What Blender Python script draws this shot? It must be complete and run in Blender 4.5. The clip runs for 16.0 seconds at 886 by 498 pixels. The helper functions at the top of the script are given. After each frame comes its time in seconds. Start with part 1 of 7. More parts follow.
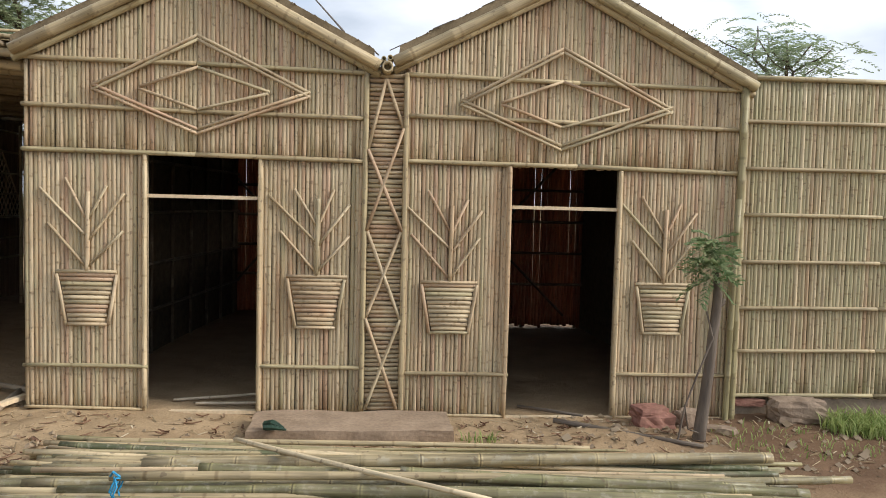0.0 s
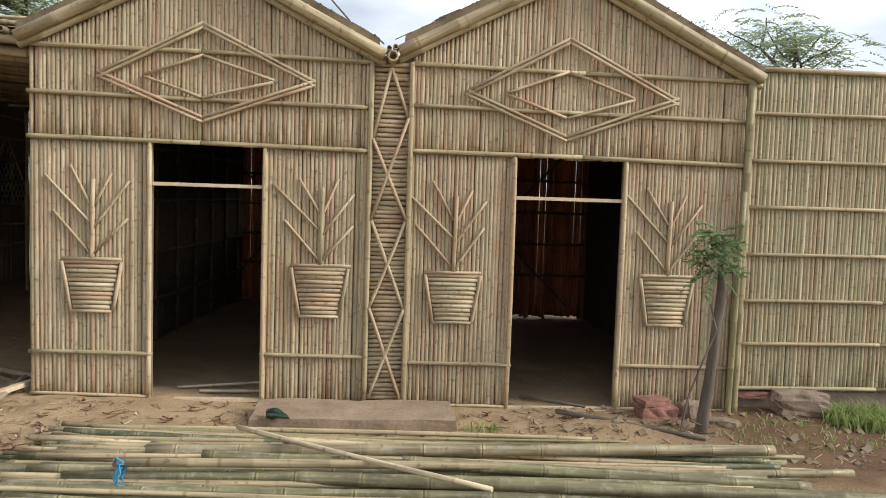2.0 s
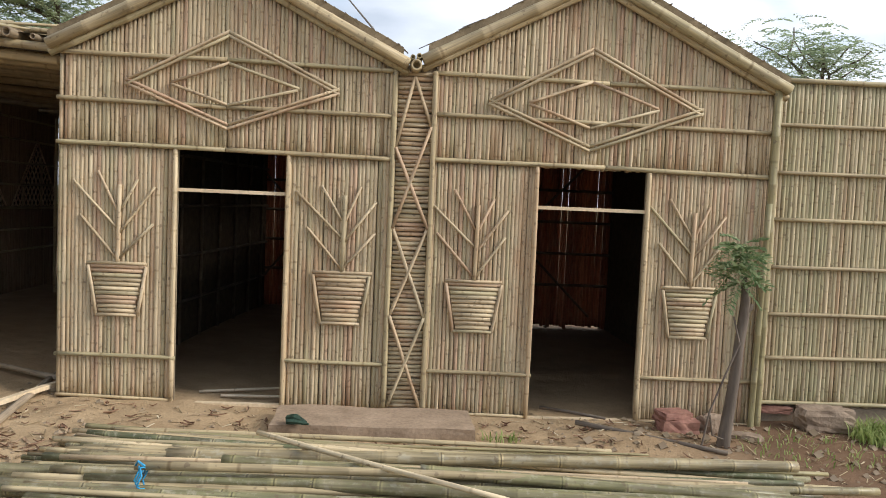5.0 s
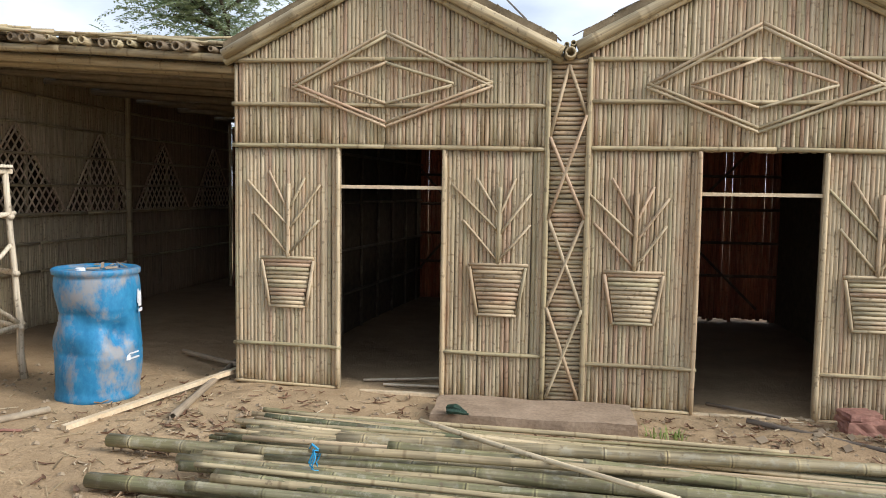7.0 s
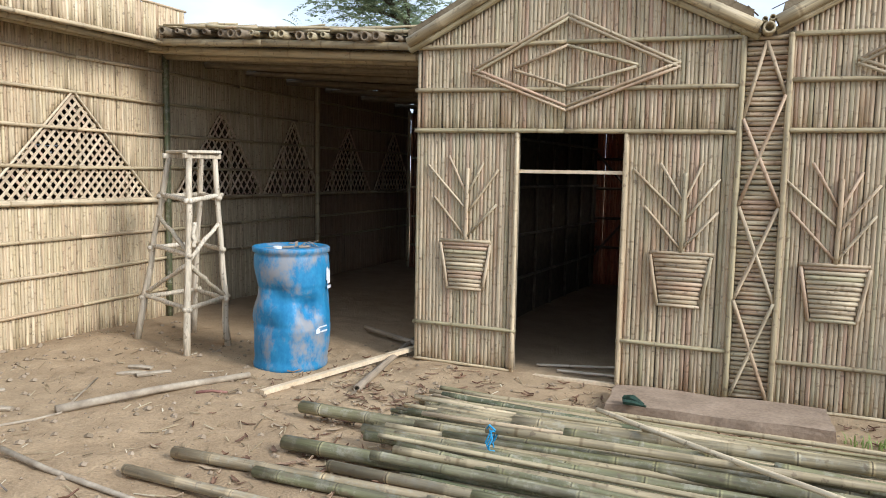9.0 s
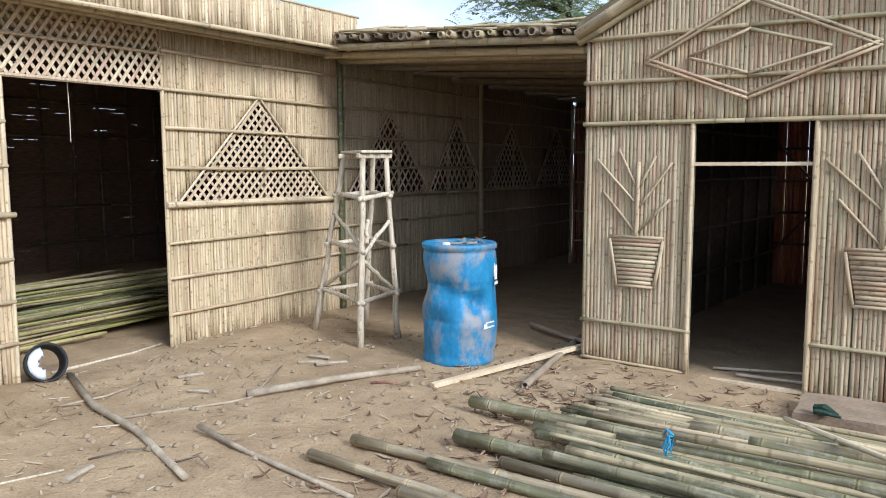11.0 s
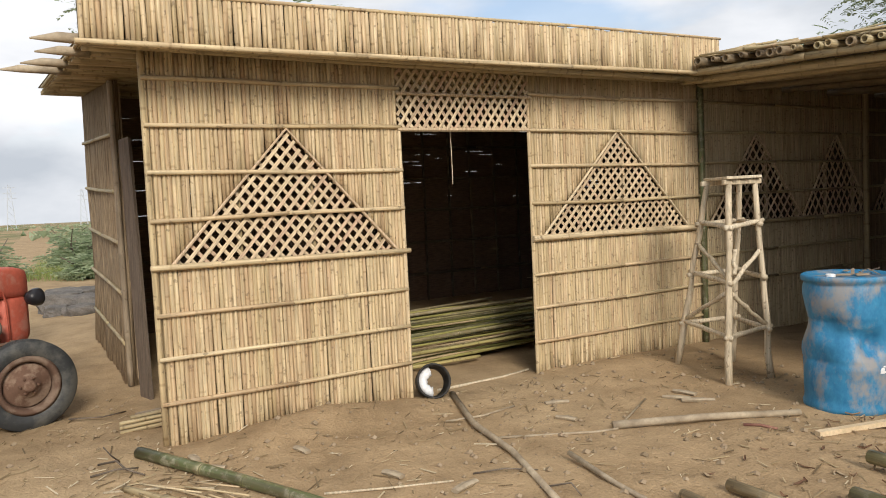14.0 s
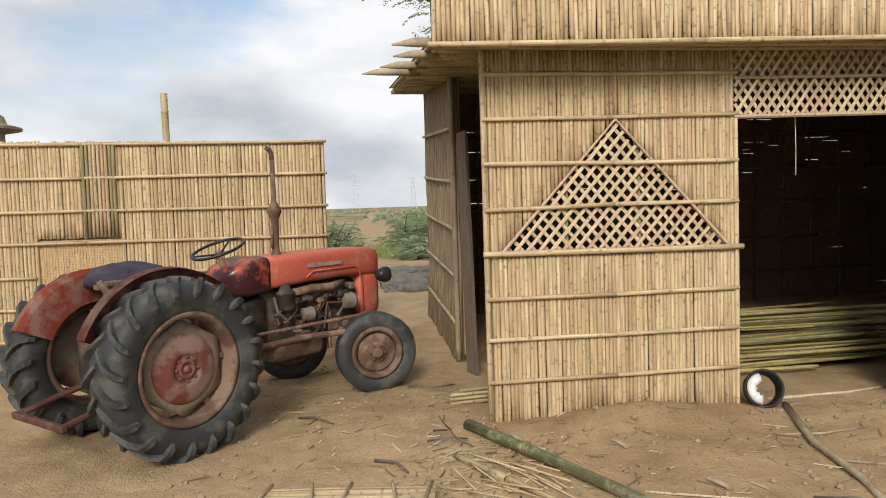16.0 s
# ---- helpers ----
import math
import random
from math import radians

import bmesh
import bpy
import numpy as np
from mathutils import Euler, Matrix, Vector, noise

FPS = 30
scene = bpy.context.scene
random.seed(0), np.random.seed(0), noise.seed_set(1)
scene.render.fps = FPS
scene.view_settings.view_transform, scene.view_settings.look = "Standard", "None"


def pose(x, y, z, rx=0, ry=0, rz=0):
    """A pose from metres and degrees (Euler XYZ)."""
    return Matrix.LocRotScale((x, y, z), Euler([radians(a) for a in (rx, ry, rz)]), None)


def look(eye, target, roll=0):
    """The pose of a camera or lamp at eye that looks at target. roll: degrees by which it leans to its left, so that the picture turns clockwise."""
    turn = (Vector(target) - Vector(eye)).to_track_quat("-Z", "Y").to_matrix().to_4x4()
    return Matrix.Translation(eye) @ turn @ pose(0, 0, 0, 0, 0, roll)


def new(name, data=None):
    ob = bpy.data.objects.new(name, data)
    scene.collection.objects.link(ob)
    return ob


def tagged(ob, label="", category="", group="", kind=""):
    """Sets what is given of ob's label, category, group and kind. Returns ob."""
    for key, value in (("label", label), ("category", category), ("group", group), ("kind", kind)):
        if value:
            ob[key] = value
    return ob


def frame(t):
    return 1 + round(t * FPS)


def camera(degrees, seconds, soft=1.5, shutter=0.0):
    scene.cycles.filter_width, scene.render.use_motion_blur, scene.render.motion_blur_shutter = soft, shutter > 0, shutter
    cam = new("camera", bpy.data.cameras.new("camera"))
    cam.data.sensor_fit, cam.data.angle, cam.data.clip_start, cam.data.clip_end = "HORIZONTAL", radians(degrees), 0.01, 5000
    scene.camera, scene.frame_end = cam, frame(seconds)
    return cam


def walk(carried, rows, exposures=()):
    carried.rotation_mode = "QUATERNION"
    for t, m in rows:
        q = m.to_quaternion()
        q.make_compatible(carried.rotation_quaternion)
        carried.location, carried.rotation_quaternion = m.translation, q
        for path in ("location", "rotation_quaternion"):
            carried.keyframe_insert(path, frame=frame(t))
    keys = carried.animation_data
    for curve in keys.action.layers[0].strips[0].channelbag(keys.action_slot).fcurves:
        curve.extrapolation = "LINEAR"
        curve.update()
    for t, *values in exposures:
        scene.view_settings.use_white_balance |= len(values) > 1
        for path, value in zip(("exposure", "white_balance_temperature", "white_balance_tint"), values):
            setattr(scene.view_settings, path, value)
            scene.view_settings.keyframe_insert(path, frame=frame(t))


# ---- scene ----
cam = camera(60.9, 16.0, soft=0.95)
ROWS = [  # seconds, place, yaw, pitch, roll
    (0.0, 0.047, 0.135, 1.644, -5.04, -3.25, 1.42),
    (0.5, 0.050, 0.130, 1.644, -4.44, -3.42, 1.36),
    (1.0, 0.054, 0.130, 1.643, -4.43, -3.74, 1.41),
    (1.5, 0.053, 0.135, 1.643, -4.65, -3.86, 1.41),
    (2.0, 0.055, 0.136, 1.642, -4.68, -3.99, 1.85),
    (2.5, 0.047, 0.135, 1.642, -3.62, -3.94, 1.98),
    (3.0, 0.044, 0.130, 1.653, -3.07, -3.79, 2.15),
    (3.2, 0.046, 0.129, 1.654, -3.54, -3.84, 2.27),
    (5.3, 0.060, 0.132, 1.650, -2.81, -3.46, 2.45),
    (5.5, 0.051, 0.133, 1.646, -2.27, -3.57, 2.08),
    (6.0, 0.040, 0.133, 1.638, -0.72, -3.81, 1.95),
    (6.5, 0.013, 0.138, 1.638, 2.99, -3.94, 1.33),
    (7.0, 0.009, 0.145, 1.640, 8.33, -4.35, 0.83),
    (7.5, 0.011, 0.152, 1.646, 11.71, -4.80, 0.75),
    (8.0, -0.010, 0.141, 1.636, 15.30, -4.78, 0.54),
    (8.5, -0.036, 0.139, 1.638, 18.23, -5.40, 0.43),
    (9.0, -0.054, 0.129, 1.639, 21.13, -5.71, 1.02),
    (9.2, -0.061, 0.120, 1.642, 22.30, -5.78, 0.75),
    (11.3, -0.146, 0.108, 1.646, 35.33, -5.73, -0.30),
    (11.5, -0.150, 0.103, 1.649, 36.98, -5.34, -0.47),
    (12.0, -0.160, 0.102, 1.651, 41.79, -4.94, -0.73),
    (12.5, -0.172, 0.081, 1.653, 45.52, -4.90, -1.33),
    (13.0, -0.178, 0.045, 1.670, 49.81, -4.12, -2.21),
    (13.5, -0.185, 0.028, 1.673, 53.80, -3.71, -2.10),
    (14.0, -0.195, 0.007, 1.680, 59.14, -3.38, -2.69),
    (14.5, -0.231, -0.026, 1.691, 63.91, -3.29, -2.73),
    (15.0, -0.264, -0.076, 1.694, 70.51, -3.44, -2.42),
    (15.5, -0.254, -0.111, 1.705, 76.72, -3.75, -2.08),
    (16.0, -0.239, -0.107, 1.705, 82.32, -3.33, -1.84),
]
walk(cam, [(t, pose(x, y, z, 0, 0, yaw) @ pose(0, 0, 0, 90 + pitch, 0, 0) @ pose(0, 0, 0, 0, 0, roll)) for t, x, y, z, yaw, pitch, roll in ROWS],
     [(0, 0.74, 6200, 11), (6, 0.80, 6100, 11), (8, 0.92, 5700, 10), (9.2, 0.95, 5500, 10), (11.4, 0.95, 5300, 10), (12.5, 0.90, 5600, 10), (13.2, 0.74, 6300, 11), (14.5, 0.45, 6650, 11), (16, 0.42, 6700, 11)])

# ---- world and sun ----
SUN_AZ, SUN_EL = 106.0, 31.0
world = bpy.data.worlds.new("sky")
scene.world = world
world.use_nodes = True
wn, wl = world.node_tree.nodes, world.node_tree.links
wn.clear()
w_out = wn.new("ShaderNodeOutputWorld")
w_bg = wn.new("ShaderNodeBackground")
w_sky = wn.new("ShaderNodeTexSky")
w_sky.sky_type, w_sky.sun_disc = "NISHITA", False
w_sky.sun_elevation, w_sky.sun_rotation = radians(SUN_EL), radians(SUN_AZ)
w_scale = wn.new("ShaderNodeMix")
w_scale.data_type, w_scale.blend_type = "RGBA", "MULTIPLY"
w_scale.inputs[0].default_value = 1.0
w_scale.inputs[7].default_value = (0.11, 0.11, 0.11, 1)
w_tc = wn.new("ShaderNodeTexCoord")
w_map = wn.new("ShaderNodeMapping")
w_map.inputs["Scale"].default_value = (1.0, 1.0, 2.6)
w_map.inputs["Location"].default_value = (0.4, 2.3, 0.2)
w_noise = wn.new("ShaderNodeTexNoise")
w_noise.inputs["Scale"].default_value, w_noise.inputs["Detail"].default_value = 2.1, 7
w_ramp = wn.new("ShaderNodeValToRGB")
w_ramp.color_ramp.elements[0].position, w_ramp.color_ramp.elements[1].position = 0.33, 0.47
w_noise2 = wn.new("ShaderNodeTexNoise")
w_noise2.inputs["Scale"].default_value, w_noise2.inputs["Detail"].default_value = 3.2, 6
w_cloud = wn.new("ShaderNodeValToRGB")
w_cloud.color_ramp.elements[0].position, w_cloud.color_ramp.elements[1].position = 0.34, 0.62
w_cloud.color_ramp.elements[0].color = (0.40, 0.44, 0.49, 1)
w_cloud.color_ramp.elements[1].color = (0.71, 0.73, 0.76, 1)
w_mix = wn.new("ShaderNodeMix")
w_mix.data_type = "RGBA"
wl.new(w_tc.outputs["Generated"], w_map.inputs["Vector"])
wl.new(w_map.outputs[0], w_noise.inputs["Vector"])
wl.new(w_map.outputs[0], w_noise2.inputs["Vector"])
wl.new(w_noise.outputs["Fac"], w_ramp.inputs[0])
wl.new(w_noise2.outputs["Fac"], w_cloud.inputs[0])
wl.new(w_sky.outputs[0], w_scale.inputs[6])
w_sep = wn.new("ShaderNodeSeparateXYZ")
wl.new(w_tc.outputs["Generated"], w_sep.inputs[0])
w_low = wn.new("ShaderNodeMapRange")
w_low.inputs["From Min"].default_value, w_low.inputs["From Max"].default_value = 0.08, 0.30
w_low.inputs["To Min"].default_value, w_low.inputs["To Max"].default_value = 1.0, 0.0
wl.new(w_sep.outputs[2], w_low.inputs["Value"])
w_max = wn.new("ShaderNodeMath")
w_max.operation = "MAXIMUM"
wl.new(w_ramp.outputs[0], w_max.inputs[0])
wl.new(w_low.outputs[0], w_max.inputs[1])
wl.new(w_max.outputs[0], w_mix.inputs[0])
wl.new(w_scale.outputs[2], w_mix.inputs[6])
wl.new(w_cloud.outputs[0], w_mix.inputs[7])
wl.new(w_mix.outputs[2], w_bg.inputs[0])
wl.new(w_bg.outputs[0], w_out.inputs[0])
w_bg.inputs[1].default_value = 1.0
sun_data = bpy.data.lights.new("sun", "SUN")
sun_data.energy, sun_data.angle, sun_data.color = 2.25, radians(20), (1.0, 0.93, 0.82)
sun = new("sun", sun_data)
sun_dir = Vector((math.sin(radians(SUN_AZ)) * math.cos(radians(SUN_EL)), math.cos(radians(SUN_AZ)) * math.cos(radians(SUN_EL)), math.sin(radians(SUN_EL))))
sun.matrix_world = look(sun_dir * 30, (0, 0, 0))


# ---- materials ----
class Nodes:
    """Small builder for a node material."""

    def __init__(self, name, rough=0.7, metal=0.0, spec=0.35):
        self.mat = bpy.data.materials.new(name)
        self.mat.use_nodes = True
        self.tree = self.mat.node_tree
        self.bsdf = self.tree.nodes["Principled BSDF"]
        self.bsdf.inputs["Roughness"].default_value = rough
        self.bsdf.inputs["Metallic"].default_value = metal
        self.bsdf.inputs["Specular IOR Level"].default_value = spec

    def node(self, kind, **values):
        n = self.tree.nodes.new("ShaderNode" + kind)
        for key, v in values.items():
            n.inputs[key.replace("_", " ")].default_value = v
        return n

    def link(self, a, b):
        self.tree.links.new(a, b)

    def math(self, op, a, b=0.0, c=None):
        n = self.node("Math")
        n.operation = op
        for i, v in enumerate((a, b) if c is None else (a, b, c)):
            if isinstance(v, (int, float)):
                n.inputs[i].default_value = v
            else:
                self.link(v, n.inputs[i])
        return n.outputs[0]

    def ramp(self, fac, stops, smooth=True):
        n = self.node("ValToRGB")
        n.color_ramp.interpolation = "LINEAR" if smooth else "CONSTANT"
        while len(n.color_ramp.elements) < len(stops):
            n.color_ramp.elements.new(0.5)
        for e, (p, c) in zip(n.color_ramp.elements, stops):
            e.position, e.color = p, (*c, 1)
        self.link(fac, n.inputs[0])
        return n.outputs[0]

    def mix(self, fac, a, b, blend="MIX"):
        n = self.node("Mix")
        n.data_type, n.blend_type = "RGBA", blend
        for i, v in ((0, fac), (6, a), (7, b)):
            if isinstance(v, (int, float)):
                n.inputs[i].default_value = v
            elif isinstance(v, tuple):
                n.inputs[i].default_value = (*v, 1)
            else:
                self.link(v, n.inputs[i])
        return n.outputs[2]

    def coords(self, which="Object", scale=(1, 1, 1)):
        tc = self.node("TexCoord")
        mp = self.node("Mapping", Scale=scale)
        self.link(tc.outputs[which], mp.inputs["Vector"])
        return mp.outputs[0]

    def noise(self, vec, scale, detail=4.0, rough=0.55):
        n = self.node("TexNoise", Scale=scale, Detail=detail, Roughness=rough)
        self.link(vec, n.inputs["Vector"])
        return n.outputs["Fac"]

    def colour(self, out):
        self.link(out, self.bsdf.inputs["Base Color"])

    def bump(self, height, strength=0.3, distance=0.01):
        b = self.node("Bump", Strength=strength, Distance=distance)
        self.link(height, b.inputs["Height"])
        self.link(b.outputs[0], self.bsdf.inputs["Normal"])


def bamboo(name, tones, node_dark=0.5, rough=0.6, blotch=0.4, dust=(0.36, 0.29, 0.19), waxy=False, glow=0.0, stain=0.0):
    """Bamboo: each stick its own tone, long streaks, dark joints, dusty blotches."""
    m = Nodes(name, rough)
    info = m.node("ObjectInfo")
    rnd = info.outputs["Random"]
    base = m.ramp(rnd, [(i / max(1, len(tones) - 1), c) for i, c in enumerate(tones)])
    tc = m.node("TexCoord")
    shift = m.node("VectorMath")
    shift.operation = "ADD"
    comb = m.node("CombineXYZ")
    m.link(m.math("MULTIPLY", rnd, 37.0), comb.inputs[2])
    m.link(m.math("MULTIPLY", rnd, 11.0), comb.inputs[0])
    m.link(tc.outputs["Object"], shift.inputs[0])
    m.link(comb.outputs[0], shift.inputs[1])
    long = m.node("Mapping", Scale=(60, 60, 3))
    m.link(shift.outputs[0], long.inputs["Vector"])
    streak = m.noise(long.outputs[0], 1.0, 3)
    streak_col = m.ramp(streak, [(0.3, (0.64, 0.63, 0.61)), (0.7, (1.22, 1.20, 1.16))])
    col = m.mix(1.0, base, streak_col, "MULTIPLY")
    spots = m.noise(shift.outputs[0], 7.0, 5, 0.6)
    col = m.mix(m.math("MULTIPLY", m.ramp(spots, [(0.5, (0, 0, 0)), (0.7, (1, 1, 1))]), blotch), col, dust)
    uv = m.node("SeparateXYZ")
    m.link(tc.outputs["UV"], uv.inputs[0])
    phase = m.math("FRACT", uv.outputs[1] if waxy else m.math("ADD", uv.outputs[1], m.math("MULTIPLY", rnd, 9.7)))
    dist = m.math("ABSOLUTE", m.math("SUBTRACT", phase, 0.5))
    ring = m.ramp(dist, [(0.0, (0.36, 0.29, 0.22)), (0.018, (0.55, 0.47, 0.38)), (0.04, (1.06, 1.05, 1.03)), (0.08, (1.0, 1.0, 1.0))])
    if waxy:
        ring = m.ramp(dist, [(0.0, (0.25, 0.2, 0.15)), (0.010, (0.35, 0.3, 0.25)), (0.016, (1.9, 1.85, 1.7)), (0.035, (1.7, 1.65, 1.5)), (0.05, (1.0, 1.0, 1.0))])
        wax = m.noise(shift.outputs[0], 16.0, 5, 0.7)
        col = m.mix(m.math("MULTIPLY", m.ramp(wax, [(0.52, (0, 0, 0)), (0.62, (1, 1, 1))]), 0.55), col, (0.38, 0.35, 0.26))
        grime = m.noise(long.outputs[0], 0.35, 4, 0.6)
        col = m.mix(m.math("MULTIPLY", m.ramp(grime, [(0.46, (0, 0, 0)), (0.62, (1, 1, 1))]), 0.6), col, (0.085, 0.068, 0.04))
    if stain:
        geo = m.node("NewGeometry")
        place = m.node("Mapping", Scale=(1.3, 1.3, 0.55))
        m.link(geo.outputs["Position"], place.inputs["Vector"])
        broad = m.ramp(m.noise(place.outputs[0], 1.6, 5, 0.7), [(0.47, (0, 0, 0)), (0.64, (1, 1, 1))])
        own = m.ramp(m.math("FRACT", m.math("MULTIPLY", rnd, 7.13)), [(0.25, (0.15, 0.15, 0.15)), (0.8, (1, 1, 1))])
        col = m.mix(m.math("MULTIPLY", m.math("MULTIPLY", broad, own), stain), col, (0.36, 0.20, 0.105))
    patchy = m.ramp(m.noise(shift.outputs[0], 4.0, 2), [(0.40, (0.1, 0.1, 0.1)), (0.62, (1, 1, 1))])
    col = m.mix(m.math("MULTIPLY", patchy, node_dark), col, m.mix(1.0, col, ring, "MULTIPLY"))
    knot = m.noise(shift.outputs[0], 23.0, 2, 0.5)
    col = m.mix(m.math("MULTIPLY", m.ramp(knot, [(0.635, (0, 0, 0)), (0.70, (1, 1, 1))]), 0.6), col, (0.14, 0.098, 0.06))
    m.colour(col)
    m.bump(m.math("ADD", streak, m.math("MULTIPLY", spots, 0.5)), 0.35, 0.003)
    if glow:
        tr = m.node("BsdfTranslucent")
        m.link(col, tr.inputs[0])
        mx = m.node("MixShader")
        mx.inputs[0].default_value = glow
        m.link(m.bsdf.outputs[0], mx.inputs[1])
        m.link(tr.outputs[0], mx.inputs[2])
        m.link(mx.outputs[0], m.tree.nodes["Material Output"].inputs[0])
    return m.mat


M_DRY = bamboo("dry_cane", [(0.39, 0.30, 0.19), (0.53, 0.425, 0.28), (0.43, 0.355, 0.22), (0.57, 0.47, 0.32), (0.40, 0.35, 0.215), (0.52, 0.43, 0.285), (0.47, 0.32, 0.215), (0.49, 0.40, 0.26), (0.55, 0.445, 0.295)], stain=0.6)
M_FENCE = bamboo("greenish_cane", [(0.38, 0.325, 0.20), (0.50, 0.43, 0.275), (0.385, 0.36, 0.215), (0.53, 0.455, 0.30), (0.36, 0.335, 0.20), (0.47, 0.41, 0.26), (0.44, 0.33, 0.21)], stain=0.35)
M_PALE = bamboo("pale_cane", [(0.46, 0.36, 0.215), (0.60, 0.485, 0.31), (0.51, 0.41, 0.245), (0.65, 0.54, 0.36), (0.48, 0.355, 0.22), (0.58, 0.465, 0.295)], stain=0.22)
M_GREEN = bamboo("green_bamboo", [(0.10, 0.115, 0.058), (0.30, 0.25, 0.145), (0.17, 0.17, 0.085), (0.35, 0.295, 0.175), (0.22, 0.205, 0.105), (0.12, 0.135, 0.07), (0.38, 0.315, 0.195), (0.26, 0.23, 0.125), (0.19, 0.185, 0.09), (0.36, 0.29, 0.175)], 0.75, 0.42, 0.45, waxy=True)
M_POLE = bamboo("weathered_pole", [(0.33, 0.265, 0.155), (0.45, 0.365, 0.22), (0.38, 0.325, 0.19)], 0.7, 0.55)
M_GREENPOST = bamboo("fresh_green_post", [(0.085, 0.115, 0.05), (0.13, 0.15, 0.065)], 0.6, 0.4, 0.4, waxy=True)
M_LIME = bamboo("yellow_green_bamboo", [(0.24, 0.235, 0.075), (0.36, 0.33, 0.12), (0.17, 0.19, 0.06), (0.42, 0.36, 0.16)], 0.6, 0.45, 0.3)
M_OLIVE = bamboo("olive_post", [(0.24, 0.22, 0.115), (0.30, 0.26, 0.14)], 0.5, 0.5, 0.3)
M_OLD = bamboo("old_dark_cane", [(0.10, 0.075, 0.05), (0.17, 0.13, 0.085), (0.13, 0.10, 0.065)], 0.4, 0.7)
M_SHADE_CANE = bamboo("shaded_cane", [(0.36, 0.285, 0.18), (0.47, 0.38, 0.245), (0.40, 0.33, 0.205), (0.50, 0.41, 0.27), (0.42, 0.31, 0.20)])
# brown of the front pole ends; painted shade on the deeper cross poles
M_SHADE_POLE = bamboo("brown_shade_pole", [(0.16, 0.12, 0.075), (0.23, 0.175, 0.11), (0.19, 0.15, 0.095)], 0.5, 0.65)
M_SHADE_BROWN = bamboo("brown_shaded_cane", [(0.20, 0.14, 0.09), (0.28, 0.20, 0.125), (0.24, 0.165, 0.105), (0.30, 0.225, 0.145)], 0.5, 0.7)
M_WOOD = bamboo("grey_driftwood", [(0.24, 0.19, 0.14), (0.31, 0.25, 0.18)], 0.0, 0.8, 0.4)
M_FRESH = bamboo("fresh_split_wood", [(0.66, 0.52, 0.33), (0.70, 0.57, 0.38)], 0.0, 0.7, 0.15)
M_RED = bamboo("old_red_cane", [(0.36, 0.16, 0.10), (0.46, 0.24, 0.15), (0.30, 0.14, 0.09)], 0.3, glow=0.45)
M_BARE = bamboo("bare_stick", [(0.60, 0.52, 0.40), (0.52, 0.44, 0.32), (0.64, 0.57, 0.45)], 0.1, 0.7, 0.3)
M_WEAVE = bamboo("woven_split", [(0.50, 0.36, 0.20), (0.55, 0.41, 0.24)], 0.0, 0.6, 0.35)
M_SPLIT = bamboo("split_strip", [(0.60, 0.49, 0.33), (0.52, 0.40, 0.27), (0.66, 0.55, 0.38), (0.50, 0.35, 0.25)], 0.3, 0.6, 0.2)


def plain(name, stops, scale=6.0, rough=0.8, bump=0.3, dist=0.01, metal=0.0, spec=0.3, stretch=(1, 1, 1), fine=40.0):
    m = Nodes(name, rough, metal, spec)
    v = m.coords("Object", stretch)
    a, b = m.noise(v, scale, 6), m.noise(v, fine, 4)
    col = m.ramp(a, stops)
    col = m.mix(0.35, col, m.mix(1.0, col, m.ramp(b, [(0.3, (0.55, 0.55, 0.55)), (0.7, (1.3, 1.3, 1.3))]), "MULTIPLY"))
    m.colour(col)
    m.bump(m.math("ADD", a, m.math("MULTIPLY", b, 0.4)), bump, dist)
    return m.mat


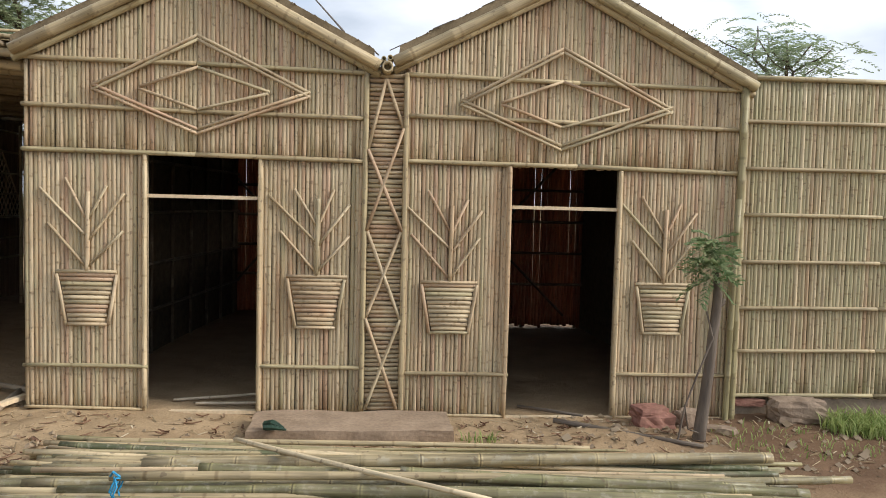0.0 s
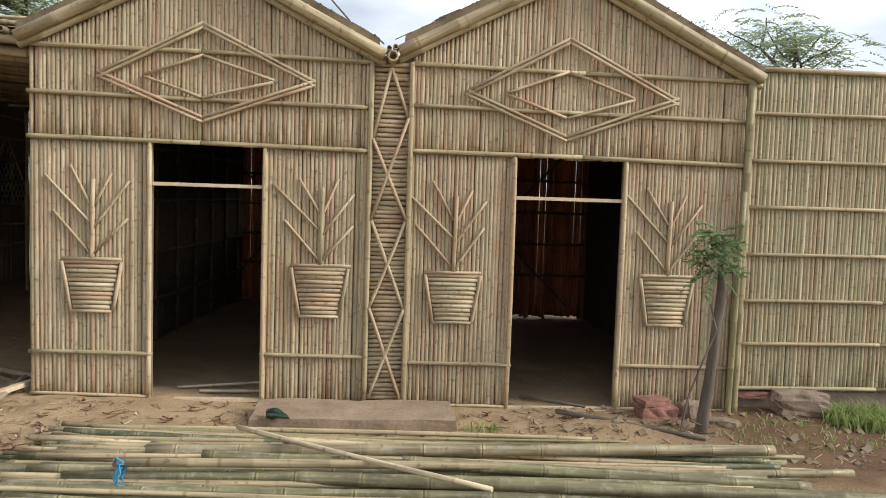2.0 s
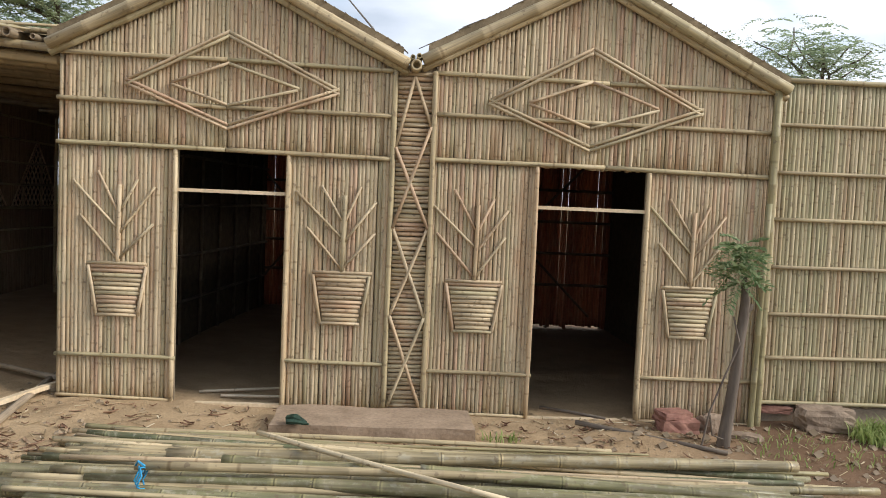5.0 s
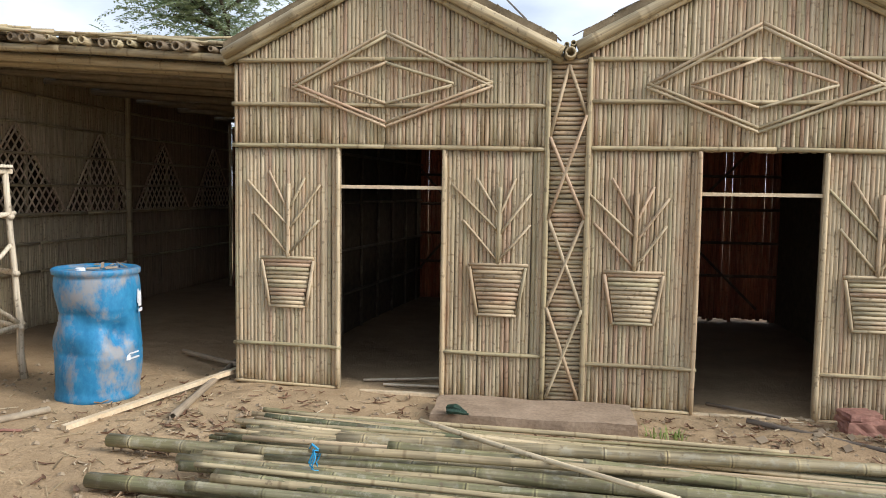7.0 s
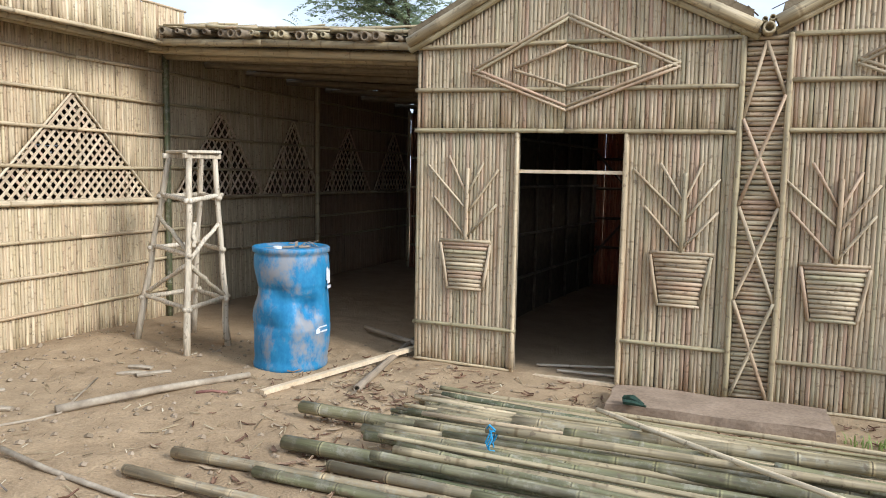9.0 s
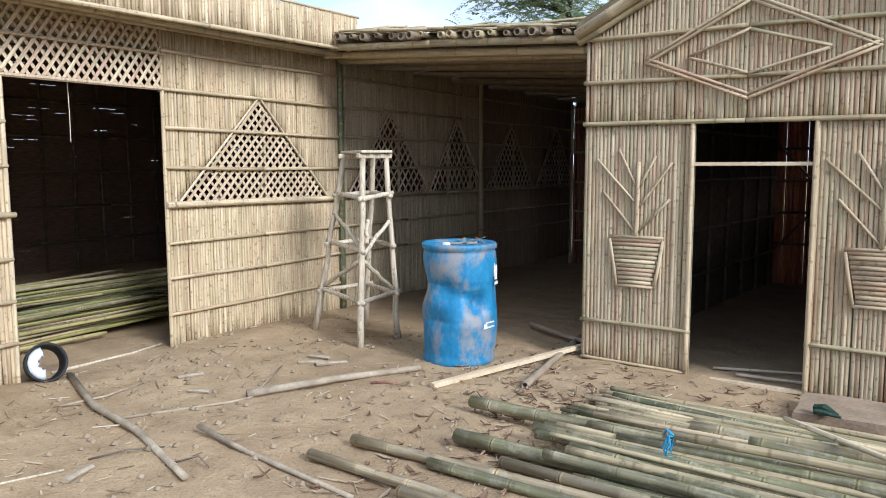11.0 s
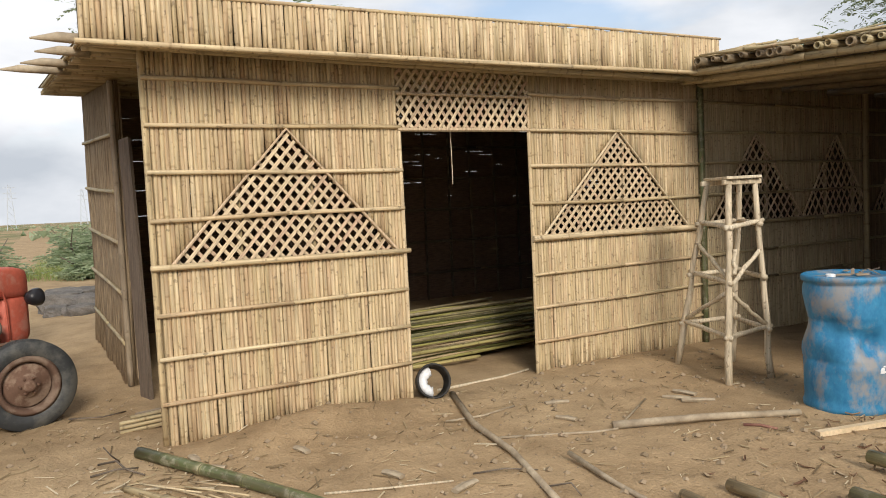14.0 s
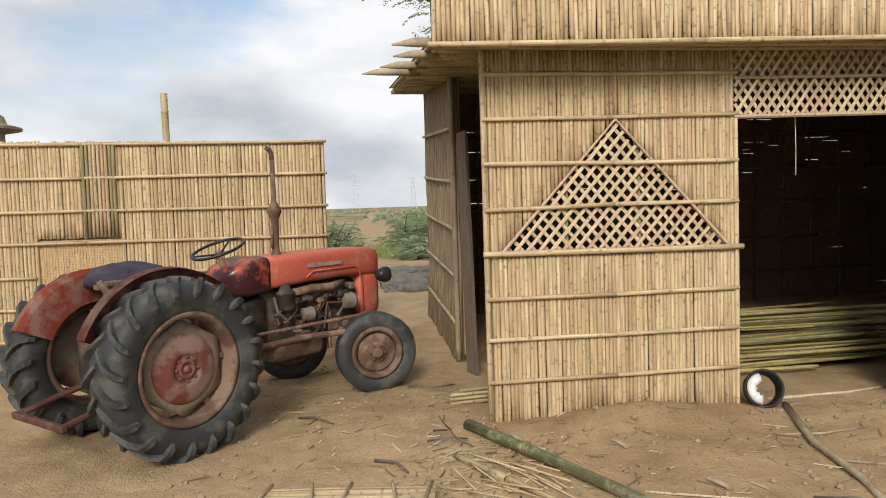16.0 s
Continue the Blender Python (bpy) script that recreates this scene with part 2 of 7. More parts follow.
def ground_material():
    m = Nodes("sandy_earth", 0.95, 0, 0.15)
    v = m.coords("Object")
    big, mid, fine = m.noise(v, 0.45, 5), m.noise(v, 3.0, 6, 0.65), m.noise(v, 60.0, 3)
    col = m.ramp(big, [(0.3, (0.30, 0.214, 0.125)), (0.5, (0.39, 0.283, 0.168)), (0.7, (0.44, 0.328, 0.20))])
    col = m.mix(0.6, col, m.mix(1.0, col, m.ramp(mid, [(0.3, (0.6, 0.57, 0.54)), (0.6, (1.1, 1.1, 1.1))]), "MULTIPLY"))
    col = m.mix(0.4, col, m.mix(1.0, col, m.ramp(fine, [(0.3, (0.6, 0.58, 0.55)), (0.7, (1.3, 1.28, 1.25))]), "MULTIPLY"))
    sep = m.node("SeparateXYZ")
    m.link(v, sep.inputs[0])
    # red, damp soil in the corner by the fence and sapling
    red = m.math("MULTIPLY", m.math("SMOOTH_MIN", 1.0, m.math("MAXIMUM", 0.0, m.math("MULTIPLY", m.math("SUBTRACT", sep.outputs[0], 1.7), 0.8)), 0.2), 0.9)
    near = m.math("LESS_THAN", sep.outputs[0], 14.0)
    red = m.math("MULTIPLY", red, near)
    edge = m.math("ADD", m.math("MULTIPLY", m.math("SUBTRACT", sep.outputs[1], 3.9), 1.4), m.math("MULTIPLY", m.math("SUBTRACT", mid, 0.5), 2.0))
    red = m.math("MULTIPLY", red, m.math("MINIMUM", 1.0, m.math("MAXIMUM", 0.0, edge)))
    col = m.mix(red, col, m.mix(mid, (0.075, 0.042, 0.026), (0.18, 0.105, 0.062)))
    # earth darkened under the roofs: shade put into the floor colour
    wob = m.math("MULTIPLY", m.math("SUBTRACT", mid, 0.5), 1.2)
    roof_shade = m.math("MINIMUM", 1.0, m.math("MAXIMUM", 0.0, m.math("MULTIPLY", m.math("SUBTRACT", m.math("ADD", sep.outputs[1], wob), 6.5), 1.2)))
    roof_shade = m.math("MULTIPLY", roof_shade, m.math("MULTIPLY", m.math("LESS_THAN", sep.outputs[1], 14.0), m.math("MULTIPLY", m.math("LESS_THAN", sep.outputs[0], 3.1), m.math("GREATER_THAN", sep.outputs[0], -10.7))))
    col = m.mix(m.math("MULTIPLY", roof_shade, 0.45), col, m.mix(mid, (0.13, 0.092, 0.058), (0.24, 0.175, 0.112)))
    # thin green cover on the far plain
    dist = m.node("VectorMath")
    dist.operation = "LENGTH"
    m.link(v, dist.inputs[0])
    far = m.math("MULTIPLY", m.math("GREATER_THAN", dist.outputs["Value"], 26.0), 1.0)
    scrub = m.noise(v, 0.06, 5, 0.6)
    # bare sandy track running out over the plain
    off = m.math("ABSOLUTE", m.math("ADD", sep.outputs[1], m.math("MULTIPLY", sep.outputs[0], 0.045)))
    track = m.math("GREATER_THAN", off, m.math("ADD", 1.1, m.math("MULTIPLY", scrub, 1.2)))
    far = m.math("MULTIPLY", far, track)
    cover = m.math("MULTIPLY", far, m.ramp(scrub, [(0.44, (0, 0, 0)), (0.56, (1, 1, 1))]))
    col = m.mix(m.math("MULTIPLY", cover, 0.75), col, (0.11, 0.145, 0.06))
    m.colour(col)
    m.bump(m.math("ADD", m.math("MULTIPLY", mid, 1.0), m.math("MULTIPLY", fine, 0.25)), 0.8, 0.05)
    return m.mat


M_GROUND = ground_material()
# near-black mat: the shade of rooms and passage put into its colour
M_SHADE_MAT = plain("shade_dark_mat", [(0.3, (0.06, 0.045, 0.028)), (0.7, (0.12, 0.09, 0.055))], 12, 0.9)
# for sheets added behind the canes so no light shows through the gaps
M_INNER = plain("brown_backing", [(0.3, (0.22, 0.175, 0.115)), (0.7, (0.37, 0.295, 0.20))], 9, 0.9, 0.5, 0.01, stretch=(20, 20, 1))
M_BUNDLE = plain("grey_reed_bundle", [(0.3, (0.17, 0.12, 0.075)), (0.7, (0.47, 0.36, 0.235))], 6, 0.95, 0.9, 0.02, stretch=(12, 12, 0.5), fine=30)
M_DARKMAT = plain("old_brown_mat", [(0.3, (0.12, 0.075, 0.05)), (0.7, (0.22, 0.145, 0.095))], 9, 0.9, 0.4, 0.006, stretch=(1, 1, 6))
M_THATCH = plain("dry_thatch", [(0.3, (0.13, 0.10, 0.06)), (0.7, (0.27, 0.21, 0.13))], 5, 0.95, 0.6, 0.02, stretch=(1, 1, 1), fine=70)


def leaf_material(name, a, b):
    m = Nodes(name, 0.6, 0, 0.2)
    g = m.node("NewGeometry")
    col = m.ramp(g.outputs["Random Per Island"], [(0, a), (1, b)])
    m.colour(col)
    tr = m.node("BsdfTranslucent")
    m.link(col, tr.inputs[0])
    mx = m.node("MixShader")
    mx.inputs[0].default_value = 0.45
    m.link(m.bsdf.outputs[0], mx.inputs[1])
    m.link(tr.outputs[0], mx.inputs[2])
    m.link(mx.outputs[0], m.tree.nodes["Material Output"].inputs[0])
    return m.mat


M_LEAF = leaf_material("acacia_leaf", (0.25, 0.32, 0.18), (0.42, 0.48, 0.31))
M_LEAF2 = leaf_material("sapling_leaf", (0.11, 0.185, 0.075), (0.36, 0.42, 0.23))
M_BARK = plain("grey_bark", [(0.3, (0.09, 0.07, 0.055)), (0.7, (0.19, 0.155, 0.12))], 9, 0.9, 0.6, 0.02, stretch=(1, 1, 0.2))
M_STONE = plain("rough_stone", [(0.3, (0.20, 0.145, 0.10)), (0.7, (0.33, 0.25, 0.18))], 7, 0.9, 0.6, 0.02)
M_BRICK = plain("red_sandstone", [(0.3, (0.19, 0.085, 0.065)), (0.7, (0.32, 0.17, 0.125))], 9, 0.9, 0.5, 0.01)
M_ROCK = plain("grey_rock", [(0.3, (0.10, 0.095, 0.09)), (0.7, (0.21, 0.19, 0.17))], 5, 0.9, 0.7, 0.03)
M_CEMENT = plain("grey_cement", [(0.3, (0.22, 0.17, 0.12)), (0.7, (0.36, 0.285, 0.21))], 4, 0.9, 0.4, 0.008)
M_SLAB = plain("dusty_brown_cement", [(0.3, (0.25, 0.18, 0.12)), (0.7, (0.37, 0.275, 0.19))], 5, 0.95, 0.6, 0.012)
M_GRASS = leaf_material("grass_blade", (0.20, 0.28, 0.075), (0.40, 0.45, 0.18))
M_PLANK = plain("fresh_sawn_wood", [(0.3, (0.56, 0.43, 0.27)), (0.7, (0.70, 0.57, 0.39))], 6, 0.7, 0.2, 0.003)
M_LOG = plain("peeled_wood", [(0.3, (0.27, 0.215, 0.15)), (0.7, (0.47, 0.39, 0.28))], 7, 0.8, 0.4, 0.006, fine=35)
M_TWIG = plain("grey_twig", [(0.3, (0.20, 0.155, 0.11)), (0.7, (0.34, 0.275, 0.20))], 9, 0.85, 0.5, 0.006, fine=40)
M_BOARD = plain("grey_board", [(0.3, (0.10, 0.075, 0.055)), (0.7, (0.17, 0.13, 0.10))], 5, 0.85, 0.4, 0.006, stretch=(8, 8, 0.6))


# ---- building helpers ----
def mesh_of(name, bm):
    me = bpy.data.meshes.new(name)
    bm.normal_update()
    bm.to_mesh(me)
    bm.free()
    return me


def part(name, bm, mat, parent=None, label="", smooth=False):
    """A bmesh or mesh as one object, under a thing or a part."""
    me = bm if isinstance(bm, bpy.types.Mesh) else mesh_of(name, bm)
    if not me.materials:
        me.materials.append(mat)
    if smooth:
        me.polygons.foreach_set("use_smooth", [True] * len(me.polygons))
    ob = new(name, me)
    if parent:
        ob.parent = parent
    if label:
        ob["label"] = label
    return ob


def thing(name, at, label, category, group="", kind=""):
    ob = new(name)
    ob.location = at
    ob.empty_display_size = 0.1
    return tagged(ob, label, category, group, kind)


def put(ob, world_matrix):
    """Places a part in the world although its parent has a place of its own."""
    ob.matrix_basis = world_matrix if ob.parent is None else pivot(ob.parent).inverted() @ world_matrix
    return ob


def pivot(ob):
    m = ob.matrix_basis.copy()
    while ob.parent:
        ob = ob.parent
        m = ob.matrix_basis @ m
    return m


def box(bm, lo, hi, m=None):
    """Adds a box between two corners."""
    v = bmesh.ops.create_cube(bm, size=1.0)["verts"]
    c, s = [(a + b) / 2 for a, b in zip(lo, hi)], [b - a for a, b in zip(lo, hi)]
    t = Matrix.Translation(c) @ Matrix.Diagonal((*s, 1))
    bmesh.ops.transform(bm, matrix=(m @ t) if m else t, verts=v)
    return v


def boxes_mesh(name, boxes):
    """One mesh of many plain boxes, each given by two corners."""
    verts, faces = [], []
    for (x0, y0, z0), (x1, y1, z1) in boxes:
        b = len(verts)
        verts += [(x, y, z) for z in (z0, z1) for x, y in ((x0, y0), (x1, y0), (x1, y1), (x0, y1))]
        faces += [(b + 3, b + 2, b + 1, b), (b + 4, b + 5, b + 6, b + 7)]
        faces += [(b + i, b + (i + 1) % 4, b + 4 + (i + 1) % 4, b + 4 + i) for i in range(4)]
    me = bpy.data.meshes.new(name)
    me.from_pydata(verts, [], faces)
    return me


def lathe(bm, profile, n=24, m=None, closed=False):
    """Turns (radius, height) pairs round z."""
    rings = []
    for r, z in profile:
        rings.append([bm.verts.new((r * math.cos(2 * math.pi * i / n), r * math.sin(2 * math.pi * i / n), z)) for i in range(n)])
    pairs = list(zip(rings, rings[1:])) + ([(rings[-1], rings[0])] if closed else [])
    for a, b in pairs:
        for i in range(n):
            bm.faces.new((a[i], a[(i + 1) % n], b[(i + 1) % n], b[i]))
    if not closed:
        for ring, flip in ((rings[0], True), (rings[-1], False)):
            bm.faces.new(ring[::-1] if flip else ring)
    if m:
        bmesh.ops.transform(bm, matrix=m, verts=[v for ring in rings for v in ring])


def tube(bm, pts, radii, n=8, cap=True):
    """Adds a tube along points."""
    pts = [Vector(p) for p in pts]
    rings = []
    side = None
    for i, p in enumerate(pts):
        d = (pts[min(i + 1, len(pts) - 1)] - pts[max(i - 1, 0)]).normalized()
        if side is None:
            side = d.orthogonal().normalized()
        side = (side - d * side.dot(d)).normalized()
        up = d.cross(side)
        r = radii[i] if isinstance(radii, (list, tuple)) else radii
        rings.append([bm.verts.new(p + (side * math.cos(2 * math.pi * k / n) + up * math.sin(2 * math.pi * k / n)) * r) for k in range(n)])
    for a, b in zip(rings, rings[1:]):
        for k in range(n):
            bm.faces.new((a[k], a[(k + 1) % n], b[(k + 1) % n], b[k]))
    if cap:
        bm.faces.new(rings[0][::-1])
        bm.faces.new(rings[-1])


CANES = {}


def cane_mesh(length, r, variant, mat, spacing, sides, taper, hollow):
    """A stick of bamboo along z from 0, with swollen joints; its second UV axis counts the joints."""
    key = (round(length / 0.02), r, variant, mat.name, spacing, sides, taper, hollow)
    if key in CANES:
        return CANES[key]
    length = key[0] * 0.02
    off = (0.17 + 0.29 * variant) % 1.0 * spacing
    bend = (0.007 * length if hollow and length > 1.5 else 0.25 * r) * math.sin(variant * 2.1 + 0.5)
    zs = [(0.0, 1.0)]
    z = off
    while z < length - 0.02:
        if z > 0.02:
            zs += [(z - 0.25 * r, 0.985), (z, 1.07), (z + 0.25 * r, 0.99)] if r > 0.024 else [(z, 1.06)]
        z += spacing * (1 + 0.12 * math.sin(z * 7 + variant))
    zs.append((length, 1.0))
    verts, faces, uvs = [], [], []
    for z, k in zs:
        f = z / max(length, 0.01)
        rr = r * k * (1 + (taper - 1) * f)
        dx = bend * math.sin(math.pi * f)
        for i in range(sides):
            a = 2 * math.pi * i / sides
            verts.append((rr * math.cos(a) + dx, rr * math.sin(a), z))
            uvs.append((i / sides, (z - off) / spacing + 0.5))
    n = len(zs)
    for j in range(n - 1):
        for i in range(sides):
            i2 = (i + 1) % sides
            faces.append((j * sides + i, j * sides + i2, (j + 1) * sides + i2, (j + 1) * sides + i))
    if hollow:
        for j, z, dz in ((0, 0.0, 0.12), (n - 1, length, -0.12)):
            rr = r * 0.66 * (1 if j == 0 else taper)
            s, s2 = len(verts), len(verts) + sides
            for depth in (0, dz):
                for i in range(sides):
                    a = 2 * math.pi * i / sides
                    verts.append((rr * math.cos(a), rr * math.sin(a), z + depth))
                    uvs.append((0, 0.0))
            for i in range(sides):
                i2 = (i + 1) % sides
                q = (j * sides + i, s + i, s + i2, j * sides + i2)
                q2 = (s + i, s2 + i, s2 + i2, s + i2)
                faces.append(q if j == 0 else q[::-1])
                faces.append(q2 if j == 0 else q2[::-1])
            ring = tuple(s2 + i for i in range(sides))
            faces.append(ring[::-1] if j == 0 else ring)
    else:
        faces.append(tuple(range(sides))[::-1])
        faces.append(tuple((n - 1) * sides + i for i in range(sides)))
    me = bpy.data.meshes.new("cane")
    me.from_pydata(verts, [], faces)
    layer = me.uv_layers.new(name="UVMap")
    layer.data.foreach_set("uv", [c for loop in me.loops for c in uvs[loop.vertex_index]])
    me.polygons.foreach_set("use_smooth", [len(p.vertices) == 4 for p in me.polygons])
    me.materials.append(mat)
    CANES[key] = me
    return me


rng = random.Random(7)


def cane(p0, p1, r, mat, parent=None, name="cane", spacing=0.3, sides=6, taper=1.0, hollow=False, label=""):
    p0, p1 = Vector(p0), Vector(p1)
    d = p1 - p0
    ob = new(name, cane_mesh(d.length, r, rng.randrange(5), mat, spacing, sides, taper, hollow))
    ob.parent = parent
    if label:
        ob["label"] = label
    turn = d.to_track_quat("Z", "Y").to_matrix().to_4x4() @ Matrix.Rotation(rng.uniform(0, 6.28), 4, "Z")
    put(ob, Matrix.Translation(p0) @ turn)
    return ob


def cane_wall(parent, place, u0, u1, pitch, spans, mat, radii, name="cane", jitter=0.006):
    """A row of upright canes; spans(u) gives the (low, high) pairs at u; place(u, z) the point."""
    n = round((u1 - u0) / pitch)
    for i in range(n):
        u = u0 + (i + 0.5) * (u1 - u0) / n
        for lo, hi in spans(u):
            if hi - lo > 0.05:
                e = rng.uniform(-jitter, jitter)
                cane(place(u + e, lo + rng.uniform(-0.012, 0.006)), place(u + rng.uniform(-0.004, 0.004), hi + rng.uniform(-0.006, 0.006)), rng.choice(radii), mat, parent, name)


def wobbly(parent, a, b, r, mat, name="rail", n=1, label=""):
    """A horizontal rail laid from a to b in n pieces that sag and overlap a little."""
    a, b = Vector(a), Vector(b)
    last = a
    for i in range(n):
        nxt = a.lerp(b, (i + 1) / n) + Vector((0, 0, rng.uniform(-0.012, 0.012) if i < n - 1 else 0))
        cane(last, nxt, r, mat, parent, name, 0.34, label=label)
        last = nxt


# ---- ground ----
def ground_height(x, y):
    """Level sandy yard, a little lower by the fence, rising behind the hall, with heaped sand by its wall."""
    z = -0.09 * min(1.0, max(0.0, (x + 2.6) / 2.6)) * min(1.0, max(0.0, (y - 3.0) / 3.0))
    z += 0.16 * min(1.0, max(0.0, (-7.0 - x) / 3.5)) * min(1.0, max(0.0, (y + 0.5) / 1.5)) * (1.0 if x > -14 else max(0.0, 1 - (-14 - x) / 10))
    heap = math.exp(-((x + 5.55) / 0.40) ** 2) * math.exp(-((y - 5.2) / 0.9) ** 2)
    z += 0.06 * heap
    z += 0.14 * math.exp(-((x + 5.72) / 0.30) ** 2) * math.exp(-((y - 2.2) / 0.65) ** 2)
    z += 0.045 * math.exp(-((x + 6.0) / 0.8) ** 2) * math.exp(-((y + 0.2) / 0.5) ** 2)
    z += 0.07 * math.exp(-((x - 1.7) / 0.5) ** 2) * math.exp(-((y - 5.55) / 0.35) ** 2)
    z -= 0.05 * math.exp(-((x - 3.6) / 0.8) ** 2) * math.exp(-((y - 5.3) / 0.6) ** 2)
    d = math.hypot(x, y)
    fade = max(0.0, 1 - d / 40)
    p = Vector((x, y, 0))
    z += fade * (0.030 * noise.noise(p * 0.9) + 0.018 * noise.noise(p * 3.1) + 0.012 * noise.noise(p * 7.0) + 0.007 * noise.noise(p * 13.0))
    if d > 25:
        z += 0.25 * noise.noise(p * 0.05) * min(1, (d - 25) / 30)
    return z


def build_ground():
    def axis(lo, hi, step):
        inner = list(np.arange(lo, hi + step / 2, step))
        out, s, v = [], step * 1.5, hi
        while v < 4000:
            v += s
            s *= 1.28
            out.append(v)
        pre, s, v = [], step * 1.5, lo
        while v > -4000:
            v -= s
            s *= 1.28
            pre.append(v)
        return pre[::-1] + inner + out

    xs, ys = axis(-11, 6, 0.065), axis(-3, 8, 0.065)
    verts = [(x, y, ground_height(x, y)) for y in ys for x in xs]
    w = len(xs)
    faces = [(j * w + i, j * w + i + 1, (j + 1) * w + i + 1, (j + 1) * w + i) for j in range(len(ys) - 1) for i in range(w - 1)]
    me = bpy.data.meshes.new("ground")
    me.from_pydata(verts, [], faces)
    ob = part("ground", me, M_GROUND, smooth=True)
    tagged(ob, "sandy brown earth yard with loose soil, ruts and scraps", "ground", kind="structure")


build_ground()


# ---- the two gabled huts ----
FRONT = 6.2
HUT = {"a": (-2.66, -0.07, -1.352, 3.484), "b": (0.27, 3.06, 1.554, 3.52)}


def roof_z(x, apex_x, apex_z):
    return apex_z - 0.51 * abs(x - apex_x)


def potted_plant(parent, x, z, y, width=0.47, stem_top=0.52, flip=1):
    """A flower pot with bare branches, laid on the wall in split sticks."""
    w, h = width / 2, 0.41
    pl = lambda u, v, k=0.0: (x + flip * u, y - k, z + v)
    for a, b in (((-w, 0), (w, 0)), ((-w + 0.01, -0.02), (-w * 0.68, -h)), ((w - 0.01, -0.02), (w * 0.68, -h)), ((-w * 0.7, -h), (w * 0.7, -h))):
        cane(pl(*a, 0.020), pl(*b, 0.020), 0.0135, M_DRY, parent, "pot_rim")
    for i in range(11):
        f = (i + 0.7) / 11.6
        ww = w * (1 - 0.32 * f) - 0.025
        cane(pl(-ww, -h * f, 0.010), pl(ww, -h * f, 0.010), 0.0178, M_DRY, parent, "pot_slat", 0.4)
    cane(pl(0, 0.0, 0.018), pl(0.01, stem_top + 0.1, 0.018), 0.017, M_DRY, parent, "stem")
    for u0, v0, u1, v1 in ((-0.01, 0.04, -0.30, 0.36), (0.01, 0.04, 0.26, 0.35), (-0.01, 0.28, -0.36, 0.64), (0.01, 0.24, 0.28, 0.60), (-0.01, 0.42, -0.18, 0.72), (0.01, 0.40, 0.13, 0.68)):
        cane(pl(u0, v0, 0.015), pl(u1 + rng.uniform(-0.02, 0.02), v1 + rng.uniform(-0.03, 0.03), 0.010), 0.0110, M_DRY, parent, "branch", 0.25)


def build_hut(key, door_l, door_r, door_top, base_l, base_r, rails, low_rail, label, plants, diamond):
    x0, x1, ax, az = HUT[key]
    hut = thing("bamboo_hut", (ax, FRONT, 0), label, "hut", "gabled huts side by side")
    base = lambda x: base_l + (base_r - base_l) * (x - x0) / (x1 - x0)
    top = lambda x: roof_z(x, ax, az) - 0.115

    bm = bmesh.new()
    yb, yt = FRONT + 0.036, FRONT + 0.056

    def slab(lo, hi, zlo):
        prof = [(lo, zlo), (hi, zlo), (hi, top(hi))] + ([(ax, top(ax))] if lo < ax < hi else []) + [(lo, top(lo))]
        f = [bm.verts.new((x, yb, z)) for x, z in prof]
        g = [bm.verts.new((x, yt, z)) for x, z in prof]
        bm.faces.new(f)
        bm.faces.new(g[::-1])
        for i in range(len(f)):
            j = (i + 1) % len(f)
            bm.faces.new((f[i], g[i], g[j], f[j]))

    slab(x0, door_l - 0.001, min(base_l, base_r) + 0.01)
    slab(door_l, door_r, door_top + 0.004)
    slab(door_r + 0.001, x1, min(base_l, base_r) + 0.01)
    wall = put(part("front_wall", bm, M_INNER, hut, "added sheet behind the canes, closing their gaps"), Matrix())
    place = lambda u, z: (u, FRONT + 0.018, z)

    def spans(u):
        if door_l - 0.005 < u < door_r + 0.005:
            return [(door_top, top(u))]
        return [(base(u), rails[2] - 0.0), (rails[2], top(u))]

    cane_wall(wall, place, x0, x1, 0.0325, spans, M_DRY, (0.0165, 0.018, 0.0195))
    # rails across the wall
    for i, z in enumerate(rails):
        wobbly(hut, (x0 - 0.01, FRONT - 0.016, z + 0.012), (x1 + 0.01, FRONT - 0.016, z - 0.012), 0.0185, M_POLE, n=2)
    for a, b in ((x0, door_l), (door_r, x1)):
        wobbly(hut, (a - 0.01, FRONT - 0.014, low_rail), (b + 0.01, FRONT - 0.014, low_rail - 0.01), 0.0165, M_POLE)
        wobbly(hut, (a, FRONT - 0.012, base(a) + 0.012), (b, FRONT - 0.012, base(b) + 0.012), 0.013, M_PALE, "bottom_rail")
    # door posts, cross bar and threshold
    for x in (door_l - 0.012, door_r + 0.012):
        cane((x, FRONT - 0.012, base(x)), (x, FRONT - 0.012, door_top), 0.019, M_PALE, hut, "door_post")
    bm = bmesh.new()
    box(bm, (door_l - 0.01, FRONT + 0.01, -0.014), (door_r + 0.01, FRONT + 0.03, 0.014))
    put(part("door_bar", bm, M_PLANK, hut, "pale split bar across the doorway"), Matrix.Translation((0, 0, door_top - 0.325)) )
    bm = bmesh.new()
    box(bm, (door_l - 0.02, FRONT - 0.02, -0.012), (door_r + 0.03, FRONT + 0.03, 0.014))
    put(part("threshold", bm, M_PLANK, hut, "pale split strip on the ground"), Matrix.Translation((0, 0, base((door_l + door_r) / 2))))
    # barge poles along the gable
    for sx, xe in ((-1, x0 - (0.06 if key == "a" else 0.115)), (1, x1 + (0.115 if key == "a" else 0.06))):
        for k, (dz, dy, r) in enumerate(((-0.045, -0.075, 0.047), (-0.105, -0.035, 0.03))):
            a = (xe, FRONT + dy, roof_z(xe, ax, az) + dz)
            b = (ax, FRONT + dy, az + dz)
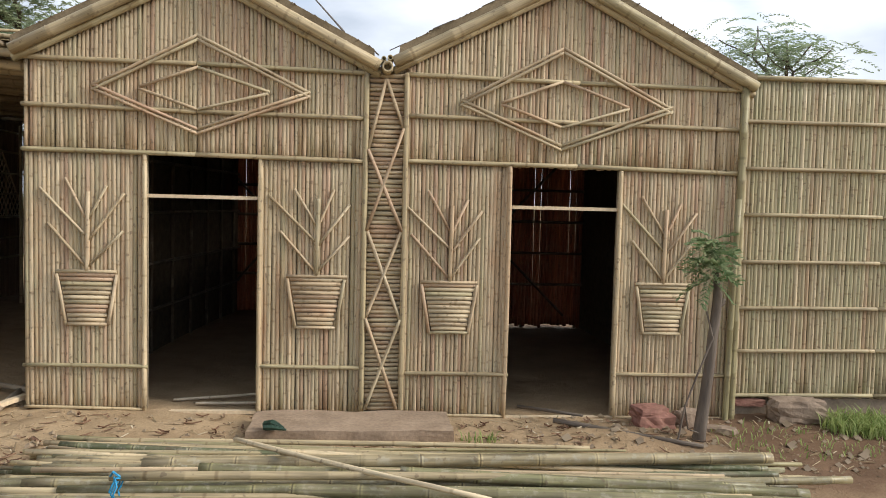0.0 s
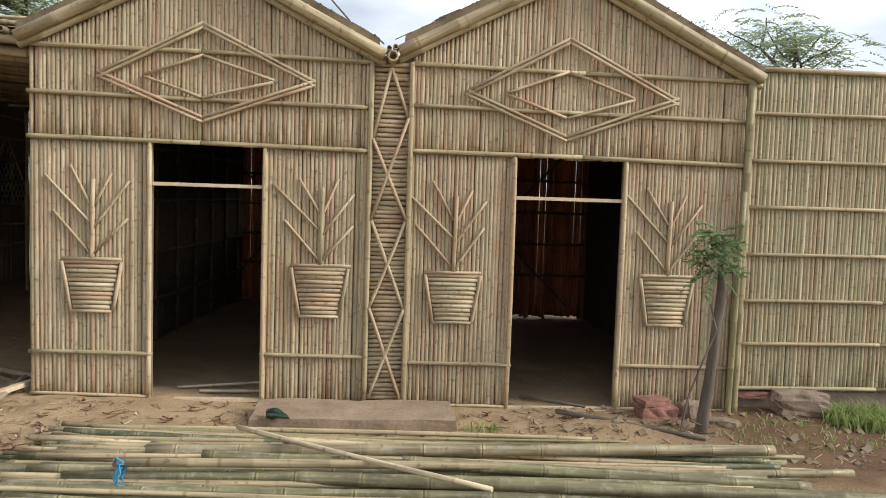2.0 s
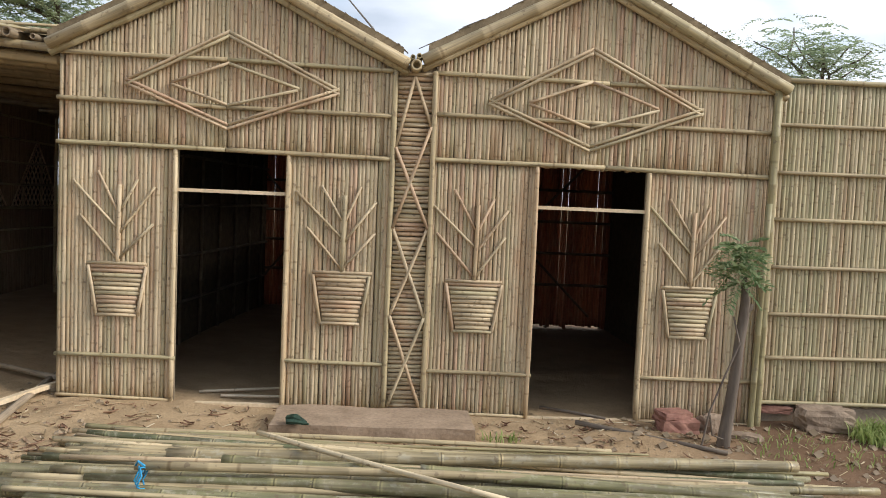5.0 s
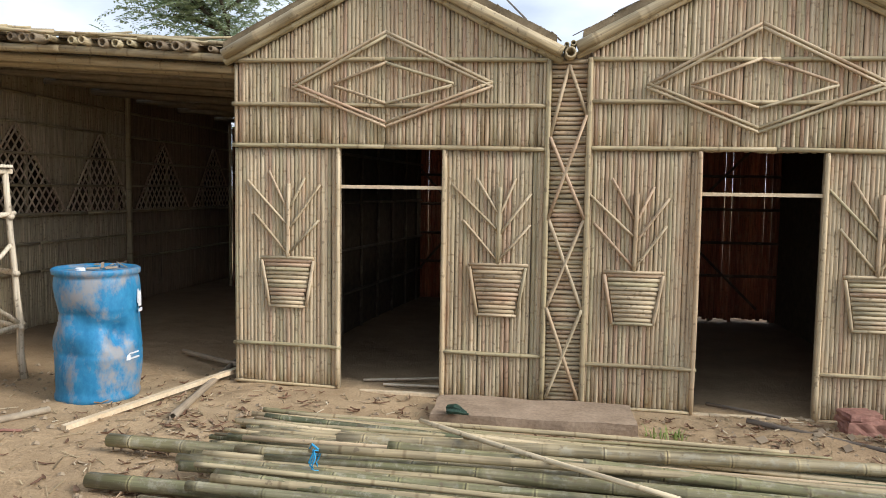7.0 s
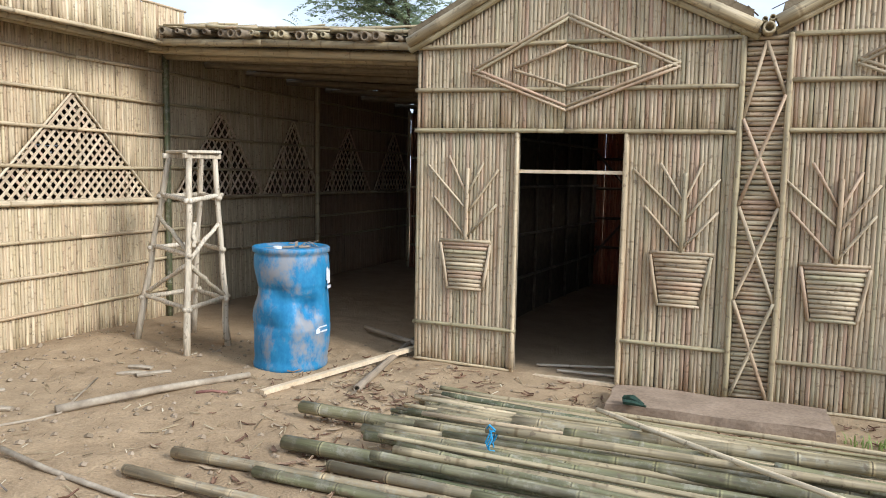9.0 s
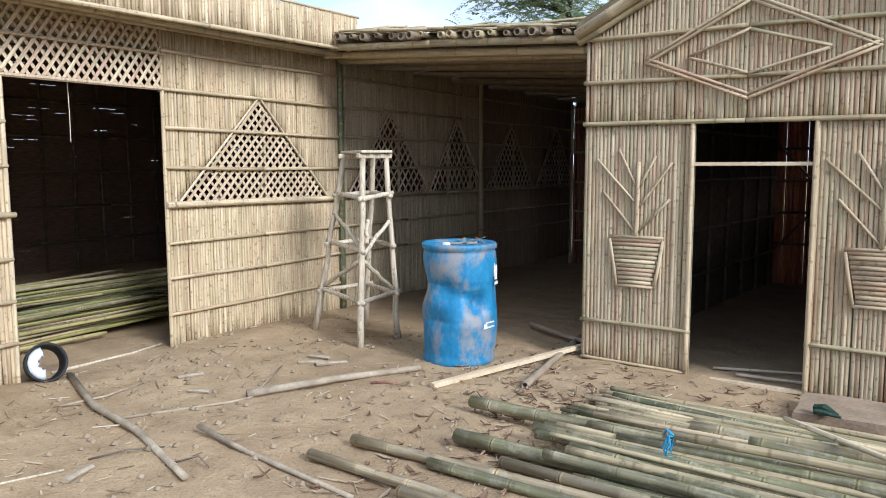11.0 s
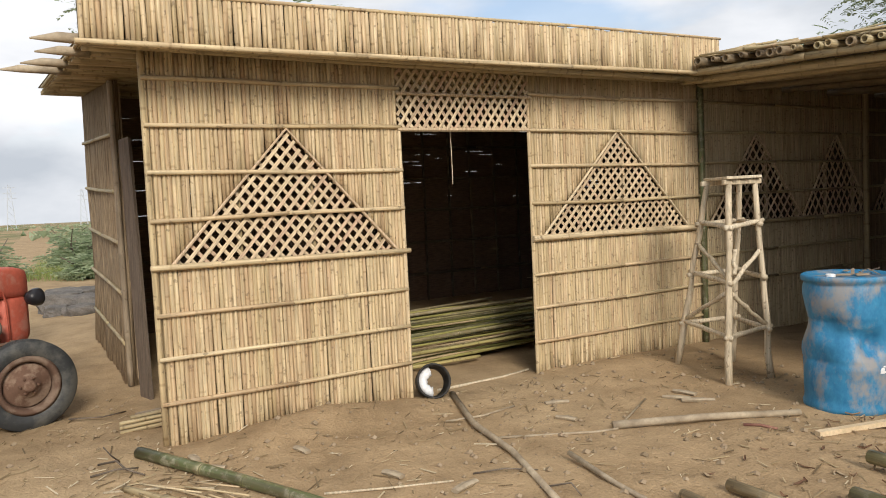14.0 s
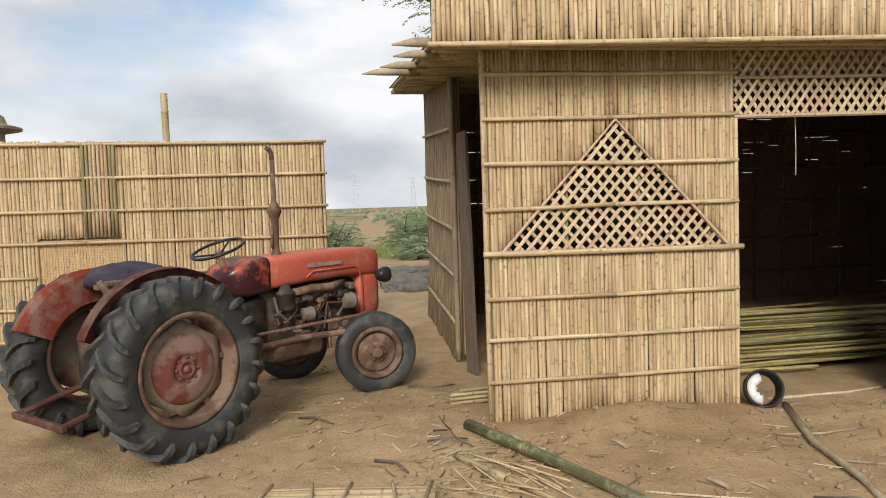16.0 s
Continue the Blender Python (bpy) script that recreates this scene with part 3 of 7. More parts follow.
            cane(a, b, r, M_POLE, hut, "barge_pole", 0.42, 10, hollow=True)
    # lozenge pattern under the gable
    dx, dz, l, r, t, b, il, ir, it, ib = diamond
    for pts in (((l, dz), (dx, t), (r, dz)), ((l, dz - 0.02), (dx, b), (r, dz - 0.02))):
        for p, q in zip(pts, pts[1:]):
            for off in (0.0, 0.035):
                s = 1 if pts[1][1] > dz else -1
                cane((p[0], FRONT - 0.03, p[1] - s * off), (q[0], FRONT - 0.03, q[1] - s * off), 0.0125, M_DRY, hut, "lozenge_stick")
    for p, q in (((il, dz), (dx, it)), ((dx, it), (ir, dz)), ((il, dz - 0.01), (dx, ib)), ((dx, ib), (ir, dz - 0.01))):
        cane((p[0], FRONT - 0.03, p[1]), (q[0], FRONT - 0.03, q[1]), 0.0125, M_DRY, hut, "lozenge_stick")
    for px_, pz, fl in plants:
        potted_plant(hut, px_, pz, FRONT, flip=fl)
    # roof: two thatched slopes on purlins, deep enough to shade the room
    for s, xe in ((-1, x0 - 0.07), (1, x1 + 0.07)):
        bm = bmesh.new()
        for y0_, y1_ in ((FRONT - 0.06, 12.2 if key == "a" else 11.2),):
            ring = []
            for y in (y0_, y1_):
                for x, dz_ in ((xe, 0.0), (ax, 0.0), (ax, 0.07), (xe, 0.07)):
                    ring.append(bm.verts.new((x, y, roof_z(x, ax, az) + dz_ - 0.005)))
            a, c = ring[:4], ring[4:]
            bm.faces.new(a if s < 0 else a[::-1])
            bm.faces.new(c[::-1] if s < 0 else c)
            for i in range(4):
                j = (i + 1) % 4
                q = (a[i], c[i], c[j], a[j])
                bm.faces.new(q if s < 0 else q[::-1])
        put(part("roof_slope", bm, M_THATCH, hut, "dark thatch over the rafters"), Matrix())
        for k in range(26):
            y = FRONT - 0.075 + rng.uniform(-0.02, 0.02)
            f = (k + 0.5) / 16
            x = xe + (ax - xe) * f
            cane((x, y, roof_z(x, ax, az) + 0.062), (x + rng.uniform(-0.15, 0.15), y + rng.uniform(0.25, 0.4), roof_z(x, ax, az) + 0.07), rng.choice((0.004, 0.006)), M_OLD, hut, "roof_reed")
    # inner walls
    depth = 11.9 if key == "a" else 10.88
    if key == "a":
        bm = bmesh.new()
        run = Vector((0.52, depth - 0.06 - (FRONT + 0.08), 0))
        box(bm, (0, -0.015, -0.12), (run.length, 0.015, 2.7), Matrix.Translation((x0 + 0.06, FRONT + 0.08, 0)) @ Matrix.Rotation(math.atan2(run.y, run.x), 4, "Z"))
        put(part("inner_mat", bm, M_SHADE_MAT, hut, "mat along the room side, shade in its dark colour"), Matrix())
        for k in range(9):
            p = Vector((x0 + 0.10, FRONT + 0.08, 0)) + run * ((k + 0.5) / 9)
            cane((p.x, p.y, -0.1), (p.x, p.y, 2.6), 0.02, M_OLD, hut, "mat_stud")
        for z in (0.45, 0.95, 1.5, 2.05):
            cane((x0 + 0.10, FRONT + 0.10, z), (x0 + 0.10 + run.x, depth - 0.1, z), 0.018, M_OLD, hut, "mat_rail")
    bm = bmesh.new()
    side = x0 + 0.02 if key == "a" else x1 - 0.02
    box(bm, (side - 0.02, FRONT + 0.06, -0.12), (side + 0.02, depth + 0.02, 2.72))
    put(part("side_wall", bm, M_SHADE_MAT, hut), Matrix())
    bm = bmesh.new()
    for x in np.arange(x0 + 0.3, x1, 0.8):
        tube(bm, [(x, depth + 0.06, -0.1), (x, depth + 0.06, roof_z(x, ax, az) - 0.05)], 0.03, 6)
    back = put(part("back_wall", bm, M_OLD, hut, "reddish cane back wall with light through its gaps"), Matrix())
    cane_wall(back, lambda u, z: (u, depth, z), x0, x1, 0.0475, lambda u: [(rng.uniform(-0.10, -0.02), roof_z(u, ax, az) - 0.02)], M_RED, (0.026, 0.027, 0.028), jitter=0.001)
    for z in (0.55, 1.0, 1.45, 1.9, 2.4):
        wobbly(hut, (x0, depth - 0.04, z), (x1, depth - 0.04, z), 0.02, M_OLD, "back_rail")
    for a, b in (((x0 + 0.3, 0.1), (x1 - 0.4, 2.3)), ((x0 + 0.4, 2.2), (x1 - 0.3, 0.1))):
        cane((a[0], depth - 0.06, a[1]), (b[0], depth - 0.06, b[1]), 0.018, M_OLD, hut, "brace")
    return hut


build_hut("a", -1.745, -0.885, 1.995, -0.005, -0.075, (2.69, 2.335, 1.995), 0.335,
          "gabled hut of dry bamboo canes with an open dark doorway", ((-2.19, 1.07, 1), (-0.43, 1.06, 1)), (-1.36, 2.50, -2.15, -0.49, 2.915, 2.16, -1.80, -0.81, 2.67, 2.345))
build_hut("b", 1.122, 2.02, 1.975, -0.075, -0.10, (2.67, 2.345, 1.985), 0.285,
          "gabled hut of dry bamboo canes beside a sapling and fence", ((0.64, 1.03, 1), (2.42, 1.04, 1)), (1.52, 2.48, 0.69, 2.43, 2.935, 2.12, 1.02, 2.07, 2.67, 2.30))


def build_link_panel():
    """The narrow ladder-like panel between the huts, with crossed sticks."""
    t = thing("lattice_panel", (0.1, FRONT, 0), "narrow panel of level canes with crossed sticks between two huts", "wall panel")
    bm = bmesh.new()
    box(bm, (-0.068, FRONT + 0.036, -0.07), (0.268, FRONT + 0.056, 2.74))
    wall = put(part("backing", bm, M_INNER, t), Matrix())
    z = -0.05
    while z < 2.68:
        r = rng.choice((0.0155, 0.017, 0.0185))
        cane((-0.055, FRONT + 0.016, z), (0.255, FRONT + 0.016, z + rng.uniform(-0.008, 0.008)), r, M_DRY, wall, "cane", 0.4)
        z += 2 * r + 0.002
    for x in (-0.055, 0.262):
        cane((x, FRONT - 0.022, -0.07), (x, FRONT - 0.022, 2.70), 0.021, M_POLE, t, "edge_pole", 0.4)
    for pts in (((0.10, 2.64), (-0.035, 2.08), (0.245, 1.44), (-0.035, 0.73), (0.235, -0.02)), ((0.10, 2.64), (0.245, 2.25), (-0.035, 1.44), (0.245, 0.72), (-0.03, -0.02))):
        for k, (p, q) in enumerate(zip(pts, pts[1:])):
            cane((p[0], FRONT - 0.018 - 0.012 * (k % 2), p[1]), (q[0], FRONT - 0.018 - 0.012 * (k % 2), q[1]), 0.014, M_DRY, t, "cross_stick")
    # gutter pole ends in the valley
    for k, (x, z, r) in enumerate(((0.105, 2.715, 0.045), (0.125, 2.79, 0.022), (0.075, 2.785, 0.02))):
        cane((x, FRONT - 0.14 + 0.03 * k, z), (x, FRONT + 2.0, z), r, M_POLE, t, "valley_pole", 0.4, 10, hollow=True)


build_link_panel()

# floor of the rooms is the yard's earth; the dividing wall's dark colour is shade
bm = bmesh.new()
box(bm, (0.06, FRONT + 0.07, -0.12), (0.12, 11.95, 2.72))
wall_div = part("wall_between_huts", bm, M_SHADE_MAT)
tagged(wall_div, "mat wall dividing the two huts, shade in its dark colour", "wall", kind="structure")


# ---- fence beside hut b ----
def build_fence_right():
    t = thing("bamboo_fence", (3.1, 6.3, 0), "tall fence of upright bamboo canes on a low cement footing", "fence")
    bm = bmesh.new()
    box(bm, (3.08, 6.335, 0.06), (7.0, 6.355, 2.80))
    wall = put(part("backing", bm, M_INNER, t), Matrix())
    cane_wall(wall, lambda u, z: (u, 6.318, z), 3.09, 7.0, 0.036, lambda u: [(0.07 - 0.01 * (u - 3.1), 2.79)], M_FENCE, (0.018, 0.0195, 0.021))
    for z in (2.785, 2.42, 2.025, 1.635, 1.235, 0.837, 0.468, 0.085):
        wobbly(t, (3.08, 6.285, z), (7.0, 6.285, z + rng.uniform(-0.02, 0.02)), 0.0175 if z < 2.7 else 0.02, M_POLE, n=3)
    cane((3.05, 6.17, -0.18), (3.04, 6.15, 2.72), 0.032, M_OLIVE, t, "corner_post", 0.4, 8, label="greenish thick corner post")
    cane((2.98, 6.13, -0.2), (3.02, 6.14, 1.75), 0.026, M_OLIVE, t, "corner_post", 0.4, 8, label="green thick corner post")
    bm = bmesh.new()
    box(bm, (2.7, 6.33, -0.4), (7.2, 6.55, 0.055))
    bmesh.ops.bevel(bm, geom=bm.edges[:], offset=0.015, segments=1, affect="EDGES")
    ft = put(part("footing", bm, M_CEMENT, t, "low grey cement footing"), Matrix())


build_fence_right()


# ---- the flat-roofed hall ----
WX = -5.93
TRI = [(2.045, 1.31, 1.02, 0.935), (5.575, 1.315, 1.04, 1.02), (7.79, 1.31, 1.04, 0.86), (9.37, 1.31, 1.04, 0.74), (10.99, 1.31, 1.03, 0.80), (12.72, 1.31, 1.06, 0.80)]
HALL_END, WALL_END = 6.78, 13.5


def hall_spans(u, top):
    for ay, bz, h, hw in TRI:
        k = 1 - abs(u - ay) / hw
        if k > 0:
            return [(ground_height(WX + 0.05, u) - 0.05, bz), (bz + h * k, top)]
    if 3.04 < u < 4.44:
        return []
    return [(ground_height(WX + 0.05, u) - 0.05, top)]


def lattice(parent, inside, u0, u1, z0, z1, gap, slope, place, w=0.027):
    """Two layers of split strips crossing; inside(u, z) tells where they may lie."""
    for s, depth in ((1, 0.0), (-1, 0.012)):
        c = -60
        while c < 60:
            c += 1
            base_u = u0 + c * gap
            pts = []
            n = 60
            for i in range(n + 1):
                z = z0 + (z1 - z0) * i / n
                u = base_u + s * (z - z0) / slope if s > 0 else base_u - (z - z0) / slope
                if u0 <= u <= u1 and inside(u, z):
                    pts.append((u, z))
            if len(pts) > 3:
                a, b = pts[0], pts[-1]
                strip(parent, place(a[0], a[1], depth), place(b[0], b[1], depth), w)


STRIPS = {}


def strip(parent, a, b, w=0.027, th=0.008):
    """A flat split of bamboo from a to b."""
    a, b = Vector(a), Vector(b)
    d = b - a
    n = max(1, round(d.length / 0.03))
    key = (n, w)
    if key not in STRIPS:
        bm = bmesh.new()
        box(bm, (-th / 2, -w / 2, 0), (th / 2, w / 2, n * 0.03))
        me = mesh_of("strip", bm)
        me.materials.append(M_SPLIT)
        STRIPS[key] = me
    ob = new("strip", STRIPS[key])
    ob.parent = parent
    z = d.normalized()
    x = Vector((1, 0, 0))
    y = z.cross(x).normalized()
    m = Matrix((x, y, z)).transposed().to_4x4()
    m.translation = a
    put(ob, m)


def build_hall():
    hall = thing("bamboo_hall", (WX, 3.9, 0), "flat-roofed bamboo hall with lattice triangles and an open doorway", "building")
    place = lambda u, z: (WX - 0.018, u, z)
    top = 2.93

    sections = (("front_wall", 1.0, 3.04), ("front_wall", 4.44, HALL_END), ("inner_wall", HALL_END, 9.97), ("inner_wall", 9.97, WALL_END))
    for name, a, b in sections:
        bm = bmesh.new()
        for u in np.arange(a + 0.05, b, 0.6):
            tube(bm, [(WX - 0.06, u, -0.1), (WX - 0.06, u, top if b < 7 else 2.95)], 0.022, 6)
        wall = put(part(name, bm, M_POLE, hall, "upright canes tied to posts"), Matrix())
        # canes darken by section into the passage: shade put into the colour
        cane_wall(wall, place, a, b, 0.0325, lambda u: hall_spans(u, top), M_PALE if b < 7 else M_SHADE_CANE if b < 10 else M_SHADE_BROWN, (0.0160, 0.0175, 0.019))
    for z, lo in ((2.68, 0), (2.345, 0), (2.005, 0), (1.652, 0), (0.965, 0), (0.645, 0), (0.315, 0)):
        for a, b in ((0.99, 3.05), (4.43, HALL_END), (HALL_END, WALL_END)):
            if z > 0.4 or b < 7:
                wobbly(hall, (WX + 0.016, a, z), (WX + 0.016, b, z + rng.uniform(-0.015, 0.015)), 0.017, M_POLE if b > 7 else M_PALE, n=2 if b < 7 else 5)
    for a, b, r in ((0.97, 3.08, 0.022), (4.42, 6.75, 0.032), (HALL_END, WALL_END, 0.026)):
        wobbly(hall, (WX + 0.028, a, 1.315), (WX + 0.028, b, 1.30), r, M_PALE if b < 7 else M_POLE, "sill_rail", 1 if b < 7 else 3)
    # lattice triangles
    for ay, bz, h, hw in TRI:
        bm = bmesh.new()
        tube(bm, [(WX + 0.012, ay - hw, bz), (WX + 0.012, ay, bz + h), (WX + 0.012, ay + hw, bz)], 0.014, 6)
        tri = put(part("lattice_triangle", bm, M_SPLIT, hall, "triangle of crossed split-bamboo strips"), Matrix())
        inside = lambda u, z: (1 - abs(u - ay) / hw) * h >= z - bz
        lattice(tri, inside, ay - hw, ay + hw, bz, bz + h, 0.098 if ay < 6 else 0.125, 1.05 * h / hw, lambda u, z, d: (WX - 0.005 - d, u, z), 0.027 if ay < 6 else 0.023)
    bm = bmesh.new()
    tube(bm, [(WX + 0.012, 3.03, 2.335), (WX + 0.012, 4.46, 2.345)], 0.018, 6)
    tube(bm, [(WX + 0.012, 3.03, 2.64), (WX + 0.012, 4.46, 2.65)], 0.013, 6)
    over = put(part("lattice_over_door", bm, M_SPLIT, hall, "panel of crossed split-bamboo strips above the doorway"), Matrix())
    lattice(over, lambda u, z: True, 3.04, 4.45, 2.34, 2.93, 0.082, 1.4, lambda u, z, d: (WX - 0.005 - d, u, z))
    for u in (3.045, 4.435):
        cane((WX + 0.004, u, -0.03), (WX + 0.004, u, 2.34), 0.019, M_PALE, hall, "door_post")
    cane((WX + 0.03, HALL_END + 0.02, -0.1), (WX + 0.03, HALL_END + 0.02, 2.98), 0.036, M_GREENPOST, hall, "corner_post", 0.45, 8, label="fresh green bamboo post")
    cane((WX + 0.05, 9.97, -0.15), (WX + 0.05, 9.97, 2.9), 0.04, M_POLE, hall, "corner_post", 0.45, 8)
    cane((WX - 0.01, 1.0, -0.02), (WX - 0.01, 1.0, 2.9), 0.02, M_PALE, hall, "corner_post", 0.4)
    # fascia hung from the roof edge
    FX = -5.5
    flo = lambda u: 2.805 + 0.014 * (u - 0.6)
    fhi = lambda u: 3.15 + 0.018 * (u - 0.6)
    bm = bmesh.new()
    vs = [bm.verts.new(p) for p in ((FX - 0.03, 0.57, flo(0.57)), (FX - 0.03, 6.62, flo(6.62)), (FX - 0.03, 6.62, fhi(6.62)), (FX - 0.03, 0.57, fhi(0.57)))]
    bmesh.ops.solidify(bm, geom=[bm.faces.new(vs)], thickness=0.012)
    fas = put(part("fascia", bm, M_INNER, hall, "parapet band of short upright canes"), Matrix())
    cane_wall(fas, lambda u, z: (FX, u, z), 0.57, 6.62, 0.034, lambda u: [(flo(u), fhi(u))], M_PALE, (0.0165, 0.0175, 0.0185))
    wobbly(hall, (FX + 0.025, 0.54, flo(0.5) + 0.012), (FX + 0.025, 6.64, flo(6.6) + 0.012), 0.02, M_PALE, "fascia_rail", 3)
    wobbly(hall, (FX + 0.01, 0.54, fhi(0.5) + 0.004), (FX + 0.01, 6.64, fhi(6.6) + 0.004), 0.014, M_PALE, "fascia_rail", 3)
    for i in range(24):
        x = FX - 0.02 - 0.034 * i
        cane((x, 6.64, flo(6.6) + 0.02), (x, 6.64, fhi(6.6)), 0.0175, M_PALE, hall, "return_cane")
    # roof deck and its poles
    bm = bmesh.new()
    v = []
    for x, z in ((-5.54, 2.93), (-10.7, 3.33)):
        for y in (0.62, 6.6):
            v.append((x, y, z))
    f = bm.faces.new([bm.verts.new(v[i]) for i in (0, 1, 3, 2)])
    bmesh.ops.solidify(bm, geom=[f], thickness=0.06)
    put(part("roof", bm, M_THATCH, hall, "flat roof of reeds over bamboo poles"), Matrix())
    for i in range(22):
        x = -5.6 - 0.235 * i
        z = 2.86 + (-5.54 - x) * 0.0775
        cane((x, 0.64, z), (x, 6.55, z), rng.choice((0.026, 0.034, 0.03)), M_POLE, hall, "roof_pole", 0.4, 8, hollow=True)
    for x, tip in ((-5.62, 0.30), (-6.3, 0.36), (-7.1, 0.30), (-7.7, 0.16)):
        z = 2.85 + (-5.54 - x) * 0.0775
        bm = bmesh.new()
        tube(bm, [(x, 0.72, z), (x, tip + 0.16, z + 0.005), (x, tip, z - 0.012)], [0.036, 0.034, 0.006], 8)
        put(part("pole_tip", bm, M_LOG, hall, "pointed pole end under the eaves", smooth=True), Matrix())
    for k in range(14):
        y = 0.62 + 0.022 * k
        cane((-5.56, y, 2.885), (-10.0, y, 3.23), 0.013, M_POLE, hall, "roof_reed", 0.5)
    # end and back walls
    bm = bmesh.new()
    ends = []
    for k in range(44):
        x = -8.1 - k * 0.056
        lo = 0.12 + 0.07 * (-8.1 - x)
        hi = 3.02 + 0.08 * (-8.1 - x)
        ends.append((x, lo, hi))
    box(bm, (-10.58, 1.15, 0.1), (-8.1, 1.17, 3.0))
    end = put(part("end_wall", bm, M_BUNDLE, hall, "end wall of bundled grey-brown reeds"), Matrix())
    for k, (x, lo, hi) in enumerate(ends):
        bm = bmesh.new()
        tube(bm, [(x + 0.03 * math.sin(k * 1.7), 1.11 + 0.03 * math.sin(k * 2.3), lo - 0.1), (x + 0.02 * math.sin(k * 3.1), 1.12, lo + (hi - lo) * 0.3), (x + 0.03 * math.sin(k * 1.1), 1.12 + 0.025 * math.sin(k), lo + (hi - lo) * 0.62), (x + 0.02 * math.sin(k * 2.9), 1.12, hi)], [0.026 + 0.018 * math.sin(k * 5.3) ** 2, 0.032, 0.028 + 0.012 * math.sin(k * 4.1), 0.036], 7)
        put(part("thick_reed", bm, M_BUNDLE, end, smooth=True), Matrix())
    for z in (0.45, 0.95, 1.45, 1.95, 2.5):
        wobbly(hall, (-8.08, 1.065, z), (-10.55, 1.065, z + 0.14), 0.019, M_POLE, n=2)
    cane((-8.06, 1.08, 0.05), (-8.06, 1.08, 3.0), 0.03, M_WOOD, hall, "end_post", 0.4, 8)
    bm = bmesh.new()
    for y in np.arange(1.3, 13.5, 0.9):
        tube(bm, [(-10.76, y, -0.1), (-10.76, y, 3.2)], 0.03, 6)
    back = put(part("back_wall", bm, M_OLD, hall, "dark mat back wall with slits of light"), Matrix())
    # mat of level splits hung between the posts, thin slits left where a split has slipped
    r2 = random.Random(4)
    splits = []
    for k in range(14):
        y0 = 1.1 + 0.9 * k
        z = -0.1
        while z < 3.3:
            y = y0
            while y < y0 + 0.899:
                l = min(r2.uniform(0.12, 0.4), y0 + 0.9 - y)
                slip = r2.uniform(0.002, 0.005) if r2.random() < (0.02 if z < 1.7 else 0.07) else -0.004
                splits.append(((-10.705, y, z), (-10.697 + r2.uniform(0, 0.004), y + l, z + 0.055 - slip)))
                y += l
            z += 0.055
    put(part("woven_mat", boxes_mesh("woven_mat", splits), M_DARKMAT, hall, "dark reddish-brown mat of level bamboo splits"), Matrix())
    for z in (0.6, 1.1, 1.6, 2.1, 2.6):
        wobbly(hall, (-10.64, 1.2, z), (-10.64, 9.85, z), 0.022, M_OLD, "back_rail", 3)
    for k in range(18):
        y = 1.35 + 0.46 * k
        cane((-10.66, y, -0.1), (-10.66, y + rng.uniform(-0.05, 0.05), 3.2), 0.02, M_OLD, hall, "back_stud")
    # added strip, stops light leaking through the step between the roofs
    bm = bmesh.new()
    box(bm, (-10.66, 6.52, 2.93), (WX - 0.10, 6.57, 3.30))
    put(part("roof_step_stop", bm, M_SHADE_MAT, hall, "added mat keeping light out between two roofs"), Matrix())
    # added dividing wall, kept out of sight beyond the doorway
    bm = bmesh.new()
    box(bm, (-10.66, 9.90, -0.1), (WX - 0.10, 9.95, 2.95))
    put(part("added_partition", bm, M_SHADE_MAT, hall), Matrix())
    bm = bmesh.new()
    box(bm, (-10.7, 6.63, 2.96), (WX - 0.04, 13.6, 3.02))
    put(part("rear_roof", bm, M_THATCH, hall, "flat reed roof over the back rooms"), Matrix())
    bm = bmesh.new()
    box(bm, (-10.66, 13.5, -0.2), (WX - 0.05, 13.58, 2.95))
    put(part("rear_end_wall", bm, M_SHADE_MAT, hall), Matrix())
    return hall


build_hall()


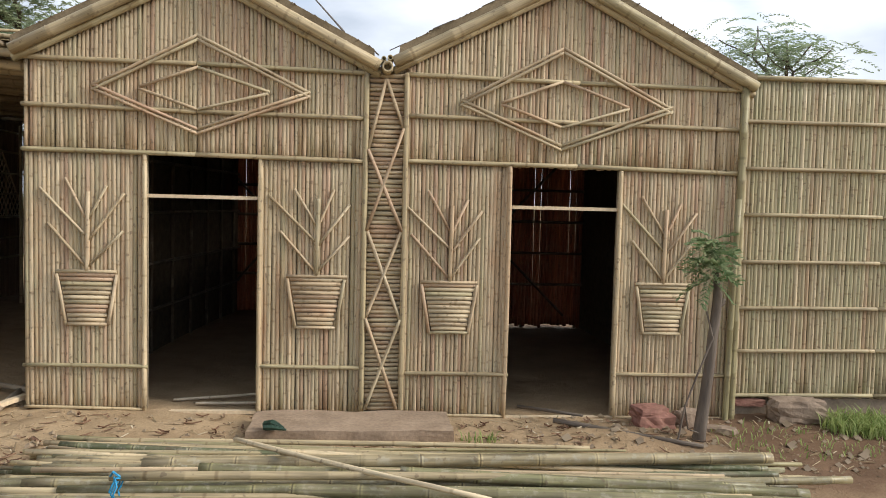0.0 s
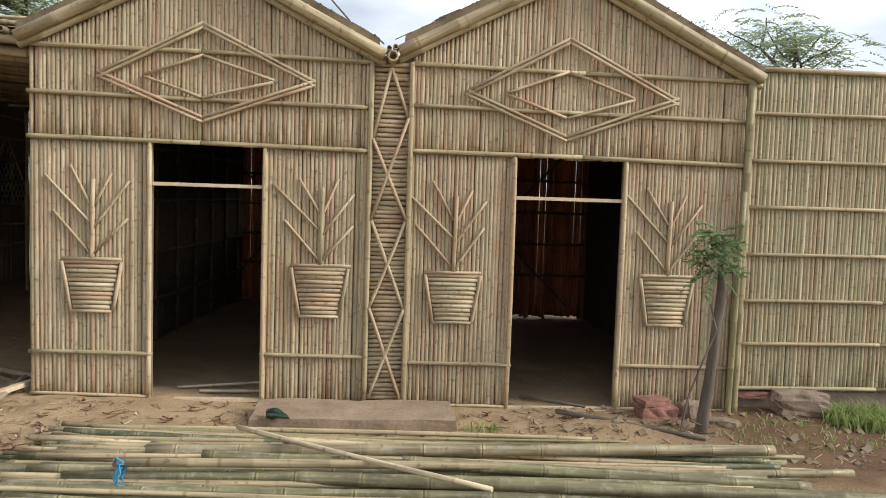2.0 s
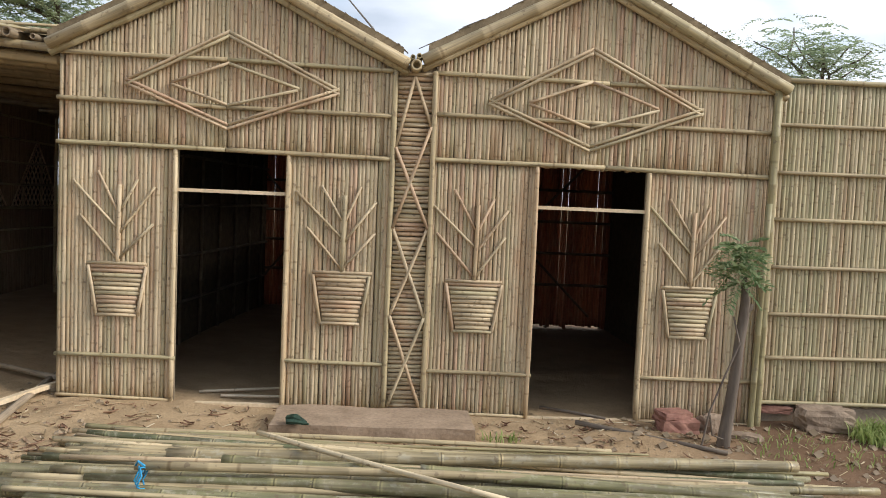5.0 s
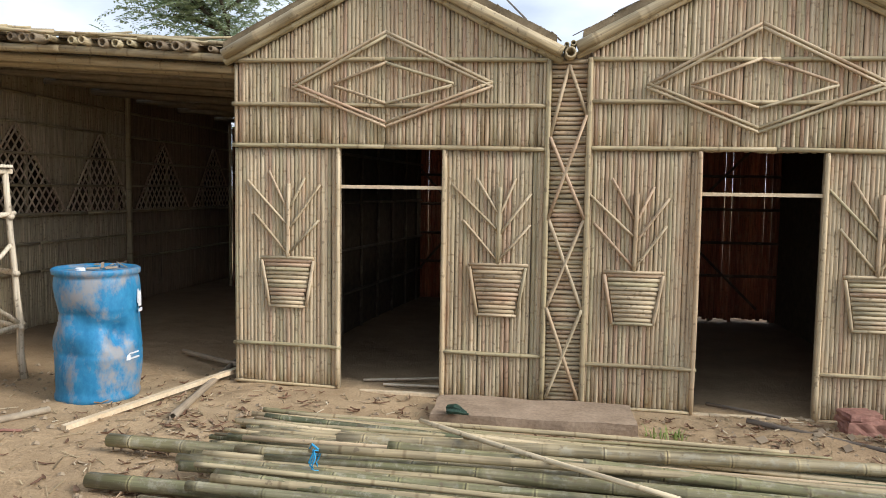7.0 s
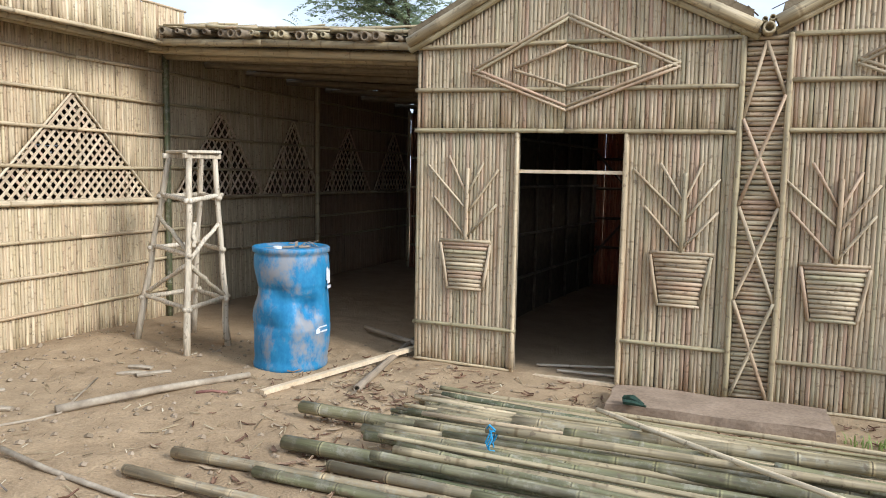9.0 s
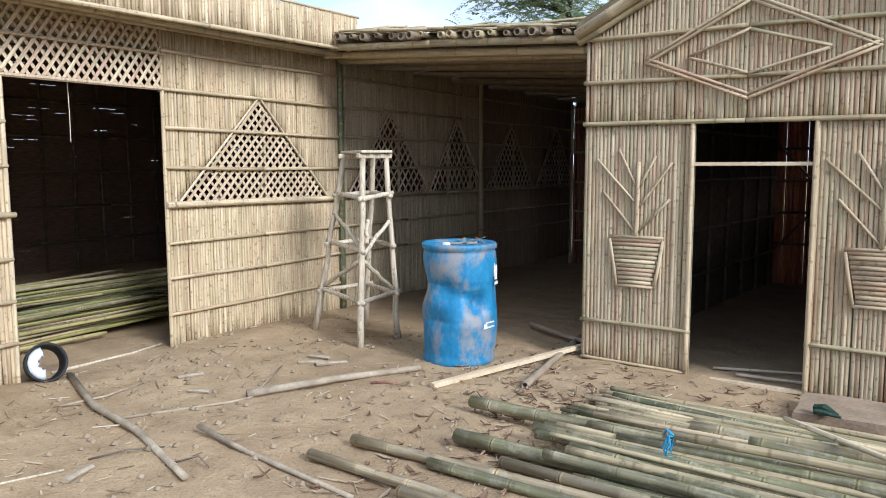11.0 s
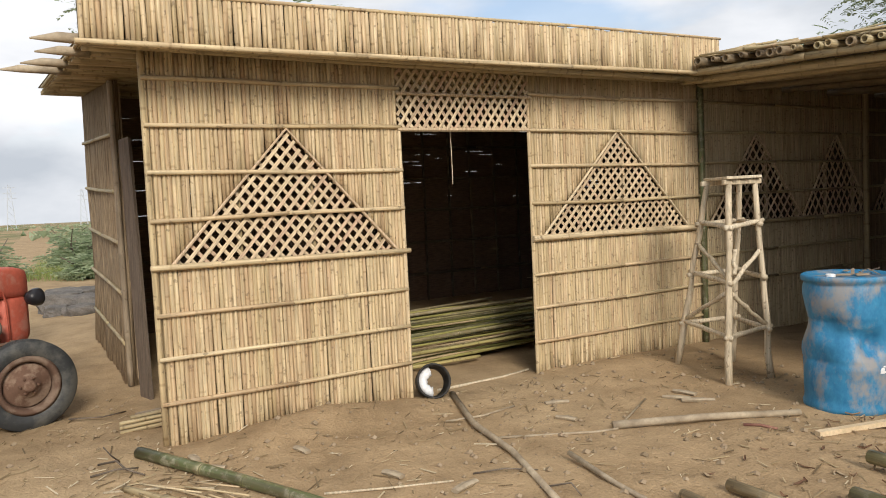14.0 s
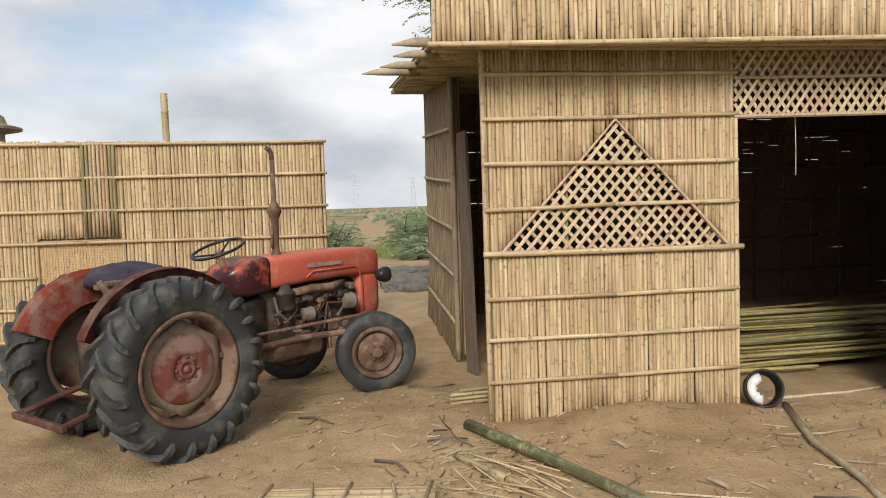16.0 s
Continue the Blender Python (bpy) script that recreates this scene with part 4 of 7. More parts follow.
# ---- covered passage between hall and hut a ----
def build_passage():
    t = thing("passage_roof", (-4.3, 6.3, 2.8), "low roof of bamboo poles and thatch over a dark passage", "roof")
    ez = lambda x: 2.985 - 0.068 * (x + 5.9)
    wobbly(t, (-5.92, 6.30, ez(-5.92) - 0.05), (-2.68, 6.30, ez(-2.68) - 0.03), 0.038, M_POLE, "edge_beam", 2)
    for i in range(15):
        y = 6.52 + 0.27 * i + 0.016 * i * i
        # past the first two, poles carry the passage shade in their colour
        wobbly(t, (-5.9, y, ez(-5.9) - 0.10 - 0.03 * (i % 2)), (-2.6, y + rng.uniform(-0.1, 0.1), ez(-2.6) - 0.10), rng.choice((0.034, 0.04, 0.046)), M_POLE if i < 2 else M_SHADE_POLE, "cross_pole", 1)
    x = -5.85
    while x < -2.62:
        r = rng.choice((0.026, 0.036, 0.042))
        z = ez(x) + 0.028 + rng.uniform(-0.008, 0.015)
        cane((x, 6.18 + rng.uniform(-0.06, 0.05), z), (x + rng.uniform(-0.05, 0.05), 6.75, z + 0.01), r, rng.choice((M_POLE, M_SHADE_POLE, M_SHADE_POLE)), t, "roof_pole", 0.38, 9, hollow=True)
        x += rng.uniform(0.10, 0.19)
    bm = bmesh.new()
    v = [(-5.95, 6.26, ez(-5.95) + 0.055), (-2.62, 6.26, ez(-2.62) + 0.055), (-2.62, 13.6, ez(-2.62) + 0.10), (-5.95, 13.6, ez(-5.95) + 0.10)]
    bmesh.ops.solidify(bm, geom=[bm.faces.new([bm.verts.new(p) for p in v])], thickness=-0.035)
    put(part("roof_deck", bm, M_SHADE_MAT, t, "thatch layer on the poles, shade in its dark colour"), Matrix())
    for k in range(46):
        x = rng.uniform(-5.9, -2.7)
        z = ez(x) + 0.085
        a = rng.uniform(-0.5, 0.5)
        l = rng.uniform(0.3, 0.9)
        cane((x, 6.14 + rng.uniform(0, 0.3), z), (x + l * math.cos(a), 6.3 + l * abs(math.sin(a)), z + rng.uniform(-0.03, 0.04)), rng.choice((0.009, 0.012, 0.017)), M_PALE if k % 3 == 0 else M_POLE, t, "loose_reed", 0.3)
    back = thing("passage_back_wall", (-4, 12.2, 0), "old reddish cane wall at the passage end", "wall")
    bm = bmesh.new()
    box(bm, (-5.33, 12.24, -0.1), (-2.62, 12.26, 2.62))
    wall = put(part("backing", bm, M_SHADE_MAT, back), Matrix())
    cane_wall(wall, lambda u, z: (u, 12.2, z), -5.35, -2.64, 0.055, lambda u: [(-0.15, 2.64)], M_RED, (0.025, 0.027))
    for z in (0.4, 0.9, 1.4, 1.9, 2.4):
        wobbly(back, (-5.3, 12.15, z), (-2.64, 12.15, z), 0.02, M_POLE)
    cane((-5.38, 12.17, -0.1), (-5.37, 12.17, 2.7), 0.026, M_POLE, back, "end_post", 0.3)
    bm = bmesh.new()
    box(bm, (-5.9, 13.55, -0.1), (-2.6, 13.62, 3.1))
    tagged(part("wall_passage_end", bm, M_SHADE_MAT), "dark mat wall keeping light out of the passage", "wall", kind="structure")
    # unseen side wall, added to keep light out behind the end canes
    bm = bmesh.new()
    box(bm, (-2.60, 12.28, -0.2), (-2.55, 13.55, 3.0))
    tagged(part("added_passage_side", bm, M_SHADE_MAT), "dark mat wall keeping light out of the passage", "wall", kind="structure")


build_passage()


# ---- far fence behind the tractor ----
def build_fence_left():
    t = thing("bamboo_fence", (-9.4, -4, 0), "straw-coloured bamboo fence with a woven patch behind a tractor", "fence")
    bm = bmesh.new()
    box(bm, (-9.46, -8.5, 0.0), (-9.44, -0.27, 2.505))
    wall = put(part("backing", bm, M_INNER, t), Matrix())
    top = lambda u: 2.515 - 0.017 * (u + 0.27)

    def spans(u):
        return [(1.46, top(u))] if -3.56 < u < -2.63 else [(-0.02, top(u))]

    cane_wall(wall, lambda u, z: (-9.415, u, z), -8.5, -0.27, 0.042, spans, M_PALE, (0.02, 0.0215, 0.023))
    for z in (2.51, 2.135, 1.75, 1.39, 1.02, 0.65, 0.28):
        for a, b in (((-8.5, -3.56), (-2.63, -0.25)) if z < 1.38 else ((-8.5, -0.25),)):
            wobbly(t, (-9.37, a, z + 0.02 * (-a) * 0.3), (-9.37, b, z), 0.018, M_PALE, n=3)
    weave = []
    # basket weave: every split passes over two and under two
    nx, nz = 30, 46
    for i in range(nx):
        for j in range(nz):
            a, b = -3.56 + 0.93 * i / nx, 1.44 * j / nz
            o = 0.005 * (((i + j) // 2) % 2)
            weave.append(((-9.43 + o, a + 0.001, b + 0.001), (-9.420 + o, a + 0.93 / nx - 0.001, b + 1.44 / nz - 0.001)))
    put(part("woven_patch", boxes_mesh("woven_patch", weave), M_WEAVE, t, "patch of woven split bamboo"), Matrix())
    for k in range(9):
        u = -3.0 + 0.042 * k
        cane((-9.375, u, 1.47), (-9.375, u, 2.56), 0.019, M_OLIVE if k in (0, 1, 7, 8) else M_DRY, t, "mend_cane", label="darker mended cane")
    cane((-9.8, -2.17, 0), (-9.8, -2.16, 3.15), 0.043, M_POLE, t, "post", 0.45, 9, hollow=True, label="tall bamboo post behind the fence")


build_fence_left()


# ---- loose things in the yard ----
def gz(x, y):
    return ground_height(x, y)


M_DRUM = Nodes("blue_plastic", 0.5)
_v = M_DRUM.coords("Object", (1, 1, 0.6))
_a = M_DRUM.noise(_v, 4.2, 6, 0.7)
_b = M_DRUM.noise(_v, 22, 5, 0.7)
_c = M_DRUM.ramp(_b, [(0.3, (0.018, 0.15, 0.31)), (0.7, (0.045, 0.24, 0.43))])
_c = M_DRUM.mix(M_DRUM.math("MULTIPLY", M_DRUM.ramp(_a, [(0.49, (0, 0, 0)), (0.62, (1, 1, 1))]), 0.7), _c, (0.34, 0.28, 0.22))
M_DRUM.colour(_c)
M_DRUM.bump(_a, 0.3, 0.01)
M_DRUM = M_DRUM.mat
M_WHITE = plain("white_paint", [(0.3, (0.6, 0.62, 0.64)), (0.7, (0.8, 0.8, 0.8))], 12, 0.6, 0.1)
M_TIE = plain("blue_cord", [(0.3, (0.02, 0.22, 0.42)), (0.7, (0.05, 0.32, 0.55))], 20, 0.6, 0.1)
M_DARKPL = plain("dark_green_plastic", [(0.3, (0.015, 0.03, 0.02)), (0.7, (0.04, 0.08, 0.05))], 20, 0.5, 0.1)


def build_drum():
    d = thing("plastic_drum", (-3.52, 5.54, gz(-3.52, 5.54) - 0.01), "dented blue plastic drum, scuffed and dusty", "drum")
    d.rotation_euler = (0, 0, radians(35))
    d.scale = (1.1, 1.1, 1.13)
    prof = [(0.0, 0.0), (0.262, 0.0), (0.280, 0.02), (0.284, 0.045), (0.276, 0.07), (0.284, 0.16), (0.287, 0.33), (0.281, 0.345), (0.287, 0.36),
            (0.290, 0.50), (0.285, 0.60), (0.279, 0.615), (0.285, 0.63), (0.285, 0.78), (0.279, 0.845), (0.270, 0.865), (0.290, 0.875), (0.292, 0.905), (0.278, 0.915), (0.262, 0.90), (0.0, 0.893)]
    bm = bmesh.new()
    n = 48
    dense = []
    for (r0, z0), (r1, z1) in zip(prof, prof[1:]):
        k = max(1, int(abs(z1 - z0) / 0.025))
        dense += [(r0 + (r1 - r0) * i / k, z0 + (z1 - z0) * i / k) for i in range(k)]
    dense.append(prof[-1])
    lathe(bm, [(max(r, 0.002), z) for r, z in dense], n)
    dents = ((-1.1, 0.46, 0.10, 0.26, 0.065), (-1.35, 0.53, 0.05, 0.5, 0.05), (-2.1, 0.57, 0.06, 0.45, 0.09), (2.9, 0.60, 0.045, 0.5, 0.10), (3.0, 0.40, -0.02, 0.5, 0.08), (-2.4, 0.36, 0.03, 0.4, 0.08), (-0.25, 0.55, 0.03, 0.4, 0.12), (-1.5, 0.33, -0.02, 0.5, 0.08), (1.3, 0.4, 0.05, 0.5, 0.1))
    for v in bm.verts:
        r = math.hypot(v.co.x, v.co.y)
        if r > 0.2 and 0.08 < v.co.z < 0.84:
            a = math.atan2(v.co.y, v.co.x)
            cut = 0.0
            for da, dz, depth, wa, wz in dents:
                diff = (a - da + math.pi) % (2 * math.pi) - math.pi
                cut += depth * math.exp(-(diff / wa) ** 2 - ((v.co.z - dz) / wz) ** 2)
            cut += 0.006 * noise.noise(v.co * 6)
            k = (r - cut) / r
            v.co.x *= k
            v.co.y *= k
        v.co.x += 0.02 * math.sin(v.co.z * 3.1)
    part("body", bm, M_DRUM, d, smooth=True)
    bm = bmesh.new()
    lathe(bm, [(0.033, 0.0), (0.033, 0.025), (0.025, 0.03)], 14)
    bung = part("bung", bm, M_WHITE, d, "pale screw bung")
    bung.location = (-0.10, -0.12, 0.893)
    bm = bmesh.new()
    lathe(bm, [(0.03, 0.0), (0.03, 0.018)], 14)
    part("bung", bm, M_DRUM, d).location = (0.14, 0.1, 0.893)
    r2 = random.Random(3)
    for k in range(9):
        bm = bmesh.new()
        a, l = r2.uniform(0, 6.28), r2.uniform(0.02, 0.05)
        m = Matrix.Translation((0.06 + r2.uniform(-0.1, 0.14), 0.03 + r2.uniform(-0.12, 0.15), 0.905 + r2.uniform(0, 0.02))) @ Euler((r2.uniform(-0.5, 0.5), r2.uniform(-0.5, 0.5), a)).to_matrix().to_4x4()
        box(bm, (-l, -0.012, -0.002), (l, 0.012, 0.002), m)
        part("scrap", bm, M_CEMENT, d, "pale scrap lying on the lid")
    # worn white markings on the side, as bars
    bm = bmesh.new()
    for a0, z0, w, h in ((-0.42, 0.70, 0.05, 0.11), (-0.52, 0.72, 0.02, 0.10), (-0.40, 0.62, 0.07, 0.025), (-0.72, 0.30, 0.12, 0.012), (-0.72, 0.335, 0.10, 0.01), (-0.92, 0.31, 0.035, 0.04)):
        for k in range(4):
            a = a0 + (k - 1.5) * w / 0.287 / 4
            c = Vector((math.cos(a) * 0.2885, math.sin(a) * 0.2885, z0))
            c.x += 0.02 * math.sin(z0 * 3.1)
            m = Matrix.Translation(c) @ Matrix.Rotation(a, 4, "Z")
            box(bm, (-0.002, -w / 8, -h / 2), (0.003, w / 8 * 0.8, h / 2 * (0.7 + 0.3 * ((k * 7) % 3) / 2)), m)
    part("marking", bm, M_WHITE, d, "worn white printed marks")


build_drum()


def build_ladder():
    t = thing("step_stand", (-4.75, 5.65, 0), "rough stepladder stand of peeled poles and a plank top", "ladder")
    feet = [Vector((-4.465, 5.365, 0)), Vector((-5.28, 5.64, 0)), Vector((-4.455, 5.93, 0)), Vector((-5.10, 6.22, 0))]
    tops = [Vector((-4.62, 5.62, 1.74)), Vector((-5.00, 5.80, 1.75)), Vector((-4.56, 5.90, 1.74)), Vector((-4.84, 6.05, 1.75))]
    for f in feet:
        f.z = gz(f.x, f.y) - 0.03

    def on(i, z):
        return feet[i].lerp(tops[i], (z - feet[i].z) / (tops[i].z - feet[i].z))

    def pole(a, b, r0, r1, name, seed):
        bm = bmesh.new()
        a, b = Vector(a), Vector(b)
        r2 = random.Random(seed)
        pts = [a.lerp(b, k / 7) + Vector((r2.uniform(-1, 1), r2.uniform(-1, 1), 0)) * (0.010 if 0 < k < 7 else 0) for k in range(8)]
        tube(bm, pts, [(r0 + (r1 - r0) * k / 7) * r2.uniform(0.9, 1.1) for k in range(8)], 8)
        put(part(name, bm, M_BARE, t, smooth=True), Matrix())

    for i in range(4):
        pole(feet[i], tops[i], 0.031, 0.026, "leg", i)
    for z, pairs in ((0.43, ((0, 1), (0, 2), (1, 3), (2, 3))), (0.90, ((0, 1), (2, 3), (1, 3))), (1.38, ((0, 1), (0, 2), (1, 3), (2, 3)))):
        for i, j in pairs:
            a, b = on(i, z - 0.02 * (i == 0)), on(j, z + 0.02)
            d = (b - a).normalized()
            pole(a - d * 0.05, b + d * 0.06, 0.024, 0.021, "rung", i * 7 + j + int(z * 10))
    for i, j, z0, z1 in ((0, 1, 0.90, 1.20), (0, 1, 0.80, 0.47), (0, 2, 0.82, 1.15), (0, 2, 0.80, 0.46)):
        pole(on(i, z0), on(j, z1), 0.022, 0.019, "brace", int(z0 * 50) + i + j * 3)
    pole(on(0, 0.95) + Vector((0.045, 0.02, 0)), on(0, 1.17) + Vector((0.05, 0.02, 0)), 0.022, 0.02, "stub", 71)
    for k, (a, b) in enumerate(((0, 2), (1, 3))):
        bm = bmesh.new()
        p, q = tops[a], tops[b]
        d = q - p
        m = Matrix.Translation((p.x, p.y, 1.735)) @ Matrix.Rotation(math.atan2(d.y, d.x), 4, "Z")
        box(bm, (-0.06, -0.022, 0), (d.length + 0.06, 0.022, 0.045), m)
        bmesh.ops.bevel(bm, geom=bm.edges[:], offset=0.005, segments=1, affect="EDGES")
        put(part("top_bearer", bm, M_BARE, t), Matrix())
    d = (tops[1] - tops[0]).normalized()
    for k in range(3):
        bm = bmesh.new()
        p = tops[0].lerp(tops[2], 0.08 + 0.42 * k)
        m = Matrix.Translation((p.x, p.y, 1.782 + 0.002 * k)) @ Matrix.Rotation(math.atan2(d.y, d.x) + 0.05 * (k - 1), 4, "Z")
        box(bm, (-0.06, -0.058, 0), (0.47 - 0.03 * k, 0.058, 0.026), m)
        bmesh.ops.bevel(bm, geom=bm.edges[:], offset=0.004, segments=1, affect="EDGES")
        put(part("top_plank", bm, M_BARE, t), Matrix())


build_ladder()


# ---- heap of green bamboo poles ----
M_TANPOLE = bamboo("tan_pole", [(0.40, 0.30, 0.18), (0.47, 0.37, 0.235), (0.33, 0.26, 0.15)], 0.75, 0.5, 0.4, waxy=True)

def build_heap():
    n = 0

    def pole(a, b, r, mat=M_GREEN, label="long green bamboo pole lying in a heap", taper=0.8, spacing=0.36):
        ob = cane(a, b, r, mat, None, "bamboo_pole", spacing, 10, taper, True)
        tagged(ob, label, "bamboo pole", "heap of bamboo poles")

    g = lambda x, y, z: (x, y, gz(x, y) + z)
    # poles told apart by their cut ends
    for (x0, y0, z0), (x1, y1, z1), r in (
            ((-2.68, 4.36, 0.07), (2.9, 3.75, 0.16), 0.052), ((-2.45, 3.80, 0.055), (2.8, 3.45, 0.10), 0.054), ((-2.97, 3.47, 0.045), (2.2, 3.28, 0.06), 0.043),
            ((-3.04, 3.17, 0.04), (1.6, 2.9, 0.04), 0.038), ((-2.38, 3.41, 0.04), (1.9, 3.1, 0.05), 0.040), ((-1.27, 4.53, 0.14), (2.55, 4.60, 0.16), 0.055),
            ((-2.3, 3.02, 0.04), (1.9, 2.72, 0.05), 0.042), ((-2.05, 3.62, 0.03), (2.2, 3.3, 0.13), 0.040)):
        pole(g(x0, y0, z0), g(x1, y1, z1), r * 0.8, M_TANPOLE if x0 < -2.9 or y0 < 3.05 else M_GREEN)
    for (x0, y0, z0), (x1, y1, z1), r, mat in (
            ((-2.02, 5.18, 0.03), (1.4, 4.92, 0.05), 0.026, M_POLE), ((-2.05, 5.30, 0.02), (-0.55, 5.36, 0.03), 0.019, M_POLE), ((-1.95, 5.08, 0.06), (2.5, 4.55, 0.10), 0.030, M_GREEN),
            ((-1.9, 4.86, 0.06), (2.55, 4.58, 0.06), 0.028, M_GREEN), ((-0.5, 4.6, 0.2), (2.87, 4.57, 0.03), 0.024, M_PALE), ((0.2, 4.2, 0.2), (2.5, 4.10, 0.11), 0.045, M_GREEN),
            ((-0.9, 4.3, 0.2), (2.28, 4.17, 0.13), 0.04, M_GREEN), ((-1.3, 4.08, 0.22), (2.1, 4.22, 0.15), 0.030, M_POLE)):
        pole(g(x0, y0, z0), g(x1, y1, z1), r * 0.85, mat)
    r2 = random.Random(21)
    for k in range(76):
        f = k / 75
        y = 2.95 + 2.05 * f + r2.uniform(-0.06, 0.06)
        lean = -0.05 * (1 - f) + r2.uniform(-0.045, 0.03)
        x0 = r2.uniform(-2.1, -1.55) if f > 0.35 else r2.uniform(-1.6, -0.5)
        l = r2.uniform(3.6, 4.6)
        r = r2.choice((0.015, 0.019, 0.023, 0.027, 0.032))
        lay = r2.uniform(0.0, 0.13) * math.sin(math.pi * min(1, max(0.1, f)))
        mat = M_POLE if r2.random() < 0.28 else M_GREEN
        pole(g(x0, y, r + lay), g(x0 + l, y + lean * l, r + lay * r2.uniform(0.6, 1.1)), r, mat, "bamboo pole lying in a heap on the ground", r2.uniform(0.65, 0.9))
    for k in range(74):
        f = r2.random()
        x0, y0 = r2.uniform(-2.15, -1.3), 4.25 + 1.0 * f + r2.uniform(-0.05, 0.05)
        l = r2.uniform(2.2, 4.3)
        r = r2.choice((0.010, 0.013, 0.016, 0.019))
        lay = r2.uniform(0.0, 0.15) * (1.15 - f)
        lean = r2.uniform(-0.14, 0.02)
        pole(g(x0, y0, r + lay), g(x0 + l, y0 + lean * l, r + lay * 0.9), r, r2.choice((M_POLE, M_GREEN, M_OLIVE, M_PALE)), "thin bamboo pole lying on a heap", r2.uniform(0.5, 0.8), 0.28)
    pole(g(-0.80, 4.80, 0.22), g(0.62, 3.62, 0.27), 0.016, M_PALE, "thin pale pole lying across the heap")
    bm = bmesh.new()
    for k in range(3):
        c = Vector((-1.285 + 0.02 * k, 4.11 - 0.04 * k, gz(-1.28, 4.1) + 0.17))
        pts = [c + Vector((0.012 * math.sin(3 * a), 0.055 * math.cos(a), 0.055 * math.sin(a))) for a in [i * 0.5236 for i in range(13)]]
        tube(bm, pts, 0.005, 5)
    tube(bm, [(-1.28, 4.03, 0.23), (-1.25, 3.98, 0.27), (-1.22, 3.99, 0.24)], 0.006, 5)
    tagged(part("cord", bm, M_TIE), "bright blue cord knotted round a pole", "cord")


build_heap()


def single(a, b, r, mat, name, label, category, taper=0.8, spacing=0.4, group=""):
    a, b = Vector(a), Vector(b)
    a.z, b.z = gz(a.x, a.y) + r * 0.8 + a.z, gz(b.x, b.y) + r * 0.8 + b.z
    ob = cane(a, b, r, mat, None, name, spacing, 9, taper, r > 0.025)
    return tagged(ob, label, category, group)


def bent(points, r, mat, name, label, category):
    bm = bmesh.new()
    pts = [(x, y, gz(x, y) + r * 0.8 + dz) for x, y, dz in points]
    tube(bm, pts, [r * (1 - 0.35 * i / len(pts)) for i in range(len(pts))], 7)
    return tagged(part(name, bm, mat, smooth=True), label, category)


bent(((-4.19, 3.75, 0), (-3.9, 4.38, 0.01), (-3.58, 5.04, 0)), 0.031, M_LOG, "peeled_log", "pale peeled log lying on the sand", "log")
bent(((-5.75, 3.35, 0), (-4.9, 3.02, 0.01), (-4.2, 2.86, 0.0), (-3.34, 2.55, 0)), 0.027, M_LOG, "crooked_stick", "crooked grey stick lying on the sand", "stick")
bent(((-3.86, 3.06, 0.03), (-3.4, 3.0, 0.0), (-2.9, 2.95, 0), (-2.5, 2.9, 0)), 0.018, M_LOG, "crooked_stick", "thin crooked stick lying on the sand", "stick")
bent(((-4.55, 3.0, 0), (-4.2, 3.6, 0), (-4.15, 3.75, 0), (-4.6, 4.5, 0)), 0.010, M_LOG, "thin_switch", "thin pale switch on the sand", "stick")
single((-5.8, 0.79, 0), (-4.11, 1.51, 0.0), 0.043, M_GREENPOST, "bamboo_pole", "green bamboo pole lying by the hall corner", "bamboo pole", 0.85, 0.42)
single((-5.2, 0.60, 0), (-4.24, 1.06, 0.0), 0.022, M_POLE, "bamboo_pole", "dry tan bamboo offcut on the sand", "bamboo pole")
single((-4.80, 0.77, 0.0), (-4.66, 0.83, 0.0), 0.038, M_POLE, "bamboo_ring", "short hollow bamboo offcut", "offcut")
single((-4.24, 1.22, 0), (-2.6, 2.35, 0), 0.010, M_BARE, "thin_switch", "long thin pale switch on the sand", "stick")
single((-2.63, 5.05, 0), (-2.9, 6.76, 0.02), 0.032, M_WOOD, "grey_branch", "grey branch lying by the hut corner", "branch")
single((-2.66, 6.5, 0.02), (-3.5, 6.9, 0.03), 0.028, M_WOOD, "grey_branch", "grey branch lying in the passage", "branch")
bm = bmesh.new()
d = Vector((0.52, 1.69, 0))
box(bm, (0, -0.025, 0), (d.length, 0.025, 0.035), Matrix.Translation((-3.22, 4.69, 0.0)) @ Matrix.Rotation(math.atan2(d.y, d.x), 4, "Z") @ Matrix.Rotation(radians(-1.2), 4, "Y"))
tagged(part("sawn_batten", bm, M_PLANK), "fresh pale sawn batten leaning by the hut corner", "batten")
for k, (x, y, a, l) in enumerate(((-4.45, 4.70, 0.6, 0.22), (-4.30, 4.78, 0.9, 0.26), (-4.50, 4.85, 0.2, 0.2), (-4.62, 3.68, 0.4, 0.17), (-5.0, 3.9, 1.2, 0.2), (-5.15, 1.75, 0.2, 0.16), (-5.25, 1.15, 1.0, 0.2), (-5.5, 1.1, 0.1, 0.15), (-4.35, 2.05, 0.3, 0.16), (-3.9, 2.3, 1.9, 0.2))):
    bm = bmesh.new()
    tube(bm, [(-l / 2, 0, 0), (0, 0.006, 0.006), (l / 2, 0, 0)], [0.03, 0.034, 0.028], 6)
    bmesh.ops.scale(bm, vec=(1, 1, 0.5), verts=bm.verts)
    ob = part("wood_chip", bm, M_LOG)
    ob.matrix_basis = Matrix.Translation((x, y, gz(x, y) + 0.012)) @ Matrix.Rotation(a, 4, "Z")
    tagged(ob, "pale wood offcut lying on the sand", "wood scrap", "wood offcuts")

